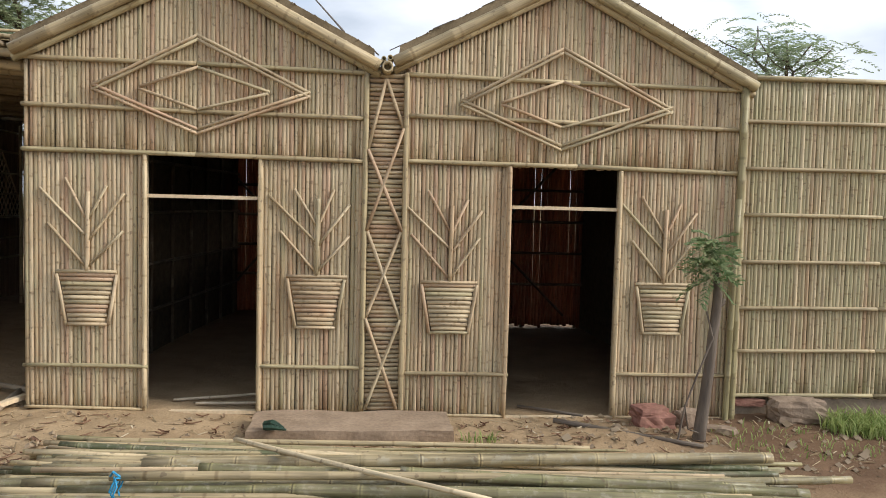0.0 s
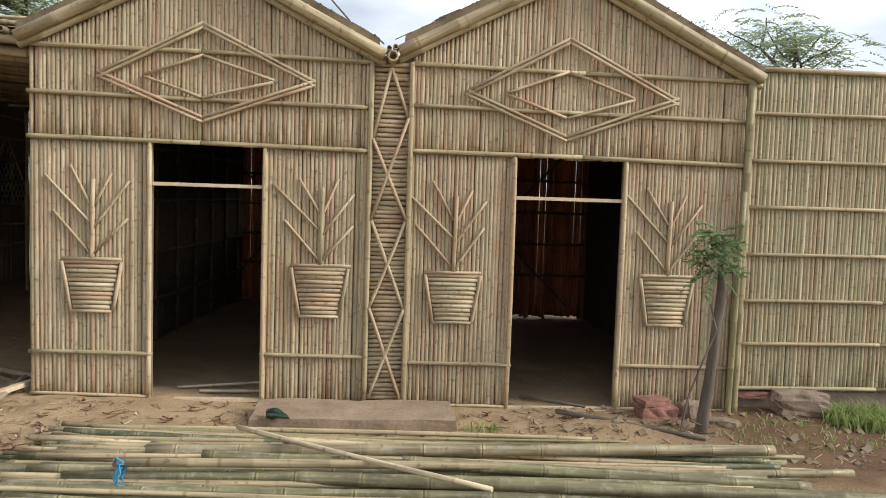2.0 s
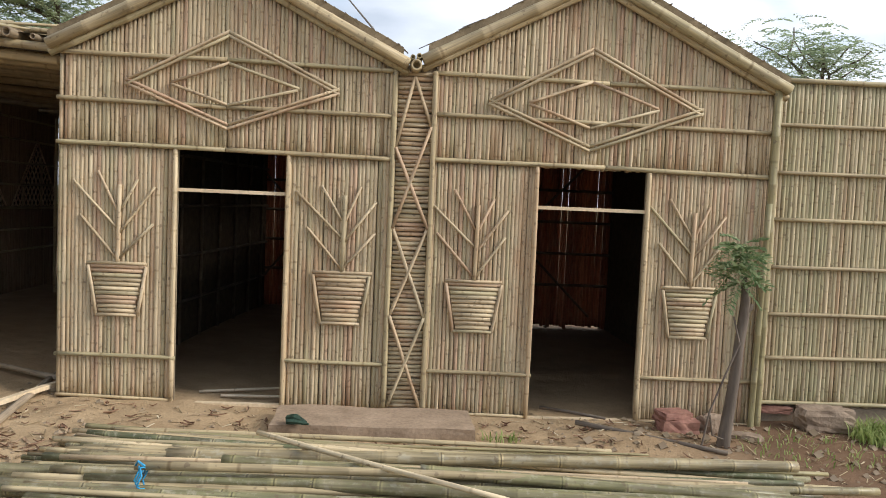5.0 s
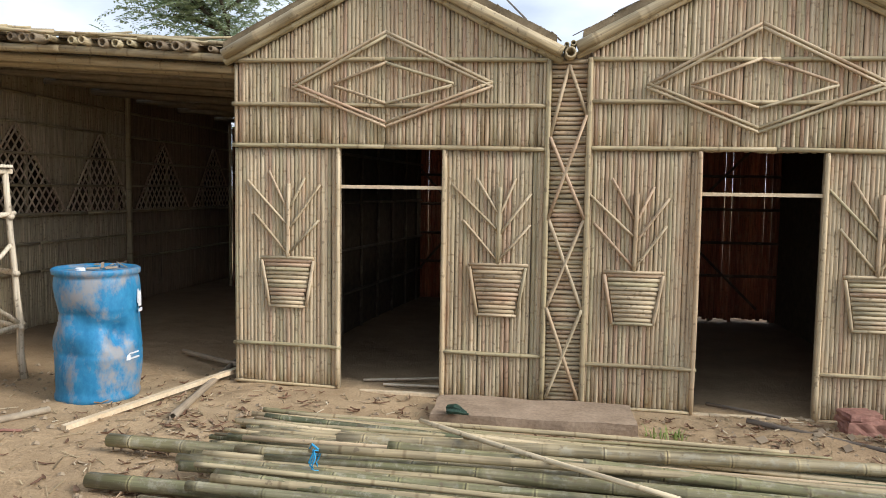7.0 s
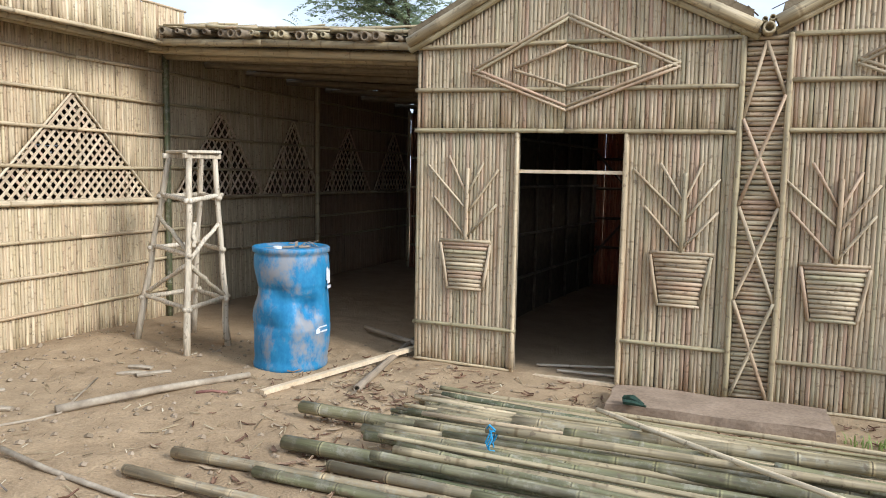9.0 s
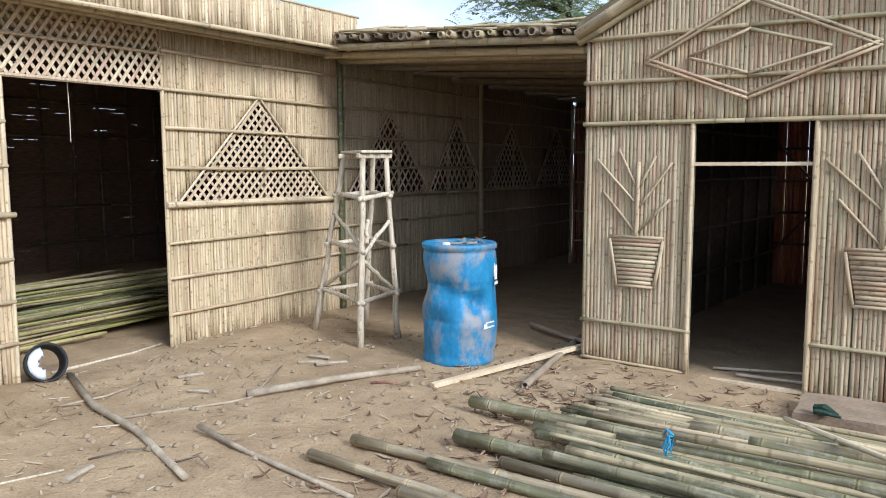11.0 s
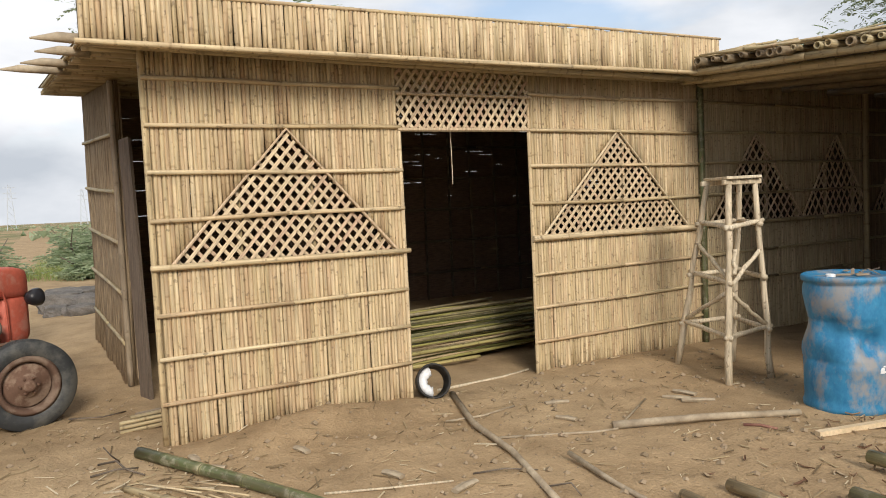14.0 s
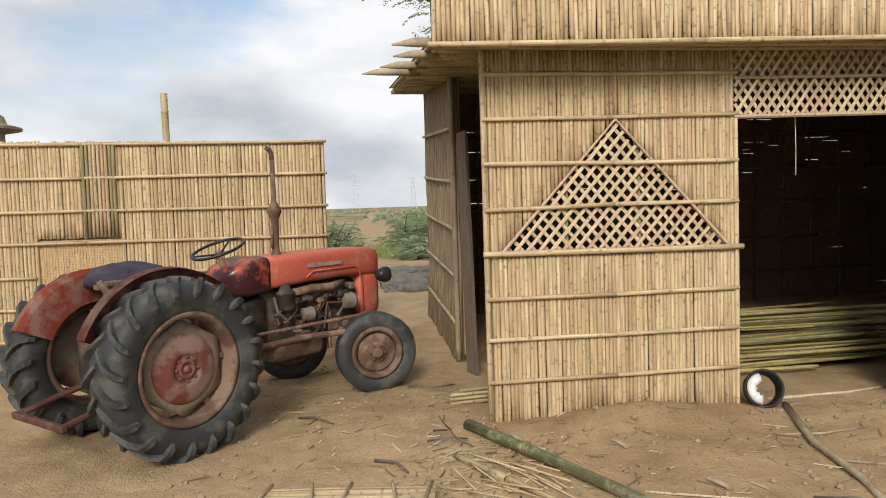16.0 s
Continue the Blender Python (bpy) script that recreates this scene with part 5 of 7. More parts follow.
for points, r in ((((-5.75, 0.52, 0.02), (-5.62, 0.62, 0.06), (-5.50, 0.66, 0.03), (-5.40, 0.76, 0.01)), 0.008), (((-5.80, 0.66, 0.0), (-5.70, 0.60, 0.08), (-5.66, 0.55, 0.15)), 0.006), (((-5.55, 0.45, 0.0), (-5.48, 0.60, 0.05), (-5.52, 0.74, 0.02)), 0.007),
                  (((-6.35, -0.50, 0.0), (-6.20, -0.36, 0.02), (-6.05, -0.22, 0.0)), 0.010), (((-5.20, 0.06, 0.0), (-5.09, 0.19, 0.02), (-4.98, 0.26, 0.0)), 0.012), (((-7.12, 0.45, 0.02), (-7.02, 0.70, 0.03), (-7.2, 0.9, 0.0)), 0.007),
                  (((-3.60, 2.62, 0.0), (-3.48, 2.75, 0.04), (-3.36, 2.72, 0.01)), 0.006), (((-4.05, 2.45, 0.0), (-3.92, 2.60, 0.03), (-3.85, 2.80, 0.0)), 0.006)):
    bent(points, r, M_BARK, "dry_twig", "thin dark dry twig lying on the sand", "twig")
bent(((-5.17, 2.93, 0), (-5.12, 3.25, 0.004), (-5.19, 3.61, 0)), 0.010, M_LOG, "thin_switch", "short pale switch on the sand", "stick")
bent(((-4.32, 1.58, 0), (-4.18, 1.95, 0.004), (-4.02, 2.29, 0)), 0.008, M_BARE, "thin_switch", "thin pale switch beside a green pole", "stick")
bent(((-5.25, 0.49, 0), (-5.06, 0.78, 0.004), (-4.88, 1.08, 0)), 0.009, M_BARE, "thin_switch", "pale split strip beside a tan offcut", "stick")
bent(((-3.66, 4.50, 0), (-3.58, 4.58, 0.0), (-3.46, 4.60, 0)), 0.012, M_BRICK, "red_rag", "flat scrap of faded red cloth on the sand", "rag")
bm = bmesh.new()
tube(bm, [(-6.02, 3.62, 2.33), (-6.02, 3.625, 2.1), (-6.03, 3.63, 1.86)], 0.004, 5)
tagged(part("hanging_cord", bm, M_BARE), "pale cord hanging from the lattice over a doorway", "cord")
bm = bmesh.new()
tube(bm, [(-0.25, 6.36, 3.03), (-0.69, 9.0, 3.95), (-2.3, 18.7, 7.4)], 0.009, 5)
tagged(part("overhead_wire", bm, M_BARK), "thin dark wire rising from the hut roof", "wire")

# cement slab before the huts, with a clip of dark plastic on it
bm = bmesh.new()
vs = box(bm, (-0.85, 5.46, -0.20), (0.62, 5.98, 0.03))
bmesh.ops.subdivide_edges(bm, edges=bm.edges[:], cuts=5, use_grid_fill=True)
for v in bm.verts:
    v.co += Vector((noise.noise(v.co * 5), noise.noise(v.co * 5 + Vector((9, 0, 0))), 0.5 * noise.noise(v.co * 4))) * 0.025
tagged(part("cement_slab", bm, M_SLAB, smooth=False), "worn grey cement slab on the ground before two huts", "slab")
bm = bmesh.new()
tube(bm, [(-0.72, 5.50, 0.06), (-0.66, 5.47, 0.075), (-0.58, 5.42, 0.06)], [0.03, 0.035, 0.012], 7)
tube(bm, [(-0.72, 5.45, 0.055), (-0.64, 5.43, 0.06), (-0.56, 5.40, 0.055)], [0.02, 0.02, 0.008], 6)
tagged(part("plastic_scrap", bm, M_DARKPL), "crumpled dark green plastic scrap on a slab", "scrap")


# ---- stones, weeds and sapling by hut b ----
def stone(at, size, mat, label, category, seed, group="", rot=0.0, name="stone"):
    bm = bmesh.new()
    box(bm, (-0.5, -0.5, -0.5), (0.5, 0.5, 0.5))
    bmesh.ops.subdivide_edges(bm, edges=bm.edges[:], cuts=6, use_grid_fill=True)
    for v in bm.verts:
        n1 = v.co.normalized() * 0.62
        v.co = v.co.lerp(n1, 0.35)
        q = v.co + Vector((seed * 7.3, 0, 0))
        v.co *= 1 + 0.20 * noise.noise(q * 2.2) + 0.10 * noise.noise(q * 5.5) + 0.05 * noise.noise(q * 11)
        v.co = Vector((v.co.x * size[0], v.co.y * size[1], v.co.z * size[2]))
    ob = part(name, bm, mat)
    ob.matrix_basis = Matrix.Translation(at) @ Matrix.Rotation(rot, 4, "Z")
    return tagged(ob, label, category, group)


stone((3.60, 6.12, 0.0), (0.44, 0.20, 0.20), M_STONE, "rough brown stone block by the fence footing", "stone", 1)
stone((2.30, 5.98, -0.10), (0.30, 0.26, 0.24), M_BRICK, "broken red sandstone block under the hut wall", "stone", 2)
stone((2.28, 5.99, 0.02), (0.26, 0.2, 0.10), M_BRICK, "flat red sandstone piece on a block", "stone", 3, rot=0.2)
stone((2.62, 6.0, -0.08), (0.22, 0.2, 0.22), M_STONE, "rough brown stone under the hut wall", "stone", 4, rot=0.3)
stone((2.80, 5.85, -0.12), (0.25, 0.14, 0.12), M_STONE, "small brown stone beside a sapling", "stone", 5, rot=-0.4)
stone((3.25, 6.31, 0.02), (0.30, 0.06, 0.07), M_BRICK, "red brick showing in the footing", "brick", 6)
for k, (x, y, s) in enumerate(((-15.2, 1.0, 0.9), (-14.6, 1.35, 0.75), (-15.8, 1.45, 0.8), (-14.3, 0.85, 0.45), (-16.5, 1.1, 0.7), (-13.9, 1.2, 0.5))):
    stone((x, y, 0.12 + 0.1 * s), (s, s * 0.8, s * 0.55), M_ROCK, "grey boulder behind the hall", "rock", 10 + k, "boulders behind the hall", k, "boulder")
single((1.45, 5.85, 0.04), (2.45, 5.35, 0.0), 0.02, M_BARK, "crooked_stick", "grey branch lying before a doorway", "stick")
single((1.25, 6.3, 0.05), (1.7, 5.9, 0.06), 0.014, M_BARK, "crooked_stick", "thin stick lying across a threshold", "stick")
single((-1.6, 6.45, 0.01), (-0.75, 6.75, 0.03), 0.012, M_BARE, "thin_switch", "thin pale stick inside a doorway", "stick")
single((-1.4, 6.35, 0.01), (-0.8, 6.5, 0.01), 0.012, M_BARE, "thin_switch", "thin pale stick inside a doorway", "stick")


def sprig(bm, p, d, l, r2, leaf, n=10):
    """A feathery twig of paired leaflets."""
    d = d.normalized()
    side = d.cross(Vector((0, 0, 1)))
    side = side.normalized() if side.length > 0.01 else Vector((1, 0, 0))
    for k in range(n):
        f = (k + 1) / n
        c = p + d * l * f + Vector((0, 0, -0.35 * l * f * f))
        for s in (-1, 1):
            tip = c + (side * s * 0.8 + d * 0.6 + Vector((0, 0, r2.uniform(-0.5, 0.1)))).normalized() * leaf * r2.uniform(0.7, 1.2)
            w = d * leaf * 0.22
            bm.faces.new([bm.verts.new(q) for q in (c - w * 0.3, (c + tip) / 2 + w + Vector((0, 0, 0.1 * leaf)), tip, (c + tip) / 2 - w)])


def build_sapling():
    t = thing("sapling", (2.43, 5.55, gz(2.43, 5.55)), "young tree with grey trunk and feathery green leaves", "tree")
    bm = bmesh.new()
    pts = [(2.50, 5.58, -0.26), (2.525, 5.59, 0.0), (2.557, 5.60, 0.243), (2.58, 5.60, 0.46), (2.594, 5.60, 0.676), (2.615, 5.60, 0.88), (2.622, 5.60, 1.02), (2.60, 5.60, 1.20)]
    tube(bm, pts, [0.058, 0.048, 0.042, 0.04, 0.037, 0.038, 0.034, 0.018], 9)
    tube(bm, [(2.60, 5.60, 0.92), (2.66, 5.60, 0.97), (2.67, 5.6, 1.0)], [0.03, 0.024, 0.02], 7)
    put(part("trunk", bm, M_BARK, t, smooth=True), Matrix())
    bm = bmesh.new()
    tube(bm, [(2.30, 5.50, -0.15), (2.36, 5.5, 0.2), (2.46, 5.52, 0.45), (2.58, 5.56, 0.7), (2.54, 5.6, 0.9)], 0.008, 5)
    tube(bm, [(2.36, 5.5, 0.2), (2.40, 5.52, 0.02), (2.50, 5.55, -0.02)], 0.006, 5)
    put(part("vine", bm, M_BARK, t, "thin dark twining stem"), Matrix())
    bm = bmesh.new()
    r2 = random.Random(5)
    for k in range(60):
        a = r2.uniform(0, 6.28)
        d = Vector((math.cos(a), math.sin(a) * 0.8, r2.uniform(-0.75, 0.75)))
        sprig(bm, Vector((2.57, 5.60, r2.uniform(1.12, 1.46))), d, r2.uniform(0.15, 0.25), r2, 0.062, 9)
    put(part("crown", bm, M_LEAF2, t), Matrix())


build_sapling()


def grass_patch(cx, cy, rx, ry, n, h, seed, label):
    bm = bmesh.new()
    r2 = random.Random(seed)
    for k in range(n):
        a, q = r2.uniform(0, 6.28), math.sqrt(r2.random())
        x, y = cx + rx * q * math.cos(a), cy + ry * q * math.sin(a)
        z = gz(x, y) - 0.01
        b, hh = r2.uniform(0, 6.28), h * r2.uniform(0.4, 1.1)
        d = Vector((math.cos(b), math.sin(b), 0))
        s = Vector((-d.y, d.x, 0)) * 0.005
        p0, p1, p2 = Vector((x, y, z)), Vector((x, y, z + hh * 0.6)) + d * hh * 0.2, Vector((x, y, z + hh * 0.85)) + d * hh * 0.6
        v = [bm.verts.new(p) for p in (p0 - s, p0 + s, p1 + s, p1 - s, p2)]
        bm.faces.new(v[:4])
        bm.faces.new((v[3], v[2], v[4]))
    tagged(part("grass", bm, M_GRASS), label, "grass", kind="stuff")


grass_patch(4.20, 5.90, 0.50, 0.26, 1100, 0.17, 1, "tuft of green grass by the fence footing")
grass_patch(0.83, 5.52, 0.14, 0.10, 45, 0.10, 2, "small green weeds beside a cement slab")
grass_patch(3.3, 5.6, 0.7, 0.4, 160, 0.09, 3, "sparse green blades on red soil")
grass_patch(-27.0, 2.6, 3.0, 2.4, 2600, 0.45, 4, "green grass growing round bushes on the plain")
grass_patch(-33.0, 3.4, 4.0, 2.0, 1500, 0.45, 5, "thin green grass on the plain")


# ---- inside the hall doorway ----
def build_inner_pile():
    r2 = random.Random(9)
    for k in range(120):
        row = k % 14
        x = -6.75 - 0.078 * row + r2.uniform(-0.03, 0.03)
        z = gz(x, 4) + 0.03 + 0.052 * (k // 14) * (1.0 if row > 3 else 0.55) + r2.uniform(0, 0.03)
        y0 = r2.uniform(1.6, 2.6)
        ob = cane((x, y0, z), (x - 0.22 + r2.uniform(-0.25, 0.25), y0 + r2.uniform(2.6, 3.9), z + r2.uniform(-0.02, 0.04)), r2.choice((0.012, 0.016, 0.02)), r2.choice((M_LIME, M_LIME, M_GREEN, M_LIME, M_PALE)), None, "bamboo_pole", 0.36, 8, 0.85, True)
        tagged(ob, "green bamboo pole stacked inside the hall", "bamboo pole", "poles stacked in the hall")
    bent(((-6.0, 3.35, 0), (-6.05, 4.1, 0), (-6.1, 4.45, 0.0)), 0.014, M_BARE, "thin_switch", "pale stick across the hall doorway", "stick")
    # black tub tipped on its side with a white cloth
    t = thing("rubber_tub", (-5.80, 3.22, gz(-5.8, 3.22)), "black rubber ring tipped up in the hall doorway", "tub")
    m = Matrix.Translation((-5.82, 3.20, gz(-5.8, 3.22) + 0.135)) @ Vector((0.86, -0.20, 0.30)).to_track_quat("Z", "Y").to_matrix().to_4x4() @ Matrix.Scale(0.88, 4)
    bm = bmesh.new()
    lathe(bm, [(0.150, -0.09), (0.166, -0.05), (0.170, 0.03), (0.176, 0.05), (0.172, 0.062), (0.155, 0.058), (0.150, 0.02), (0.146, -0.05), (0.138, -0.09)], 28, m, closed=True)
    M_RUBBER = plain("black_rubber", [(0.3, (0.012, 0.012, 0.012)), (0.7, (0.035, 0.033, 0.03))], 15, 0.6, 0.2)
    put(part("bowl", bm, M_RUBBER, t, smooth=True), Matrix())
    # white cloth wadded into the lower side of the ring
    side = m.inverted().to_3x3() @ Vector((0.1, -1, 0.1))
    turn = math.atan2(side.y, side.x)
    bm = bmesh.new()
    rows = []
    for k in range(13):
        a = turn + radians(-82 + 164 * k / 12)
        rows.append([bm.verts.new((r * math.cos(a), r * math.sin(a), h + 0.022 * noise.noise(Vector((k * 0.7, r * 30, 3))))) for r, h in ((0.148, 0.0), (0.125, 0.025), (0.095, 0.035), (0.06 + 0.012 * math.sin(k * 1.9), 0.02), (0.05, -0.03), (0.14, -0.06))])
    for p, q in zip(rows, rows[1:]):
        for k in range(6):
            bm.faces.new((p[k], p[(k + 1) % 6], q[(k + 1) % 6], q[k]))
    bm.faces.new(rows[0])
    bm.faces.new(rows[-1][::-1])
    bmesh.ops.recalc_face_normals(bm, faces=bm.faces[:])
    bmesh.ops.transform(bm, matrix=m, verts=bm.verts)
    put(part("cloth", bm, M_WHITE, t, "crumpled white cloth", smooth=True), Matrix())
    bm = bmesh.new()
    box(bm, (-0.09, -0.015, 0), (0.09, 0.015, 2.45), Matrix.Translation((-7.55, 1.14, 0.0)) @ Matrix.Rotation(radians(-6), 4, "Y") @ Matrix.Rotation(radians(20), 4, "Z"))
    tagged(part("board", bm, M_BOARD), "grey weathered board leaning in the side opening", "board")
    for k in range(9):
        ob = cane((-6.50 - 0.07 * (k % 4), 0.76 + 0.05 * ((k * 5) % 4), gz(-6.2, 0.8) + 0.02 + 0.035 * (k // 3)), (-6.66 - 0.10 * (k % 4), 2.2, gz(-6.5, 2.2) + 0.03 + 0.035 * (k // 3)), 0.015, M_WOOD if k % 2 else M_POLE, None, "bamboo_stick", 0.3, 7)
        tagged(ob, "dry bamboo stick in a small pile by the hall", "bamboo stick", "sticks by the hall corner")


build_inner_pile()


# ---- woven panel lying on the ground ----
def build_ground_panel():
    t = thing("woven_panel", (-4.75, -0.05, 0.02), "weathered reed panel with diagonal sticks lying on the sand", "panel")
    u, v = Vector((0.15, 0.97, 0)).normalized(), Vector((1, -0.15, 0)).normalized()
    o = Vector((-4.72, -0.60, gz(-4.6, 0) + 0.03))
    for k in range(14):
        a = o + v * (0.05 * k)
        cane(a + Vector((0, 0, 0.004 * (k % 2))), a + u * 1.0 + Vector((0, 0, 0.004 * (k % 2))), 0.026, M_POLE if k % 3 else M_DRY, t, "reed", 0.3)
    for k in range(5):
        a = o + u * (0.02 + 0.24 * k) + Vector((0, 0, 0.032))
        cane(a - v * 0.06, a + v * 0.75 + u * (0.12 if k % 2 else -0.1), 0.010, M_POLE, t, "cross_stick", 0.3)


build_ground_panel()


# ---- loose soil and straw ----
def build_litter():
    r2 = random.Random(12)
    bm_v, bm_f = [], []
    for k in range(5000):
        if k % 2 == 0:
            x, y = r2.uniform(-8.5, -2.2), r2.uniform(-1.5, 6.6)
        elif k % 8 < 7:
            x, y = r2.uniform(-6, 4.6), r2.uniform(2.0, 6.1)
        else:
            x, y = r2.uniform(1.2, 5.0), r2.uniform(4.9, 6.2)
        if x < -5.9 and y > 1:
            continue
        s = 0.005 + (0.028 if k % 8 < 7 else 0.05) * r2.random() ** 5
        z = gz(x, y)
        b = len(bm_v)
        for dx, dy, dz in ((1, 0, 0), (-0.5, 0.87, 0), (-0.5, -0.87, 0), (0.1, 0.1, 0.9), (0.5, 0.8, 0.4), (-0.8, 0, 0.45), (0.4, -0.7, 0.4)):
            bm_v.append((x + dx * s * r2.uniform(0.7, 1.3), y + dy * s * r2.uniform(0.7, 1.3), z + dz * s))
        bm_f += [(b, b + 1, b + 4), (b + 1, b + 2, b + 5), (b + 2, b, b + 6), (b + 4, b + 1, b + 5), (b + 5, b + 2, b + 6), (b + 6, b, b + 4), (b + 4, b + 5, b + 3), (b + 5, b + 6, b + 3), (b + 6, b + 4, b + 3)]
    me = bpy.data.meshes.new("soil_clods")
    me.from_pydata(bm_v, [], bm_f)
    tagged(part("soil_clods", me, M_CLOD), "small clods and pebbles strewn over the earth", "soil", kind="stuff")
    bm_v, bm_f = [], []
    for k in range(3400):
        if k % 8 == 0:
            x, y = r2.gauss(-4.75, 0.5), r2.gauss(0.8, 0.35)
        elif k % 16 == 1:
            x, y = r2.uniform(1.2, 4.8), r2.uniform(4.8, 6.2)
        else:
            x, y = r2.uniform(-8, 1.8), r2.uniform(-1.2, 6.1)
        if x < -5.85 and y > 1:
            continue
        a, l, w = r2.uniform(0, 3.14), 0.02 + 0.16 * r2.random() ** 3, r2.uniform(0.0015, 0.005)
        d, s = Vector((math.cos(a), math.sin(a), 0)) * l, Vector((-math.sin(a), math.cos(a), 0)) * w
        p = Vector((x, y, gz(x, y) + 0.004))
        lift = Vector((0, 0, r2.uniform(0, 0.015)))
        q = Vector((*(p + d).xy, gz(*(p + d).xy) + 0.005)) + lift
        b = len(bm_v)
        for c in (p - s, p + s, q + s, q - s):
            bm_v += [tuple(c), tuple(c + Vector((0, 0, w)))]
        bm_f += [(b, b + 2, b + 4, b + 6), (b + 1, b + 7, b + 5, b + 3), (b, b + 6, b + 7, b + 1), (b + 2, b + 3, b + 5, b + 4)]
    me = bpy.data.meshes.new("straw_litter")
    me.from_pydata(bm_v, [], bm_f)
    tagged(part("straw_litter", me, M_STRAW), "straw, splinters and twigs strewn over the earth", "litter", kind="stuff")


def island(name, stops, rough=0.9):
    m = Nodes(name, rough, 0, 0.2)
    g = m.node("NewGeometry")
    col = m.ramp(g.outputs["Random Per Island"], stops)
    m.colour(col)
    return m.mat


M_CLOD = island("soil_clod", [(0.0, (0.20, 0.15, 0.095)), (0.5, (0.31, 0.24, 0.16)), (0.85, (0.26, 0.195, 0.13)), (1.0, (0.37, 0.29, 0.20))])
M_STRAW = island("straw", [(0.0, (0.12, 0.085, 0.05)), (0.4, (0.28, 0.21, 0.12)), (0.8, (0.42, 0.33, 0.2)), (1.0, (0.60, 0.52, 0.38))])
build_litter()


def build_flakes():
    r2 = random.Random(77)
    bm = bmesh.new()
    for k in range(640):
        x, y = (r2.gauss(-2.1, 0.45), r2.uniform(2.8, 5.3)) if k % 2 else (r2.uniform(-3.6, 2.8), r2.uniform(4.9, 6.1))
        p = Vector((x, y, gz(x, y) + 0.006))
        a, l, w = r2.uniform(0, 6.28), r2.uniform(0.02, 0.07), r2.uniform(0.006, 0.018)
        d, s = Vector((math.cos(a), math.sin(a), 0)), Vector((-math.sin(a), math.cos(a), 0))
        up = Vector((0, 0, r2.uniform(0.002, 0.018)))
        rows = [[bm.verts.new(p + d * l * f + s * w * t * (1 - abs(f) * 0.7) + up * (f * f + t * t * 0.6)) for t in (-1, 0, 1)] for f in (-1, 0, 1)]
        for i in range(2):
            for j in range(2):
                bm.faces.new((rows[i][j], rows[i + 1][j], rows[i + 1][j + 1], rows[i][j + 1]))
    tagged(part("leaf_flakes", bm, M_FLAKE), "curled brown bamboo sheaths strewn round the heap", "litter", kind="stuff")


M_FLAKE = island("brown_sheath", [(0.0, (0.12, 0.065, 0.04)), (0.5, (0.22, 0.13, 0.08)), (1.0, (0.40, 0.31, 0.2))])
build_flakes()
for k in range(16):
    x, y, a, l = -5.15 + rng.uniform(0, 0.7), 0.5 + rng.uniform(0, 0.65), rng.uniform(0.2, 0.9), rng.uniform(0.3, 0.6)
    single((x, y, 0.004 * k), (x + l * math.cos(a), y + l * math.sin(a), 0.004 * k), 0.006, M_PALE, "straw_strand", "pale split strand lying in loose straw", "straw", 0.8, 0.3, "straw strands by the hall")


# ---- tractor ----
def paint(name, base, worn, amount=0.55, rough=0.55):
    m = Nodes(name, rough, 0, 0.4)
    v = m.coords("Object")
    a, b = m.noise(v, 4.5, 7, 0.65), m.noise(v, 30, 5, 0.6)
    col = m.mix(m.ramp(b, [(0.3, (0, 0, 0)), (0.7, (1, 1, 1))]), tuple(c * 0.8 for c in base), base)
    col = m.mix(m.ramp(a, [(amount, (0, 0, 0)), (amount + 0.12, (1, 1, 1))]), col, worn)
    m.colour(col)
    m.bump(m.math("ADD", a, b), 0.25, 0.004)
    return m.mat


M_REDP = paint("faded_red_paint", (0.57, 0.135, 0.088), (0.52, 0.22, 0.165), 0.54)
M_REDD = paint("rusty_red_paint", (0.185, 0.058, 0.042), (0.25, 0.165, 0.13), 0.45, 0.65)
M_RUST = paint("rusty_iron", (0.15, 0.085, 0.057), (0.28, 0.20, 0.145), 0.48, 0.85)
M_DISC = paint("flaking_wheel_paint", (0.25, 0.20, 0.145), (0.20, 0.10, 0.07), 0.52, 0.75)
M_WORN = paint("worn_red_paint", (0.42, 0.09, 0.055), (0.45, 0.27, 0.22), 0.50, 0.65)
M_TYRE = paint("dusty_tyre", (0.038, 0.041, 0.043), (0.085, 0.084, 0.076), 0.50, 0.6)
M_RIM = paint("rusty_rim", (0.12, 0.07, 0.048), (0.21, 0.15, 0.11), 0.5, 0.85)
M_IRON = paint("oily_iron", (0.055, 0.045, 0.036), (0.17, 0.12, 0.085), 0.5, 0.7)
M_DKRED = paint("dark_rusted_red", (0.085, 0.035, 0.027), (0.14, 0.075, 0.055), 0.5, 0.75)
M_COWL = paint("lacquer_worn_to_red", (0.05, 0.014, 0.018), (0.40, 0.085, 0.05), 0.50, 0.28)
M_ALLOY = paint("dull_alloy", (0.19, 0.165, 0.135), (0.12, 0.082, 0.057), 0.52, 0.6)
M_BLACK = plain("black_lacquer", [(0.3, (0.01, 0.01, 0.012)), (0.7, (0.03, 0.03, 0.035))], 9, 0.35, 0.1)
M_SEAT = plain("dark_purple_cloth", [(0.3, (0.025, 0.02, 0.035)), (0.7, (0.06, 0.05, 0.075))], 9, 0.9, 0.4)
M_BADGE = plain("grey_badge", [(0.3, (0.3, 0.2, 0.18)), (0.7, (0.45, 0.36, 0.33))], 20, 0.5, 0.1)


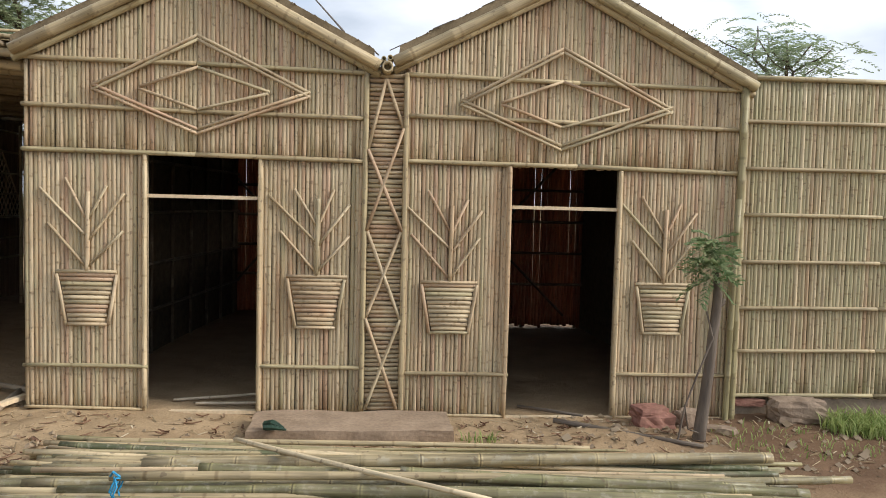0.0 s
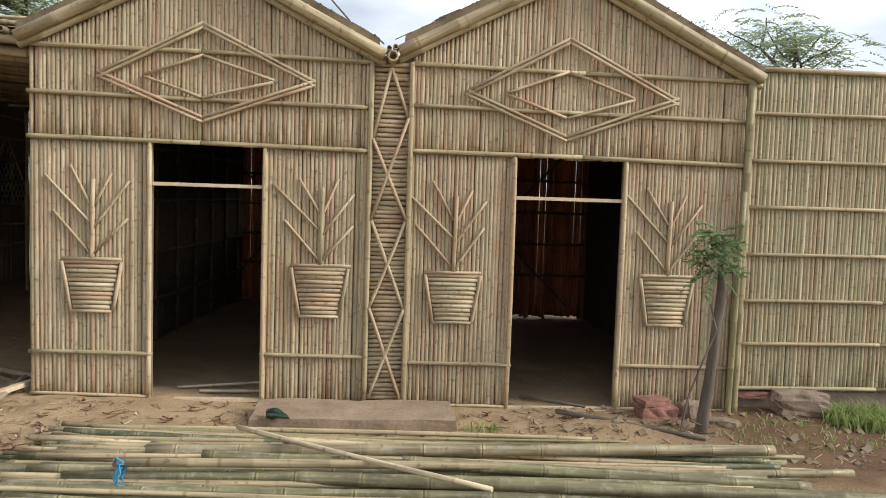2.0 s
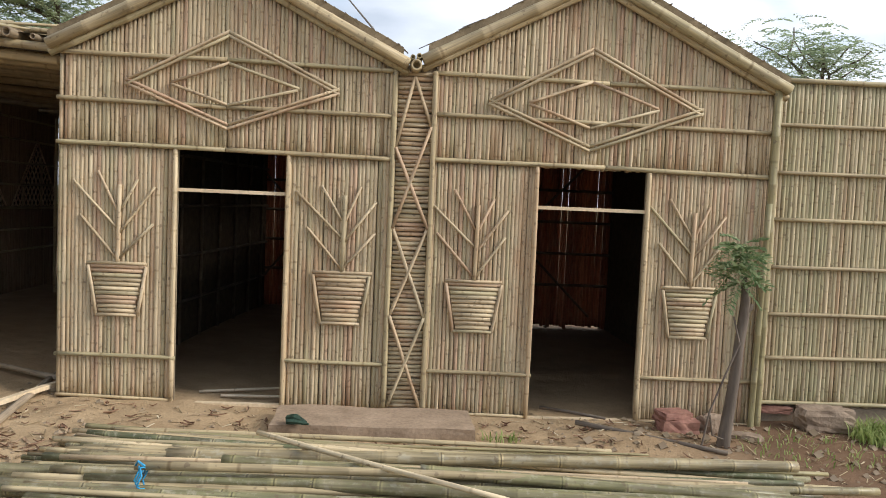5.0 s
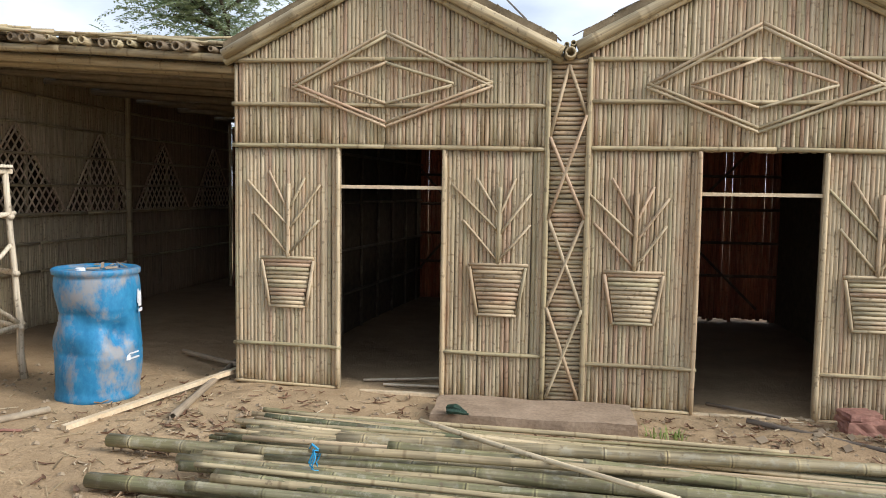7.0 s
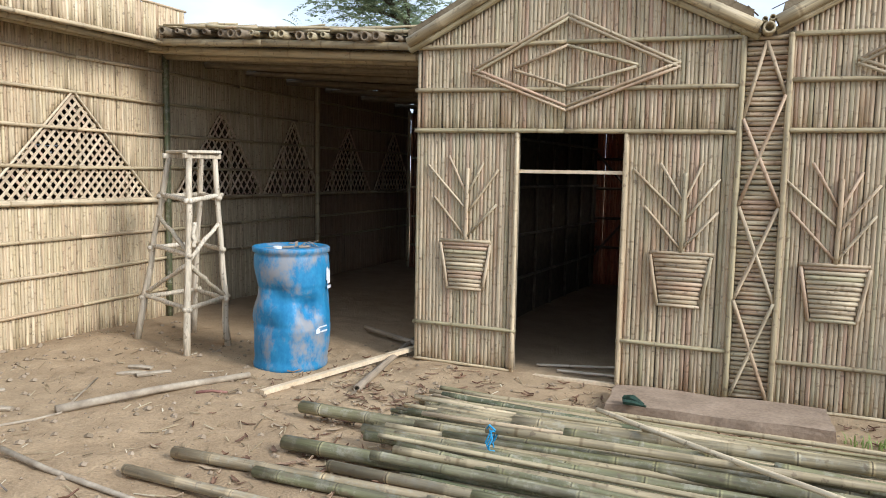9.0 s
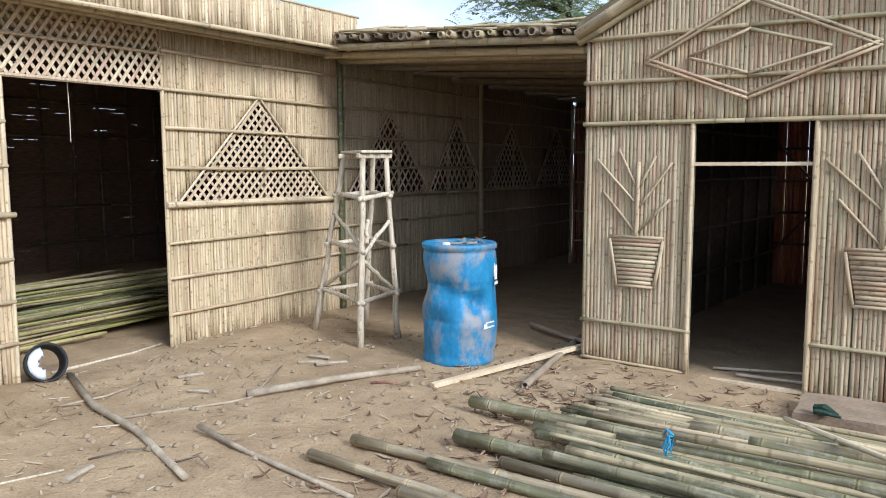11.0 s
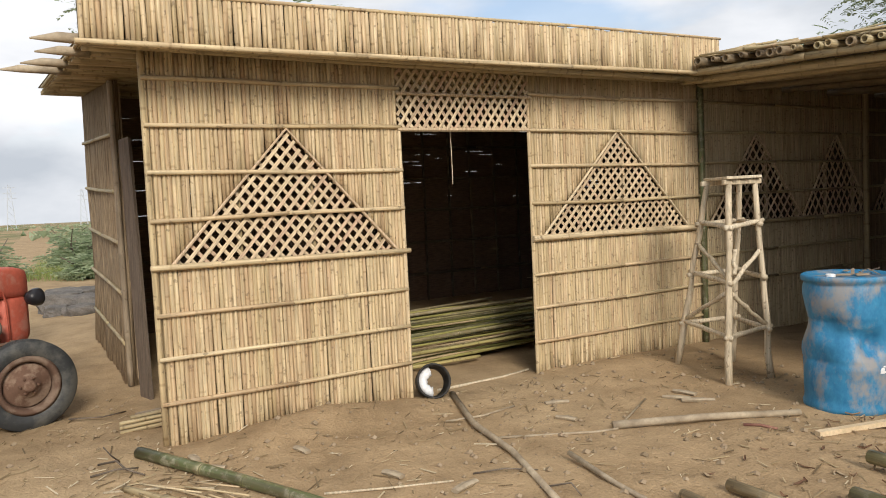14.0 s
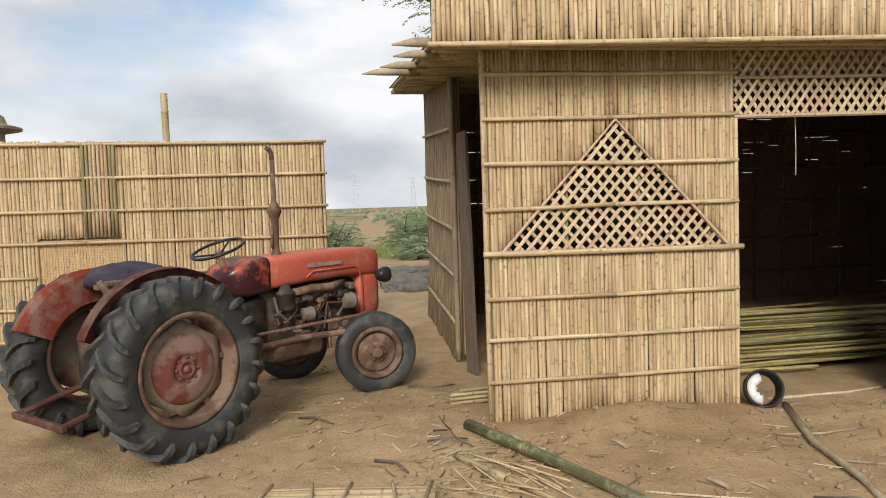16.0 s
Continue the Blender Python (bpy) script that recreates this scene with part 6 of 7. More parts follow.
def build_tractor():
    head = radians(135.6)
    t = thing("tractor", (-6.19, -1.775, 0.010), "old faded red farm tractor with rusty wheels, parked on sand", "tractor")
    t.rotation_euler = (0, 0, head)

    def wheel(s, y, R, r_rim, w, rear, name):
        out = -1 if y < 0 else 1
        m = Matrix.Translation((s, y, R - 0.02)) @ Matrix.Rotation(0 if rear else radians(-34), 4, "Z") @ Matrix.Rotation(radians(90 if y < 0 else -90), 4, "X")
        bm = bmesh.new()
        prof = [(r_rim, -w * 0.36), (r_rim + 0.035, -w * 0.46), (R * 0.80, -w * 0.52), (R * 0.93, -w * 0.47), (R * 0.965, -w * 0.25), (R * 0.975, 0),
                (R * 0.965, w * 0.25), (R * 0.93, w * 0.47), (R * 0.80, w * 0.52), (r_rim + 0.035, w * 0.46), (r_rim, w * 0.36)]
        if not rear:
            ribs = [(R * k, w * z) for z in (-0.32, -0.11, 0.11, 0.32) for k, z in ((0.96, z - 0.085), (1.0, z - 0.07), (1.0, z + 0.07), (0.96, z + 0.085))]
            prof = prof[:4] + ribs + prof[7:]
        lathe(bm, prof, 56, closed=True)
        lugs = []
        if rear:
            n = 20
            for side in (-1, 1):
                for k in range(n):
                    a = 2 * math.pi * (k + (0.5 if side > 0 else 0)) / n
                    lugs.append((side, a))
        hub = part(name, mesh_of(name, bm), M_TYRE, t, "dusty black tyre with deep lugs" if rear else "grey worn front tyre", smooth=True)
        hub.matrix_basis = m
        made = {}
        for side, a in lugs:
            if side not in made:
                lb = bmesh.new()
                rows = []
                # one bar: from the middle of the tread, swept back over the shoulder and down the side
                for rr, zz, aa, hw, nr, nz in ((0.975, -0.03, -0.21, 0.020, 1, 0), (0.985, 0.14, -0.13, 0.021, 1, 0), (0.985, 0.33, -0.045, 0.022, 0.95, 0.3), (0.965, 0.46, 0.01, 0.024, 0.8, 0.6),
                                               (0.915, 0.515, 0.045, 0.025, 0.35, 0.93), (0.85, 0.53, 0.068, 0.022, 0.1, 1), (0.79, 0.525, 0.08, 0.012, 0, 1)):
                    ring = []
                    for off, wide in ((0.024, -0.8), (0.024, 0.8), (-0.03, 1.25), (-0.03, -1.25)):
                        if rr < 0.8 and off > 0:
                            off = 0.004
                        q, h = R * rr + nr * off, zz * w + nz * off
                        b = aa + wide * hw / (R * rr)
                        ring.append(lb.verts.new((q * math.cos(b), q * math.sin(b), side * h)))
                    rows.append(ring)
                for p, q in zip(rows, rows[1:]):
                    for i in range(4):
                        lb.faces.new((p[i], p[(i + 1) % 4], q[(i + 1) % 4], q[i]))
                lb.faces.new(rows[0])
                lb.faces.new(rows[-1])
                bmesh.ops.recalc_face_normals(lb, faces=lb.faces[:])
                made[side] = mesh_of("lug", lb)
            part("lug", made[side], M_TYRE, hub).matrix_basis = Matrix.Rotation(a, 4, "Z")
        bm = bmesh.new()
        lathe(bm, [(r_rim + 0.012, w * 0.40), (r_rim + 0.022, w * 0.44), (r_rim - 0.008, w * 0.44), (r_rim - 0.022, w * 0.38), (r_rim - 0.03, w * 0.30), (r_rim - 0.04, -w * 0.1), (r_rim - 0.03, -w * 0.38), (r_rim + 0.02, -w * 0.42), (r_rim + 0.012, -w * 0.38)], 40, closed=True)
        part("rim", bm, M_RIM, hub, "rusty steel rim", smooth=True)
        bm = bmesh.new()
        if rear:
            n = 48
            for sgn, zz in ((1, 0.0),):
                prof2 = [(0.02, 0.06), (0.20, 0.06), (0.24, 0.045), (0.27, 0.04), (0.305, 0.035)]
                lathe(bm, prof2 + [(0.305, 0.015), (0.02, 0.015)], n)
            for v in bm.verts:
                r = math.hypot(v.co.x, v.co.y)
                if r > 0.28:
                    a = math.atan2(v.co.y, v.co.x)
                    k = 0.99 / math.cos((a + math.pi / 6) % (math.pi / 3) - math.pi / 6)
                    v.co.x *= k
                    v.co.y *= k
        else:
            lathe(bm, [(0.02, 0.10), (0.045, 0.10), (0.05, 0.06), (0.09, 0.055), (0.10, 0.02), (0.17, 0.03), (r_rim - 0.03, -0.02), (r_rim - 0.03, -0.04), (0.02, -0.02)], 36)
        part("disc", bm, M_DISC if rear else M_RUST, hub, "flaking rusty wheel disc", smooth=True)
        if rear:
            bm = bmesh.new()
            lathe(bm, [(0.262, 0.03), (0.252, 0.045), (0.235, 0.058), (0.20, 0.07), (0.14, 0.078), (0.106, 0.084), (0.10, 0.074), (0.072, 0.074), (0.066, 0.086), (0.048, 0.088), (0.043, 0.074), (0.026, 0.074), (0.022, 0.094), (0.002, 0.096)], 40)
            part("hub_cover", bm, M_REDD, hub, "rusty red hub cover", smooth=True)
        for k in range(8 if rear else 6):
            a = 2 * math.pi * k / (8 if rear else 6)
            bm = bmesh.new()
            rr = 0.085 if rear else 0.068
            lathe(bm, [(0.012, 0.07 if rear else 0.05), (0.012, 0.088 if rear else 0.075), (0.007, 0.092 if rear else 0.08)], 6)
            b = part("bolt", bm, M_RUST, hub)
            b.location = (rr * math.cos(a), rr * math.sin(a), 0)
        if rear:
            for k in range(6):
                a = 2 * math.pi * k / 6 + 0.1
                bm = bmesh.new()
                box(bm, (-0.035, -0.022, -0.02), (0.035, 0.022, 0.03))
                bmesh.ops.bevel(bm, geom=bm.edges[:], offset=0.008, segments=1, affect="EDGES")
                b = part("rim_lug", bm, M_RUST, hub)
                b.matrix_basis = Matrix.Rotation(a, 4, "Z") @ Matrix.Translation((0.345, 0, 0.0))
        return hub

    wheel(0, -0.717, 0.632, 0.385, 0.31, True, "rear_wheel")
    wheel(0, 0.50, 0.632, 0.385, 0.31, True, "rear_wheel")
    wheel(2.11, -0.66, 0.372, 0.225, 0.17, False, "front_wheel")
    wheel(2.08, 0.48, 0.372, 0.225, 0.17, False, "front_wheel")

    # bonnet: lofted rounded sections
    def loft(name, secs, mat, label="", n=20):
        bm = bmesh.new()
        rings = []
        for s, hw, z0, z1, rad in secs:
            ring = []
            for k in range(n):
                a = 2 * math.pi * (k + 0.5) / n
                ca, sa = math.cos(a), math.sin(a)
                e = 0.35
                y = hw * math.copysign(abs(ca) ** e, ca)
                z = (z0 + z1) / 2 + (z1 - z0) / 2 * math.copysign(abs(sa) ** e, sa)
                ring.append(bm.verts.new((s, y, z)))
            rings.append(ring)
        for a, b in zip(rings, rings[1:]):
            for k in range(n):
                bm.faces.new((a[k], b[k], b[(k + 1) % n], a[(k + 1) % n]))
        bm.faces.new(rings[0])
        bm.faces.new(rings[-1][::-1])
        return part(name, bm, mat, t, label, smooth=True)

    # bonnet, nose and cowl
    loft("bonnet", [(1.22, 0.235, 1.03, 1.27, 0), (1.25, 0.25, 1.00, 1.29, 0), (1.7, 0.25, 1.02, 1.30, 0), (2.2, 0.247, 1.03, 1.305, 0), (2.56, 0.242, 1.01, 1.30, 0), (2.66, 0.232, 1.0, 1.275, 0), (2.70, 0.20, 1.02, 1.22, 0)], M_REDP, "faded red bonnet")
    loft("grille", [(2.40, 0.225, 0.64, 1.03, 0), (2.44, 0.24, 0.60, 1.05, 0), (2.62, 0.24, 0.60, 1.05, 0), (2.68, 0.21, 0.62, 1.04, 0)], M_REDP, "faded red nose panel")
    bm = bmesh.new()
    tube(bm, [(1.66, -0.253, 1.075), (1.74, -0.256, 1.125), (2.30, -0.254, 1.130), (2.36, -0.25, 1.09), (2.40, -0.244, 0.98), (2.42, -0.242, 0.64)], 0.009, 6)
    part("bonnet_crease", bm, M_REDP, t, "pressed ridge along the bonnet side", smooth=True)
    bm = bmesh.new()
    box(bm, (1.68, -0.262, 1.165), (2.12, -0.250, 1.200))
    part("badge", bm, M_BADGE, t, "grey badge strip")
    loft("dashboard", [(0.86, 0.10, 1.02, 1.16, 0), (0.92, 0.20, 0.97, 1.23, 0), (1.08, 0.245, 0.96, 1.29, 0), (1.20, 0.255, 0.97, 1.305, 0), (1.24, 0.255, 0.97, 1.30, 0)], M_COWL, "dented cowl of dark lacquer worn to red")
    loft("engine_block", [(1.20, 0.16, 0.48, 1.0, 0), (1.3, 0.17, 0.44, 1.0, 0), (2.28, 0.17, 0.45, 1.0, 0), (2.40, 0.15, 0.50, 1.0, 0)], M_IRON, "oily engine block")
    loft("gearbox", [(-0.25, 0.20, 0.46, 0.86, 0), (0.0, 0.25, 0.42, 0.90, 0), (0.35, 0.22, 0.42, 0.86, 0), (0.8, 0.18, 0.45, 0.86, 0), (1.22, 0.20, 0.46, 0.96, 0)], M_IRON, "oily gearbox housing")
    loft("oil_sump", [(1.34, 0.13, 0.34, 0.50, 0), (1.40, 0.15, 0.32, 0.50, 0), (1.90, 0.15, 0.33, 0.50, 0), (1.96, 0.13, 0.36, 0.50, 0)], M_RUST, "rusty oil sump")
    # engine fittings
    fit_parts = (("filter_bowl", 1.40, -0.25, 0.80, 0.075, 0.24), ("oil_filter", 1.80, -0.22, 0.58, 0.05, 0.17), ("pump", 1.60, -0.24, 0.74, 0.06, 0.16), ("generator", 2.12, -0.25, 0.80, 0.075, 0.17))
    for nm, s, y, z, r, h in fit_parts:
        bm = bmesh.new()
        lathe(bm, [(r * 0.5, 0), (r, h * 0.1), (r, h * 0.6), (r * 1.1, h * 0.62), (r * 1.1, h * 0.72), (r * 0.8, h * 0.75), (r * 0.5, h)], 16)
        b = part(nm, bm, M_ALLOY if nm in ("generator", "pump") else M_IRON, t, smooth=True)
        b.matrix_basis = Matrix.Translation((s, y, z)) @ (Matrix.Rotation(radians(90), 4, "Y") if nm in ("generator", "pump") else Matrix())
    bm = bmesh.new()
    for k in range(4):
        lathe(bm, [(0.03, 0), (0.034, 0.02), (0.034, 0.07), (0.02, 0.085)], 10, Matrix.Translation((1.52 + 0.19 * k, -0.19, 0.86)) @ Matrix.Rotation(radians(70), 4, "X"))
    part("manifold_port", bm, M_IRON, t, "rusty row of ports on the block", smooth=True)
    bm = bmesh.new()
    tube(bm, [(1.48, -0.23, 0.95), (1.7, -0.26, 0.97), (1.95, -0.25, 0.96), (2.15, -0.23, 0.99)], [0.035, 0.04, 0.04, 0.03], 8)
    part("manifold", bm, M_RUST, t, "rusty exhaust manifold", smooth=True)
    r2 = random.Random(8)
    for k in range(14):
        s0 = r2.uniform(1.25, 2.1)
        bm = bmesh.new()
        z0 = r2.uniform(0.5, 0.7)
        pts = [(s0 + r2.uniform(-0.06, 0.12) * i, -0.20 - r2.uniform(0.01, 0.05), z0 + r2.uniform(0.0, 0.11) * i) for i in range(4)]
        tube(bm, pts, r2.choice((0.006, 0.010, 0.014)), 6)
        part("pipe", bm, (M_RUST, M_IRON, M_ALLOY)[k % 3], t)
    for k in range(16):
        s0, z0 = r2.uniform(1.25, 2.25), r2.uniform(0.50, 0.94)
        bm = bmesh.new()
        box(bm, (s0, -0.215 - r2.uniform(0, 0.035), z0), (s0 + r2.uniform(0.05, 0.14), -0.15, z0 + r2.uniform(0.03, 0.09)))
        bmesh.ops.bevel(bm, geom=bm.edges[:], offset=0.01, segments=1, affect="EDGES")
        part("fitting", bm, (M_RUST, M_IRON, M_RUST, M_ALLOY)[k % 4], t)
    bm = bmesh.new()
    tube(bm, [(0.85, -0.36, 0.55), (1.45, -0.46, 0.58), (2.08, -0.56, 0.56)], 0.027, 8)
    part("radius_rod", bm, M_RUST, t, "thick rusty radius rod")
    bm = bmesh.new()
    tube(bm, [(1.05, -0.27, 0.64), (1.5, -0.36, 0.66), (2.08, -0.55, 0.70)], 0.017, 8)
    part("drag_link", bm, M_RUST, t)
    bm = bmesh.new()
    tube(bm, [(2.11, -0.62, 0.38), (2.11, -0.35, 0.50), (2.11, 0.0, 0.54), (2.11, 0.3, 0.50), (2.11, 0.48, 0.38)], [0.035, 0.04, 0.05, 0.04, 0.035], 10)
    part("front_axle", bm, M_REDD, t, "rusty front axle beam")
    bm = bmesh.new()
    tube(bm, [(2.11, -0.56, 0.36), (2.11, -0.55, 0.62), (2.11, -0.55, 0.72)], [0.035, 0.03, 0.022], 8)
    part("king_pin", bm, M_RUST, t)
    bm = bmesh.new()
    tube(bm, [(0, -0.66, 0.635), (0, -0.3, 0.635), (0, 0.3, 0.635), (0, 0.66, 0.635)], [0.075, 0.11, 0.11, 0.075], 14)
    part("rear_axle", bm, M_IRON, t, "rear axle housing")
    # exhaust
    bm = bmesh.new()
    lathe(bm, [(0.05, 1.24), (0.052, 1.28), (0.034, 1.34), (0.037, 1.62), (0.045, 1.64), (0.068, 1.68), (0.066, 1.70), (0.035, 1.76), (0.024, 1.78), (0.022, 2.16)], 14)
    ex = part("exhaust_pipe", bm, M_RIM, t, "rusty upright exhaust pipe", smooth=True)
    ex.location = (1.48, -0.06, 0)
    bm = bmesh.new()
    tube(bm, [(0, 0, 2.15), (-0.005, 0, 2.20), (-0.03, 0, 2.245), (-0.06, 0, 2.255)], 0.022, 12)
    part("bent_tip", bm, M_RIM, ex, smooth=True)
    bm = bmesh.new()
    tube(bm, [(-0.045, -0.01, 1.36), (-0.045, -0.01, 1.56)], 0.014, 8)
    part("clamp_rod", bm, M_RUST, ex, smooth=True)
    # headlamps
    for y in (-0.29, 0.29):
        bm = bmesh.new()
        lathe(bm, [(0.02, -0.09), (0.055, -0.07), (0.078, -0.01), (0.083, 0.03), (0.075, 0.038), (0.001, 0.042)], 20)
        lp = part("headlamp", bm, M_BLACK, t, "black round headlamp", smooth=True)
        lp.matrix_basis = Matrix.Translation((2.68, y, 1.01)) @ Matrix.Rotation(radians(90), 4, "Y")
    # steering wheel
    sw = Matrix.Translation((0.90, 0, 1.385)) @ Matrix.Rotation(radians(-20), 4, "Y")
    bm = bmesh.new()
    tube(bm, [(0.225 * math.cos(a), 0.225 * math.sin(a), 0) for a in [i * math.pi / 16 for i in range(33)]], 0.013, 8, False)
    st = part("steering_wheel", bm, M_BLACK, t, "thin black steering wheel", smooth=True)
    st.matrix_basis = sw
    for k in range(3):
        a = 2 * math.pi * k / 3 + 0.4
        bm = bmesh.new()
        tube(bm, [(0, 0, -0.05), (0.22 * math.cos(a), 0.22 * math.sin(a), 0)], 0.009, 6)
        part("spoke", bm, M_BLACK, st)
    bm = bmesh.new()
    tube(bm, [(0.89, 0, 1.36), (1.0, 0, 1.10)], [0.022, 0.035], 10)
    part("steering_column", bm, M_RUST, t)
    # mudguards
    for y, s, rf in ((-0.56, -1, 0.95), (0.325, 1, 0.915)):
        bm = bmesh.new()
        angs = [radians(a) for a in range(30, 158, 6)]
        rows = []
        for a in angs:
            row = []
            for r, yy in ((0.735, y + s * 0.09), (0.745, y + s * 0.0), (0.70, y - s * 0.02), (0.46, y - s * 0.025)):
                row.append(bm.verts.new((rf * r * math.cos(a), yy, 0.615 + rf * r * math.sin(a))))
            rows.append(row)
        for a, b in zip(rows, rows[1:]):
            for k in range(3):
                q = (a[k], b[k], b[k + 1], a[k + 1])
                bm.faces.new(q)
        bmesh.ops.solidify(bm, geom=bm.faces[:], thickness=0.006)
        part("mudguard", bm, M_WORN if s > 0 else M_REDD, t, "faded red mudguard", smooth=False)
    # seat, covered, with plank and tools
    bm = bmesh.new()
    lathe(bm, [(0.30, 0.0), (0.29, 0.06), (0.22, 0.13), (0.10, 0.165), (0.002, 0.17)], 20, Matrix.Translation((0.12, 0.08, 1.17)) @ Matrix.Diagonal((1.05, 1.2, 1, 1)))
    for v in bm.verts:
        v.co += Vector((0, 0, 0.02 * noise.noise(v.co * 6)))
    part("seat_cover", bm, M_SEAT, t, "dark cloth draped over the seat", smooth=True)
    bm = bmesh.new()
    tube(bm, [(0.1, 0, 0.86), (0.12, 0.05, 1.14)], [0.06, 0.05], 10)
    part("seat_post", bm, M_IRON, t)
    for k, (y, z) in enumerate(((-0.30, 1.20), (-0.19, 1.17))):
        bm = bmesh.new()
        box(bm, (-0.30, y - 0.05, z), (0.30, y + 0.03, z + 0.035))
        bmesh.ops.bevel(bm, geom=bm.edges[:], offset=0.006, segments=1, affect="EDGES")
        part("toolbox_plank", bm, M_BOARD, t, "grey plank beside the seat")
    for k, (s, y, z, h) in enumerate(((0.30, -0.42, 1.08, 0.2), (0.22, -0.40, 1.05, 0.16), (-0.32, -0.34, 1.08, 0.16))):
        bm = bmesh.new()
        tube(bm, [(s, y, z), (s + 0.03, y, z + h * 0.5), (s - 0.02, y + 0.02, z + h)], [0.02, 0.03, 0.022], 8)
        part("lever", bm, M_RUST, t)
    # linkage and drawbar behind
    for y in (-0.32, 0.32):
        bm = bmesh.new()
        tube(bm, [(-0.05, y * 0.7, 0.45), (-0.35, y, 0.36), (-0.64, y, 0.29)], 0.025, 8)
        part("lift_arm", bm, M_DKRED, t, "rusty lift arm")
    bm = bmesh.new()
    box(bm, (-0.68, -0.36, 0.26), (-0.63, 0.36, 0.31))
    bmesh.ops.bevel(bm, geom=bm.edges[:], offset=0.01, segments=1, affect="EDGES")
    part("drawbar", bm, M_DKRED, t, "rusty drawbar")
    # footplate
    bm = bmesh.new()
    box(bm, (0.62, -0.50, 0.46), (0.92, -0.24, 0.49))
    part("footplate", bm, M_RUST, t, "rusty footplate")


build_tractor()


# ---- trees, scrub and the far plain ----
def acacia(base, height, seed, label, leaves=900, leaf=0.13, spread=0.35):
    r2 = random.Random(seed)
    t = thing("acacia_tree", base, label, "tree", "thorn trees round the yard")
    bm = bmesh.new()
    tips = []

    def limb(p, d, l, r, depth):
        pts = [p]
        for k in range(4):
            d = (d + Vector((r2.uniform(-0.3, 0.3), r2.uniform(-0.3, 0.3), r2.uniform(-0.1, 0.22)))).normalized()
            pts.append(pts[-1] + d * l / 4)
        tube(bm, pts, [r * (1 - 0.12 * i) for i in range(5)], 6 if depth < 2 else 4)
        if depth >= 3:
            tips.extend((pts[2], pts[3], pts[4]))
            return
        for k in range(4 if depth else 5):
            a = r2.uniform(0, 6.28)
            nd = (d * 0.6 + Vector((math.cos(a), math.sin(a), r2.uniform(-0.15, 0.5)))).normalized()
            limb(pts[r2.randrange(2, 5)], nd, l * r2.uniform(0.5, 0.75), r * 0.5, depth + 1)

    limb(Vector((0, 0, -0.1)), Vector((0.1, 0, 1)), height * 0.42, height * 0.03, 0)
    part("trunk", bm, M_BARK, t, smooth=True)
    bm = bmesh.new()
    tips = [p for p in tips if p.z > height * 0.35]
    for k in range(leaves):
        p = r2.choice(tips) + Vector((r2.gauss(0, spread), r2.gauss(0, spread), r2.gauss(0, spread * 0.5)))
        a = r2.uniform(0, 6.28)
        sprig(bm, p, Vector((math.cos(a), math.sin(a), r2.uniform(-0.3, 0.4))), r2.uniform(0.25, 0.55), r2, leaf, 6)
    crown = part("crown", bm, M_LEAF, t, "airy crown of small feathery leaves")
    return t


acacia((9.9, 17.0, -0.2), 7.0, 3, "airy green thorn tree behind the bamboo fence", 2300, 0.11)
acacia((11.6, 18.6, -0.2), 7.4, 17, "spreading green thorn tree behind the bamboo fence", 1900, 0.11)
acacia((14.6, 18.5, -0.2), 5.7, 8, "dark green thorn tree behind the bamboo fence", 2200)
acacia((-9.2, 20.5, -0.1), 9.4, 5, "feathery green thorn tree behind the passage roof", 6000, 0.14, 0.7)
acacia((-13.8, 21.5, -0.1), 8.3, 12, "tall thorn tree behind the passage roof", 3200, 0.14, 0.6)
acacia((-17.5, 4.6, 0.0), 9.3, 6, "feathery green thorn tree behind the hall", 1900)


def bush(x, y, r, h, seed, n):
    r2 = random.Random(seed)
    t = thing("thorn_bush", (x, y, gz(x, y)), "low green thorn bush on the sandy plain", "bush", "thorn bushes on the plain")
    bm = bmesh.new()
    for k in range(5):
        a = r2.uniform(0, 6.28)
        tube(bm, [(0, 0, 0), (0.4 * r * math.cos(a), 0.4 * r * math.sin(a), h * 0.5), (0.75 * r * math.cos(a + 0.3), 0.75 * r * math.sin(a + 0.3), h * 0.85)], [0.05, 0.03, 0.012], 5)
        part("stem", bm, M_BARK, t)
        bm = bmesh.new()
    for k in range(n):
        a, q = r2.uniform(0, 6.28), math.sqrt(r2.random())
        rr = r * q * (0.75 + 0.4 * noise.noise(Vector((math.cos(a) * 1.5 + seed, math.sin(a) * 1.5, 0))))
        z = h * (0.1 + 0.9 * r2.random() * math.sqrt(max(0.05, 1 - q * q)) * (0.8 + 0.5 * noise.noise(Vector((a, seed, q * 3)))))
        b = r2.uniform(0, 6.28)
        sprig(bm, Vector((rr * math.cos(a), rr * math.sin(a), z)), Vector((math.cos(b), math.sin(b), r2.uniform(-0.2, 0.6))), r2.uniform(0.3, 0.6), r2, 0.16, 5)
    part("foliage", bm, M_LEAF, t)


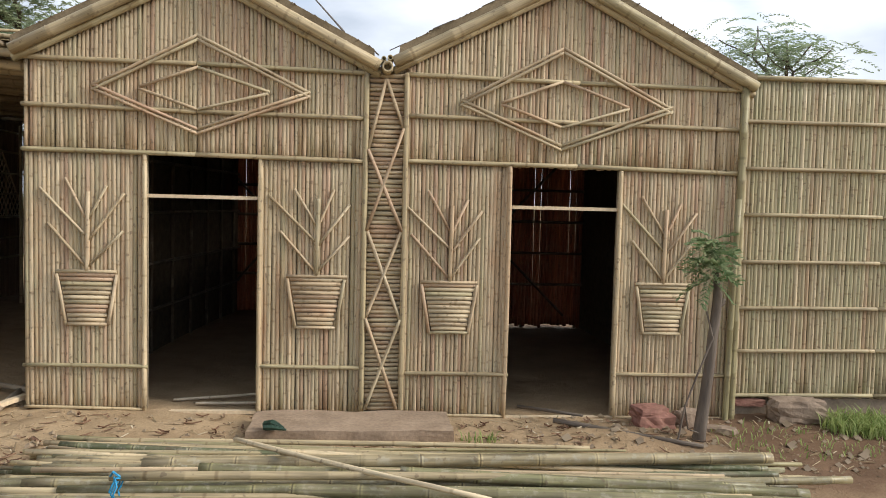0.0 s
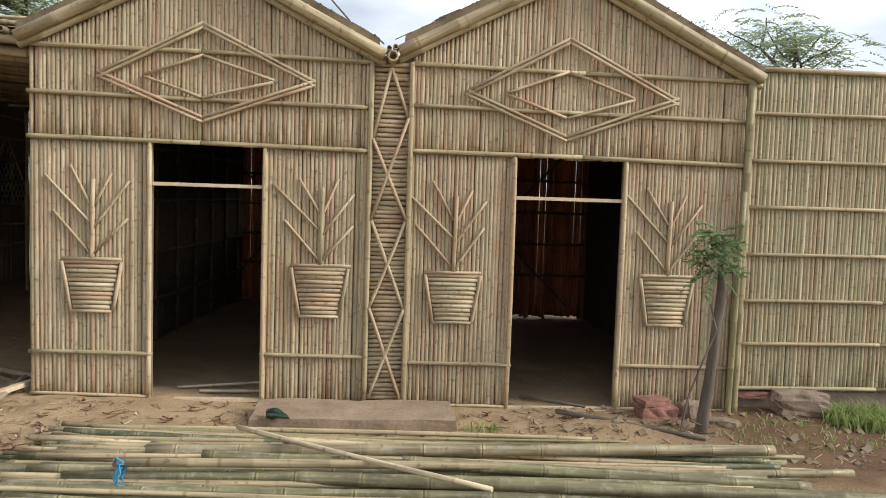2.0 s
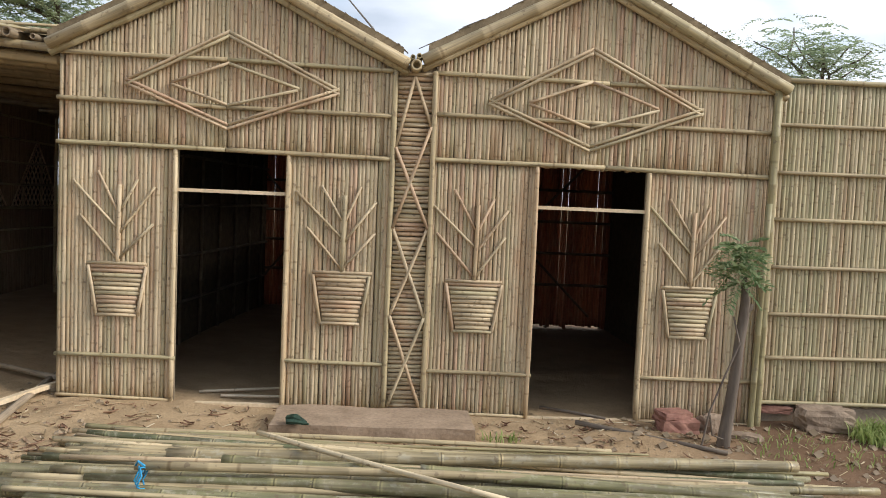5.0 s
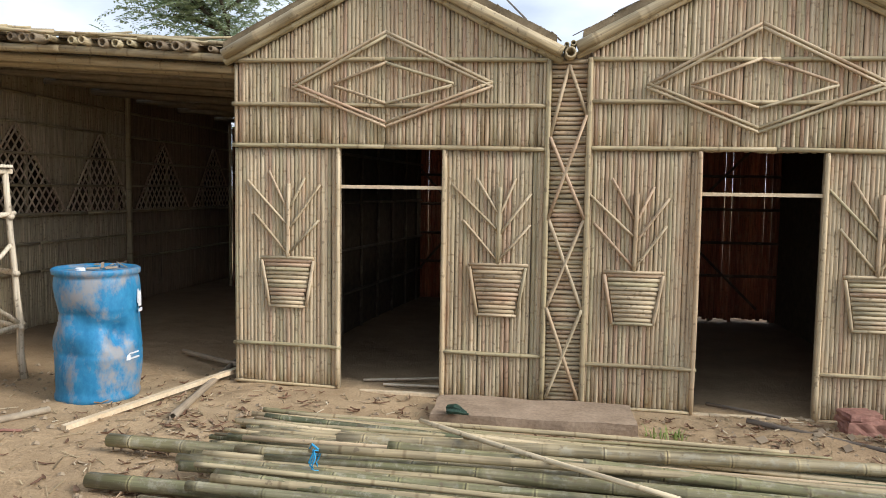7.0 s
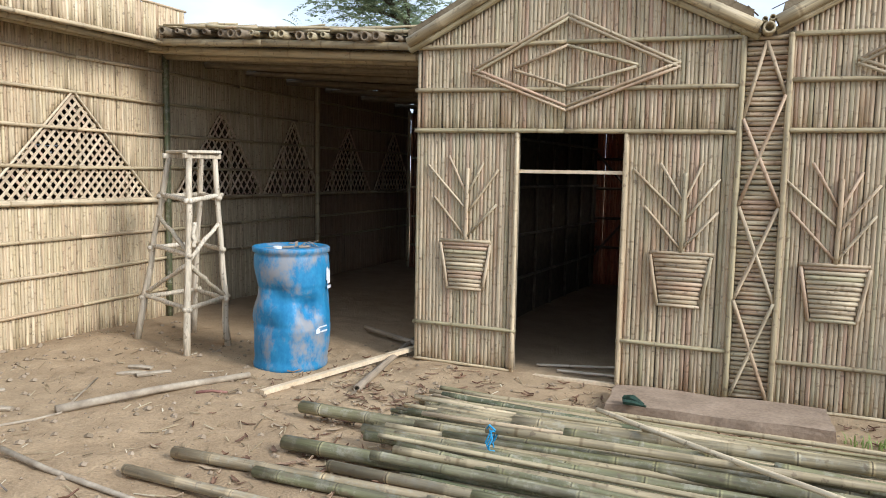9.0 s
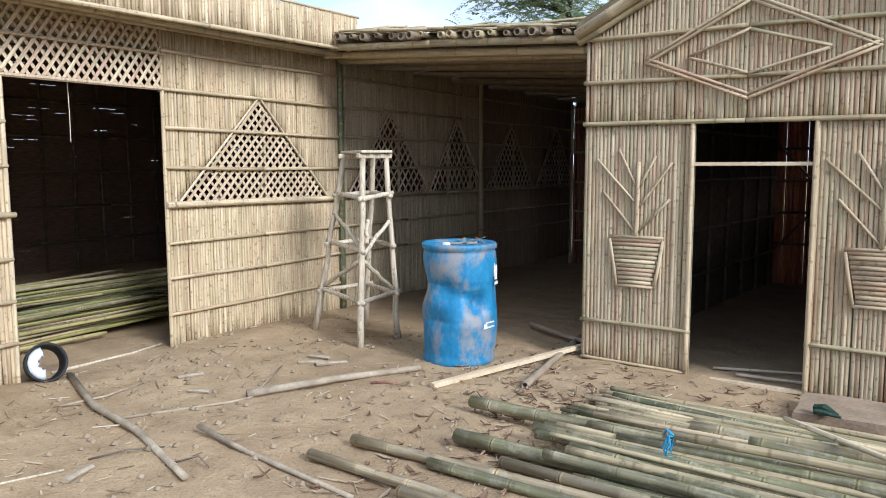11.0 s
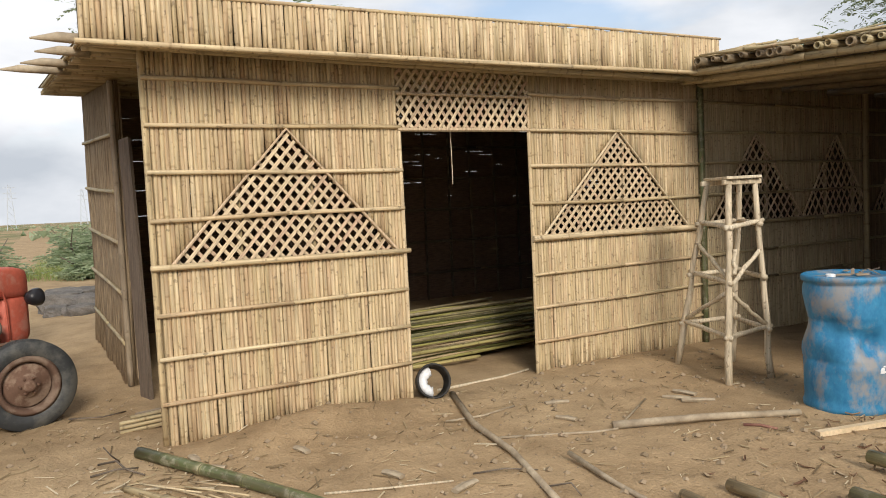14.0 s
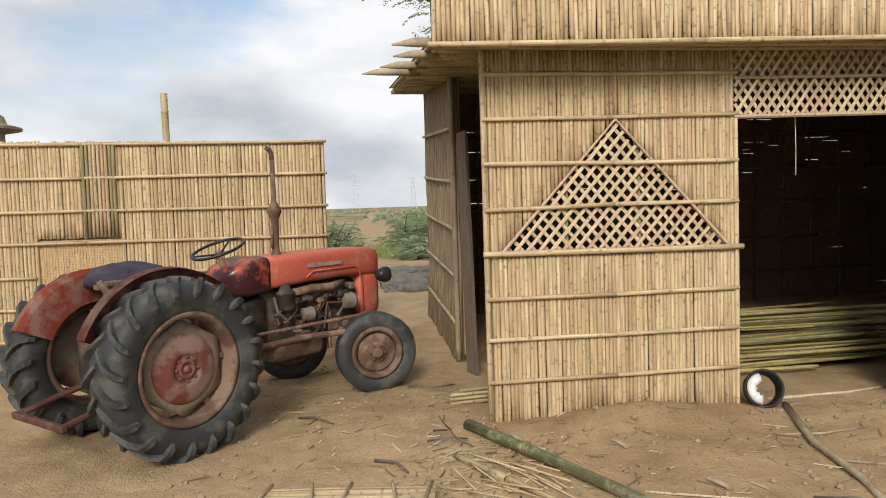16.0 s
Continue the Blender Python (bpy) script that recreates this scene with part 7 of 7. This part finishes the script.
r2 = random.Random(31)
for k, (x, y, r, h) in enumerate(((-26, -0.35, 1.2, 1.5), (-29, 2.6, 1.5, 1.7), (-29, 4.0, 1.9, 1.1), (-24.5, 2.5, 1.1, 0.8), (-33, 6.0, 3.0, 1.4), (-38, 4.6, 2.0, 1.0), (-44, -4.6, 2.6, 1.4), (-52, 6.6, 3, 1.3), (-60, -5.5, 3, 1.2), (-30, 7.0, 2.4, 1.5), (-70, 8.0, 4, 1.3), (-85, -7.5, 4, 1.3), (-95, 9.5, 5, 1.5), (-46, 9.8, 3.6, 1.5), (-22.5, 4.6, 1.0, 0.8))):
    bush(x, y, r, h, 40 + k, 420 if x > -50 else 260)
bm = bmesh.new()
for k in range(900):
    d = r2.uniform(70, 420)
    a = radians(r2.uniform(60, 130))
    if abs(math.degrees(a) - 89) < 1.3 and d < 200:
        continue
    x, y, s = -d * math.sin(a), d * math.cos(a), r2.uniform(0.5, 1.6)
    for j in range(7):
        c = Vector((x + r2.gauss(0, s), y + r2.gauss(0, s), gz(x, y) + abs(r2.gauss(0, 0.5)) * s * 0.7))
        v = [bm.verts.new(c + Vector((r2.uniform(-1, 1), r2.uniform(-1, 1), r2.uniform(-0.4, 0.8))) * 0.55 * s) for _ in range(4)]
        bm.faces.new(v)
tagged(part("far_scrub", bm, M_LEAF), "distant green scrub dotted over the plain", "scrub", kind="stuff")


def pylon(x, y, h):
    t = thing("power_pylon", (x, y, 0), "distant grey steel lattice power pylon", "pylon", "distant pylons")
    bm = bmesh.new()
    w = h * 0.09
    for sx in (-1, 1):
        for sy in (-1, 1):
            tube(bm, [(sx * w, sy * w, 0), (sx * w * 0.25, sy * w * 0.25, h)], 0.09, 4)
    for k in range(7):
        z0, z1 = h * k / 7, h * (k + 1) / 7
        a, b = w * (1 - 0.75 * k / 7), w * (1 - 0.75 * (k + 1) / 7)
        for s in (-1, 1):
            tube(bm, [(a, s * a, z0), (-b, s * b, z1)], 0.05, 4)
            tube(bm, [(s * a, a, z0), (s * b, -b, z1)], 0.05, 4)
    part("mast", bm, M_PYLON, t)
    for k, z in enumerate((0.70, 0.82, 0.94)):
        bm = bmesh.new()
        tube(bm, [(0, -h * 0.13, h * z), (0, h * 0.13, h * z)], 0.09, 4)
        part("crossarm", bm, M_PYLON, t)


M_PYLON = plain("pale_steel", [(0.3, (0.42, 0.45, 0.48)), (0.7, (0.52, 0.55, 0.58))], 1, 0.6, 0.0)
pylon(-260, 5.5, 13.5)
pylon(-340, 33, 15)


def build_tank():
    t = thing("roof_cowl", (-13.0, -5.6, 0), "small grey domed cowl on a block behind the fence", "cowl")
    bm = bmesh.new()
    lathe(bm, [(0.30, 0.0), (0.30, 3.05), (0.55, 3.10), (0.55, 3.14), (0.34, 3.20), (0.30, 3.32), (0.15, 3.42), (0.01, 3.44)], 20)
    part("dome", bm, M_CEMENT, t, smooth=False)


build_tank()
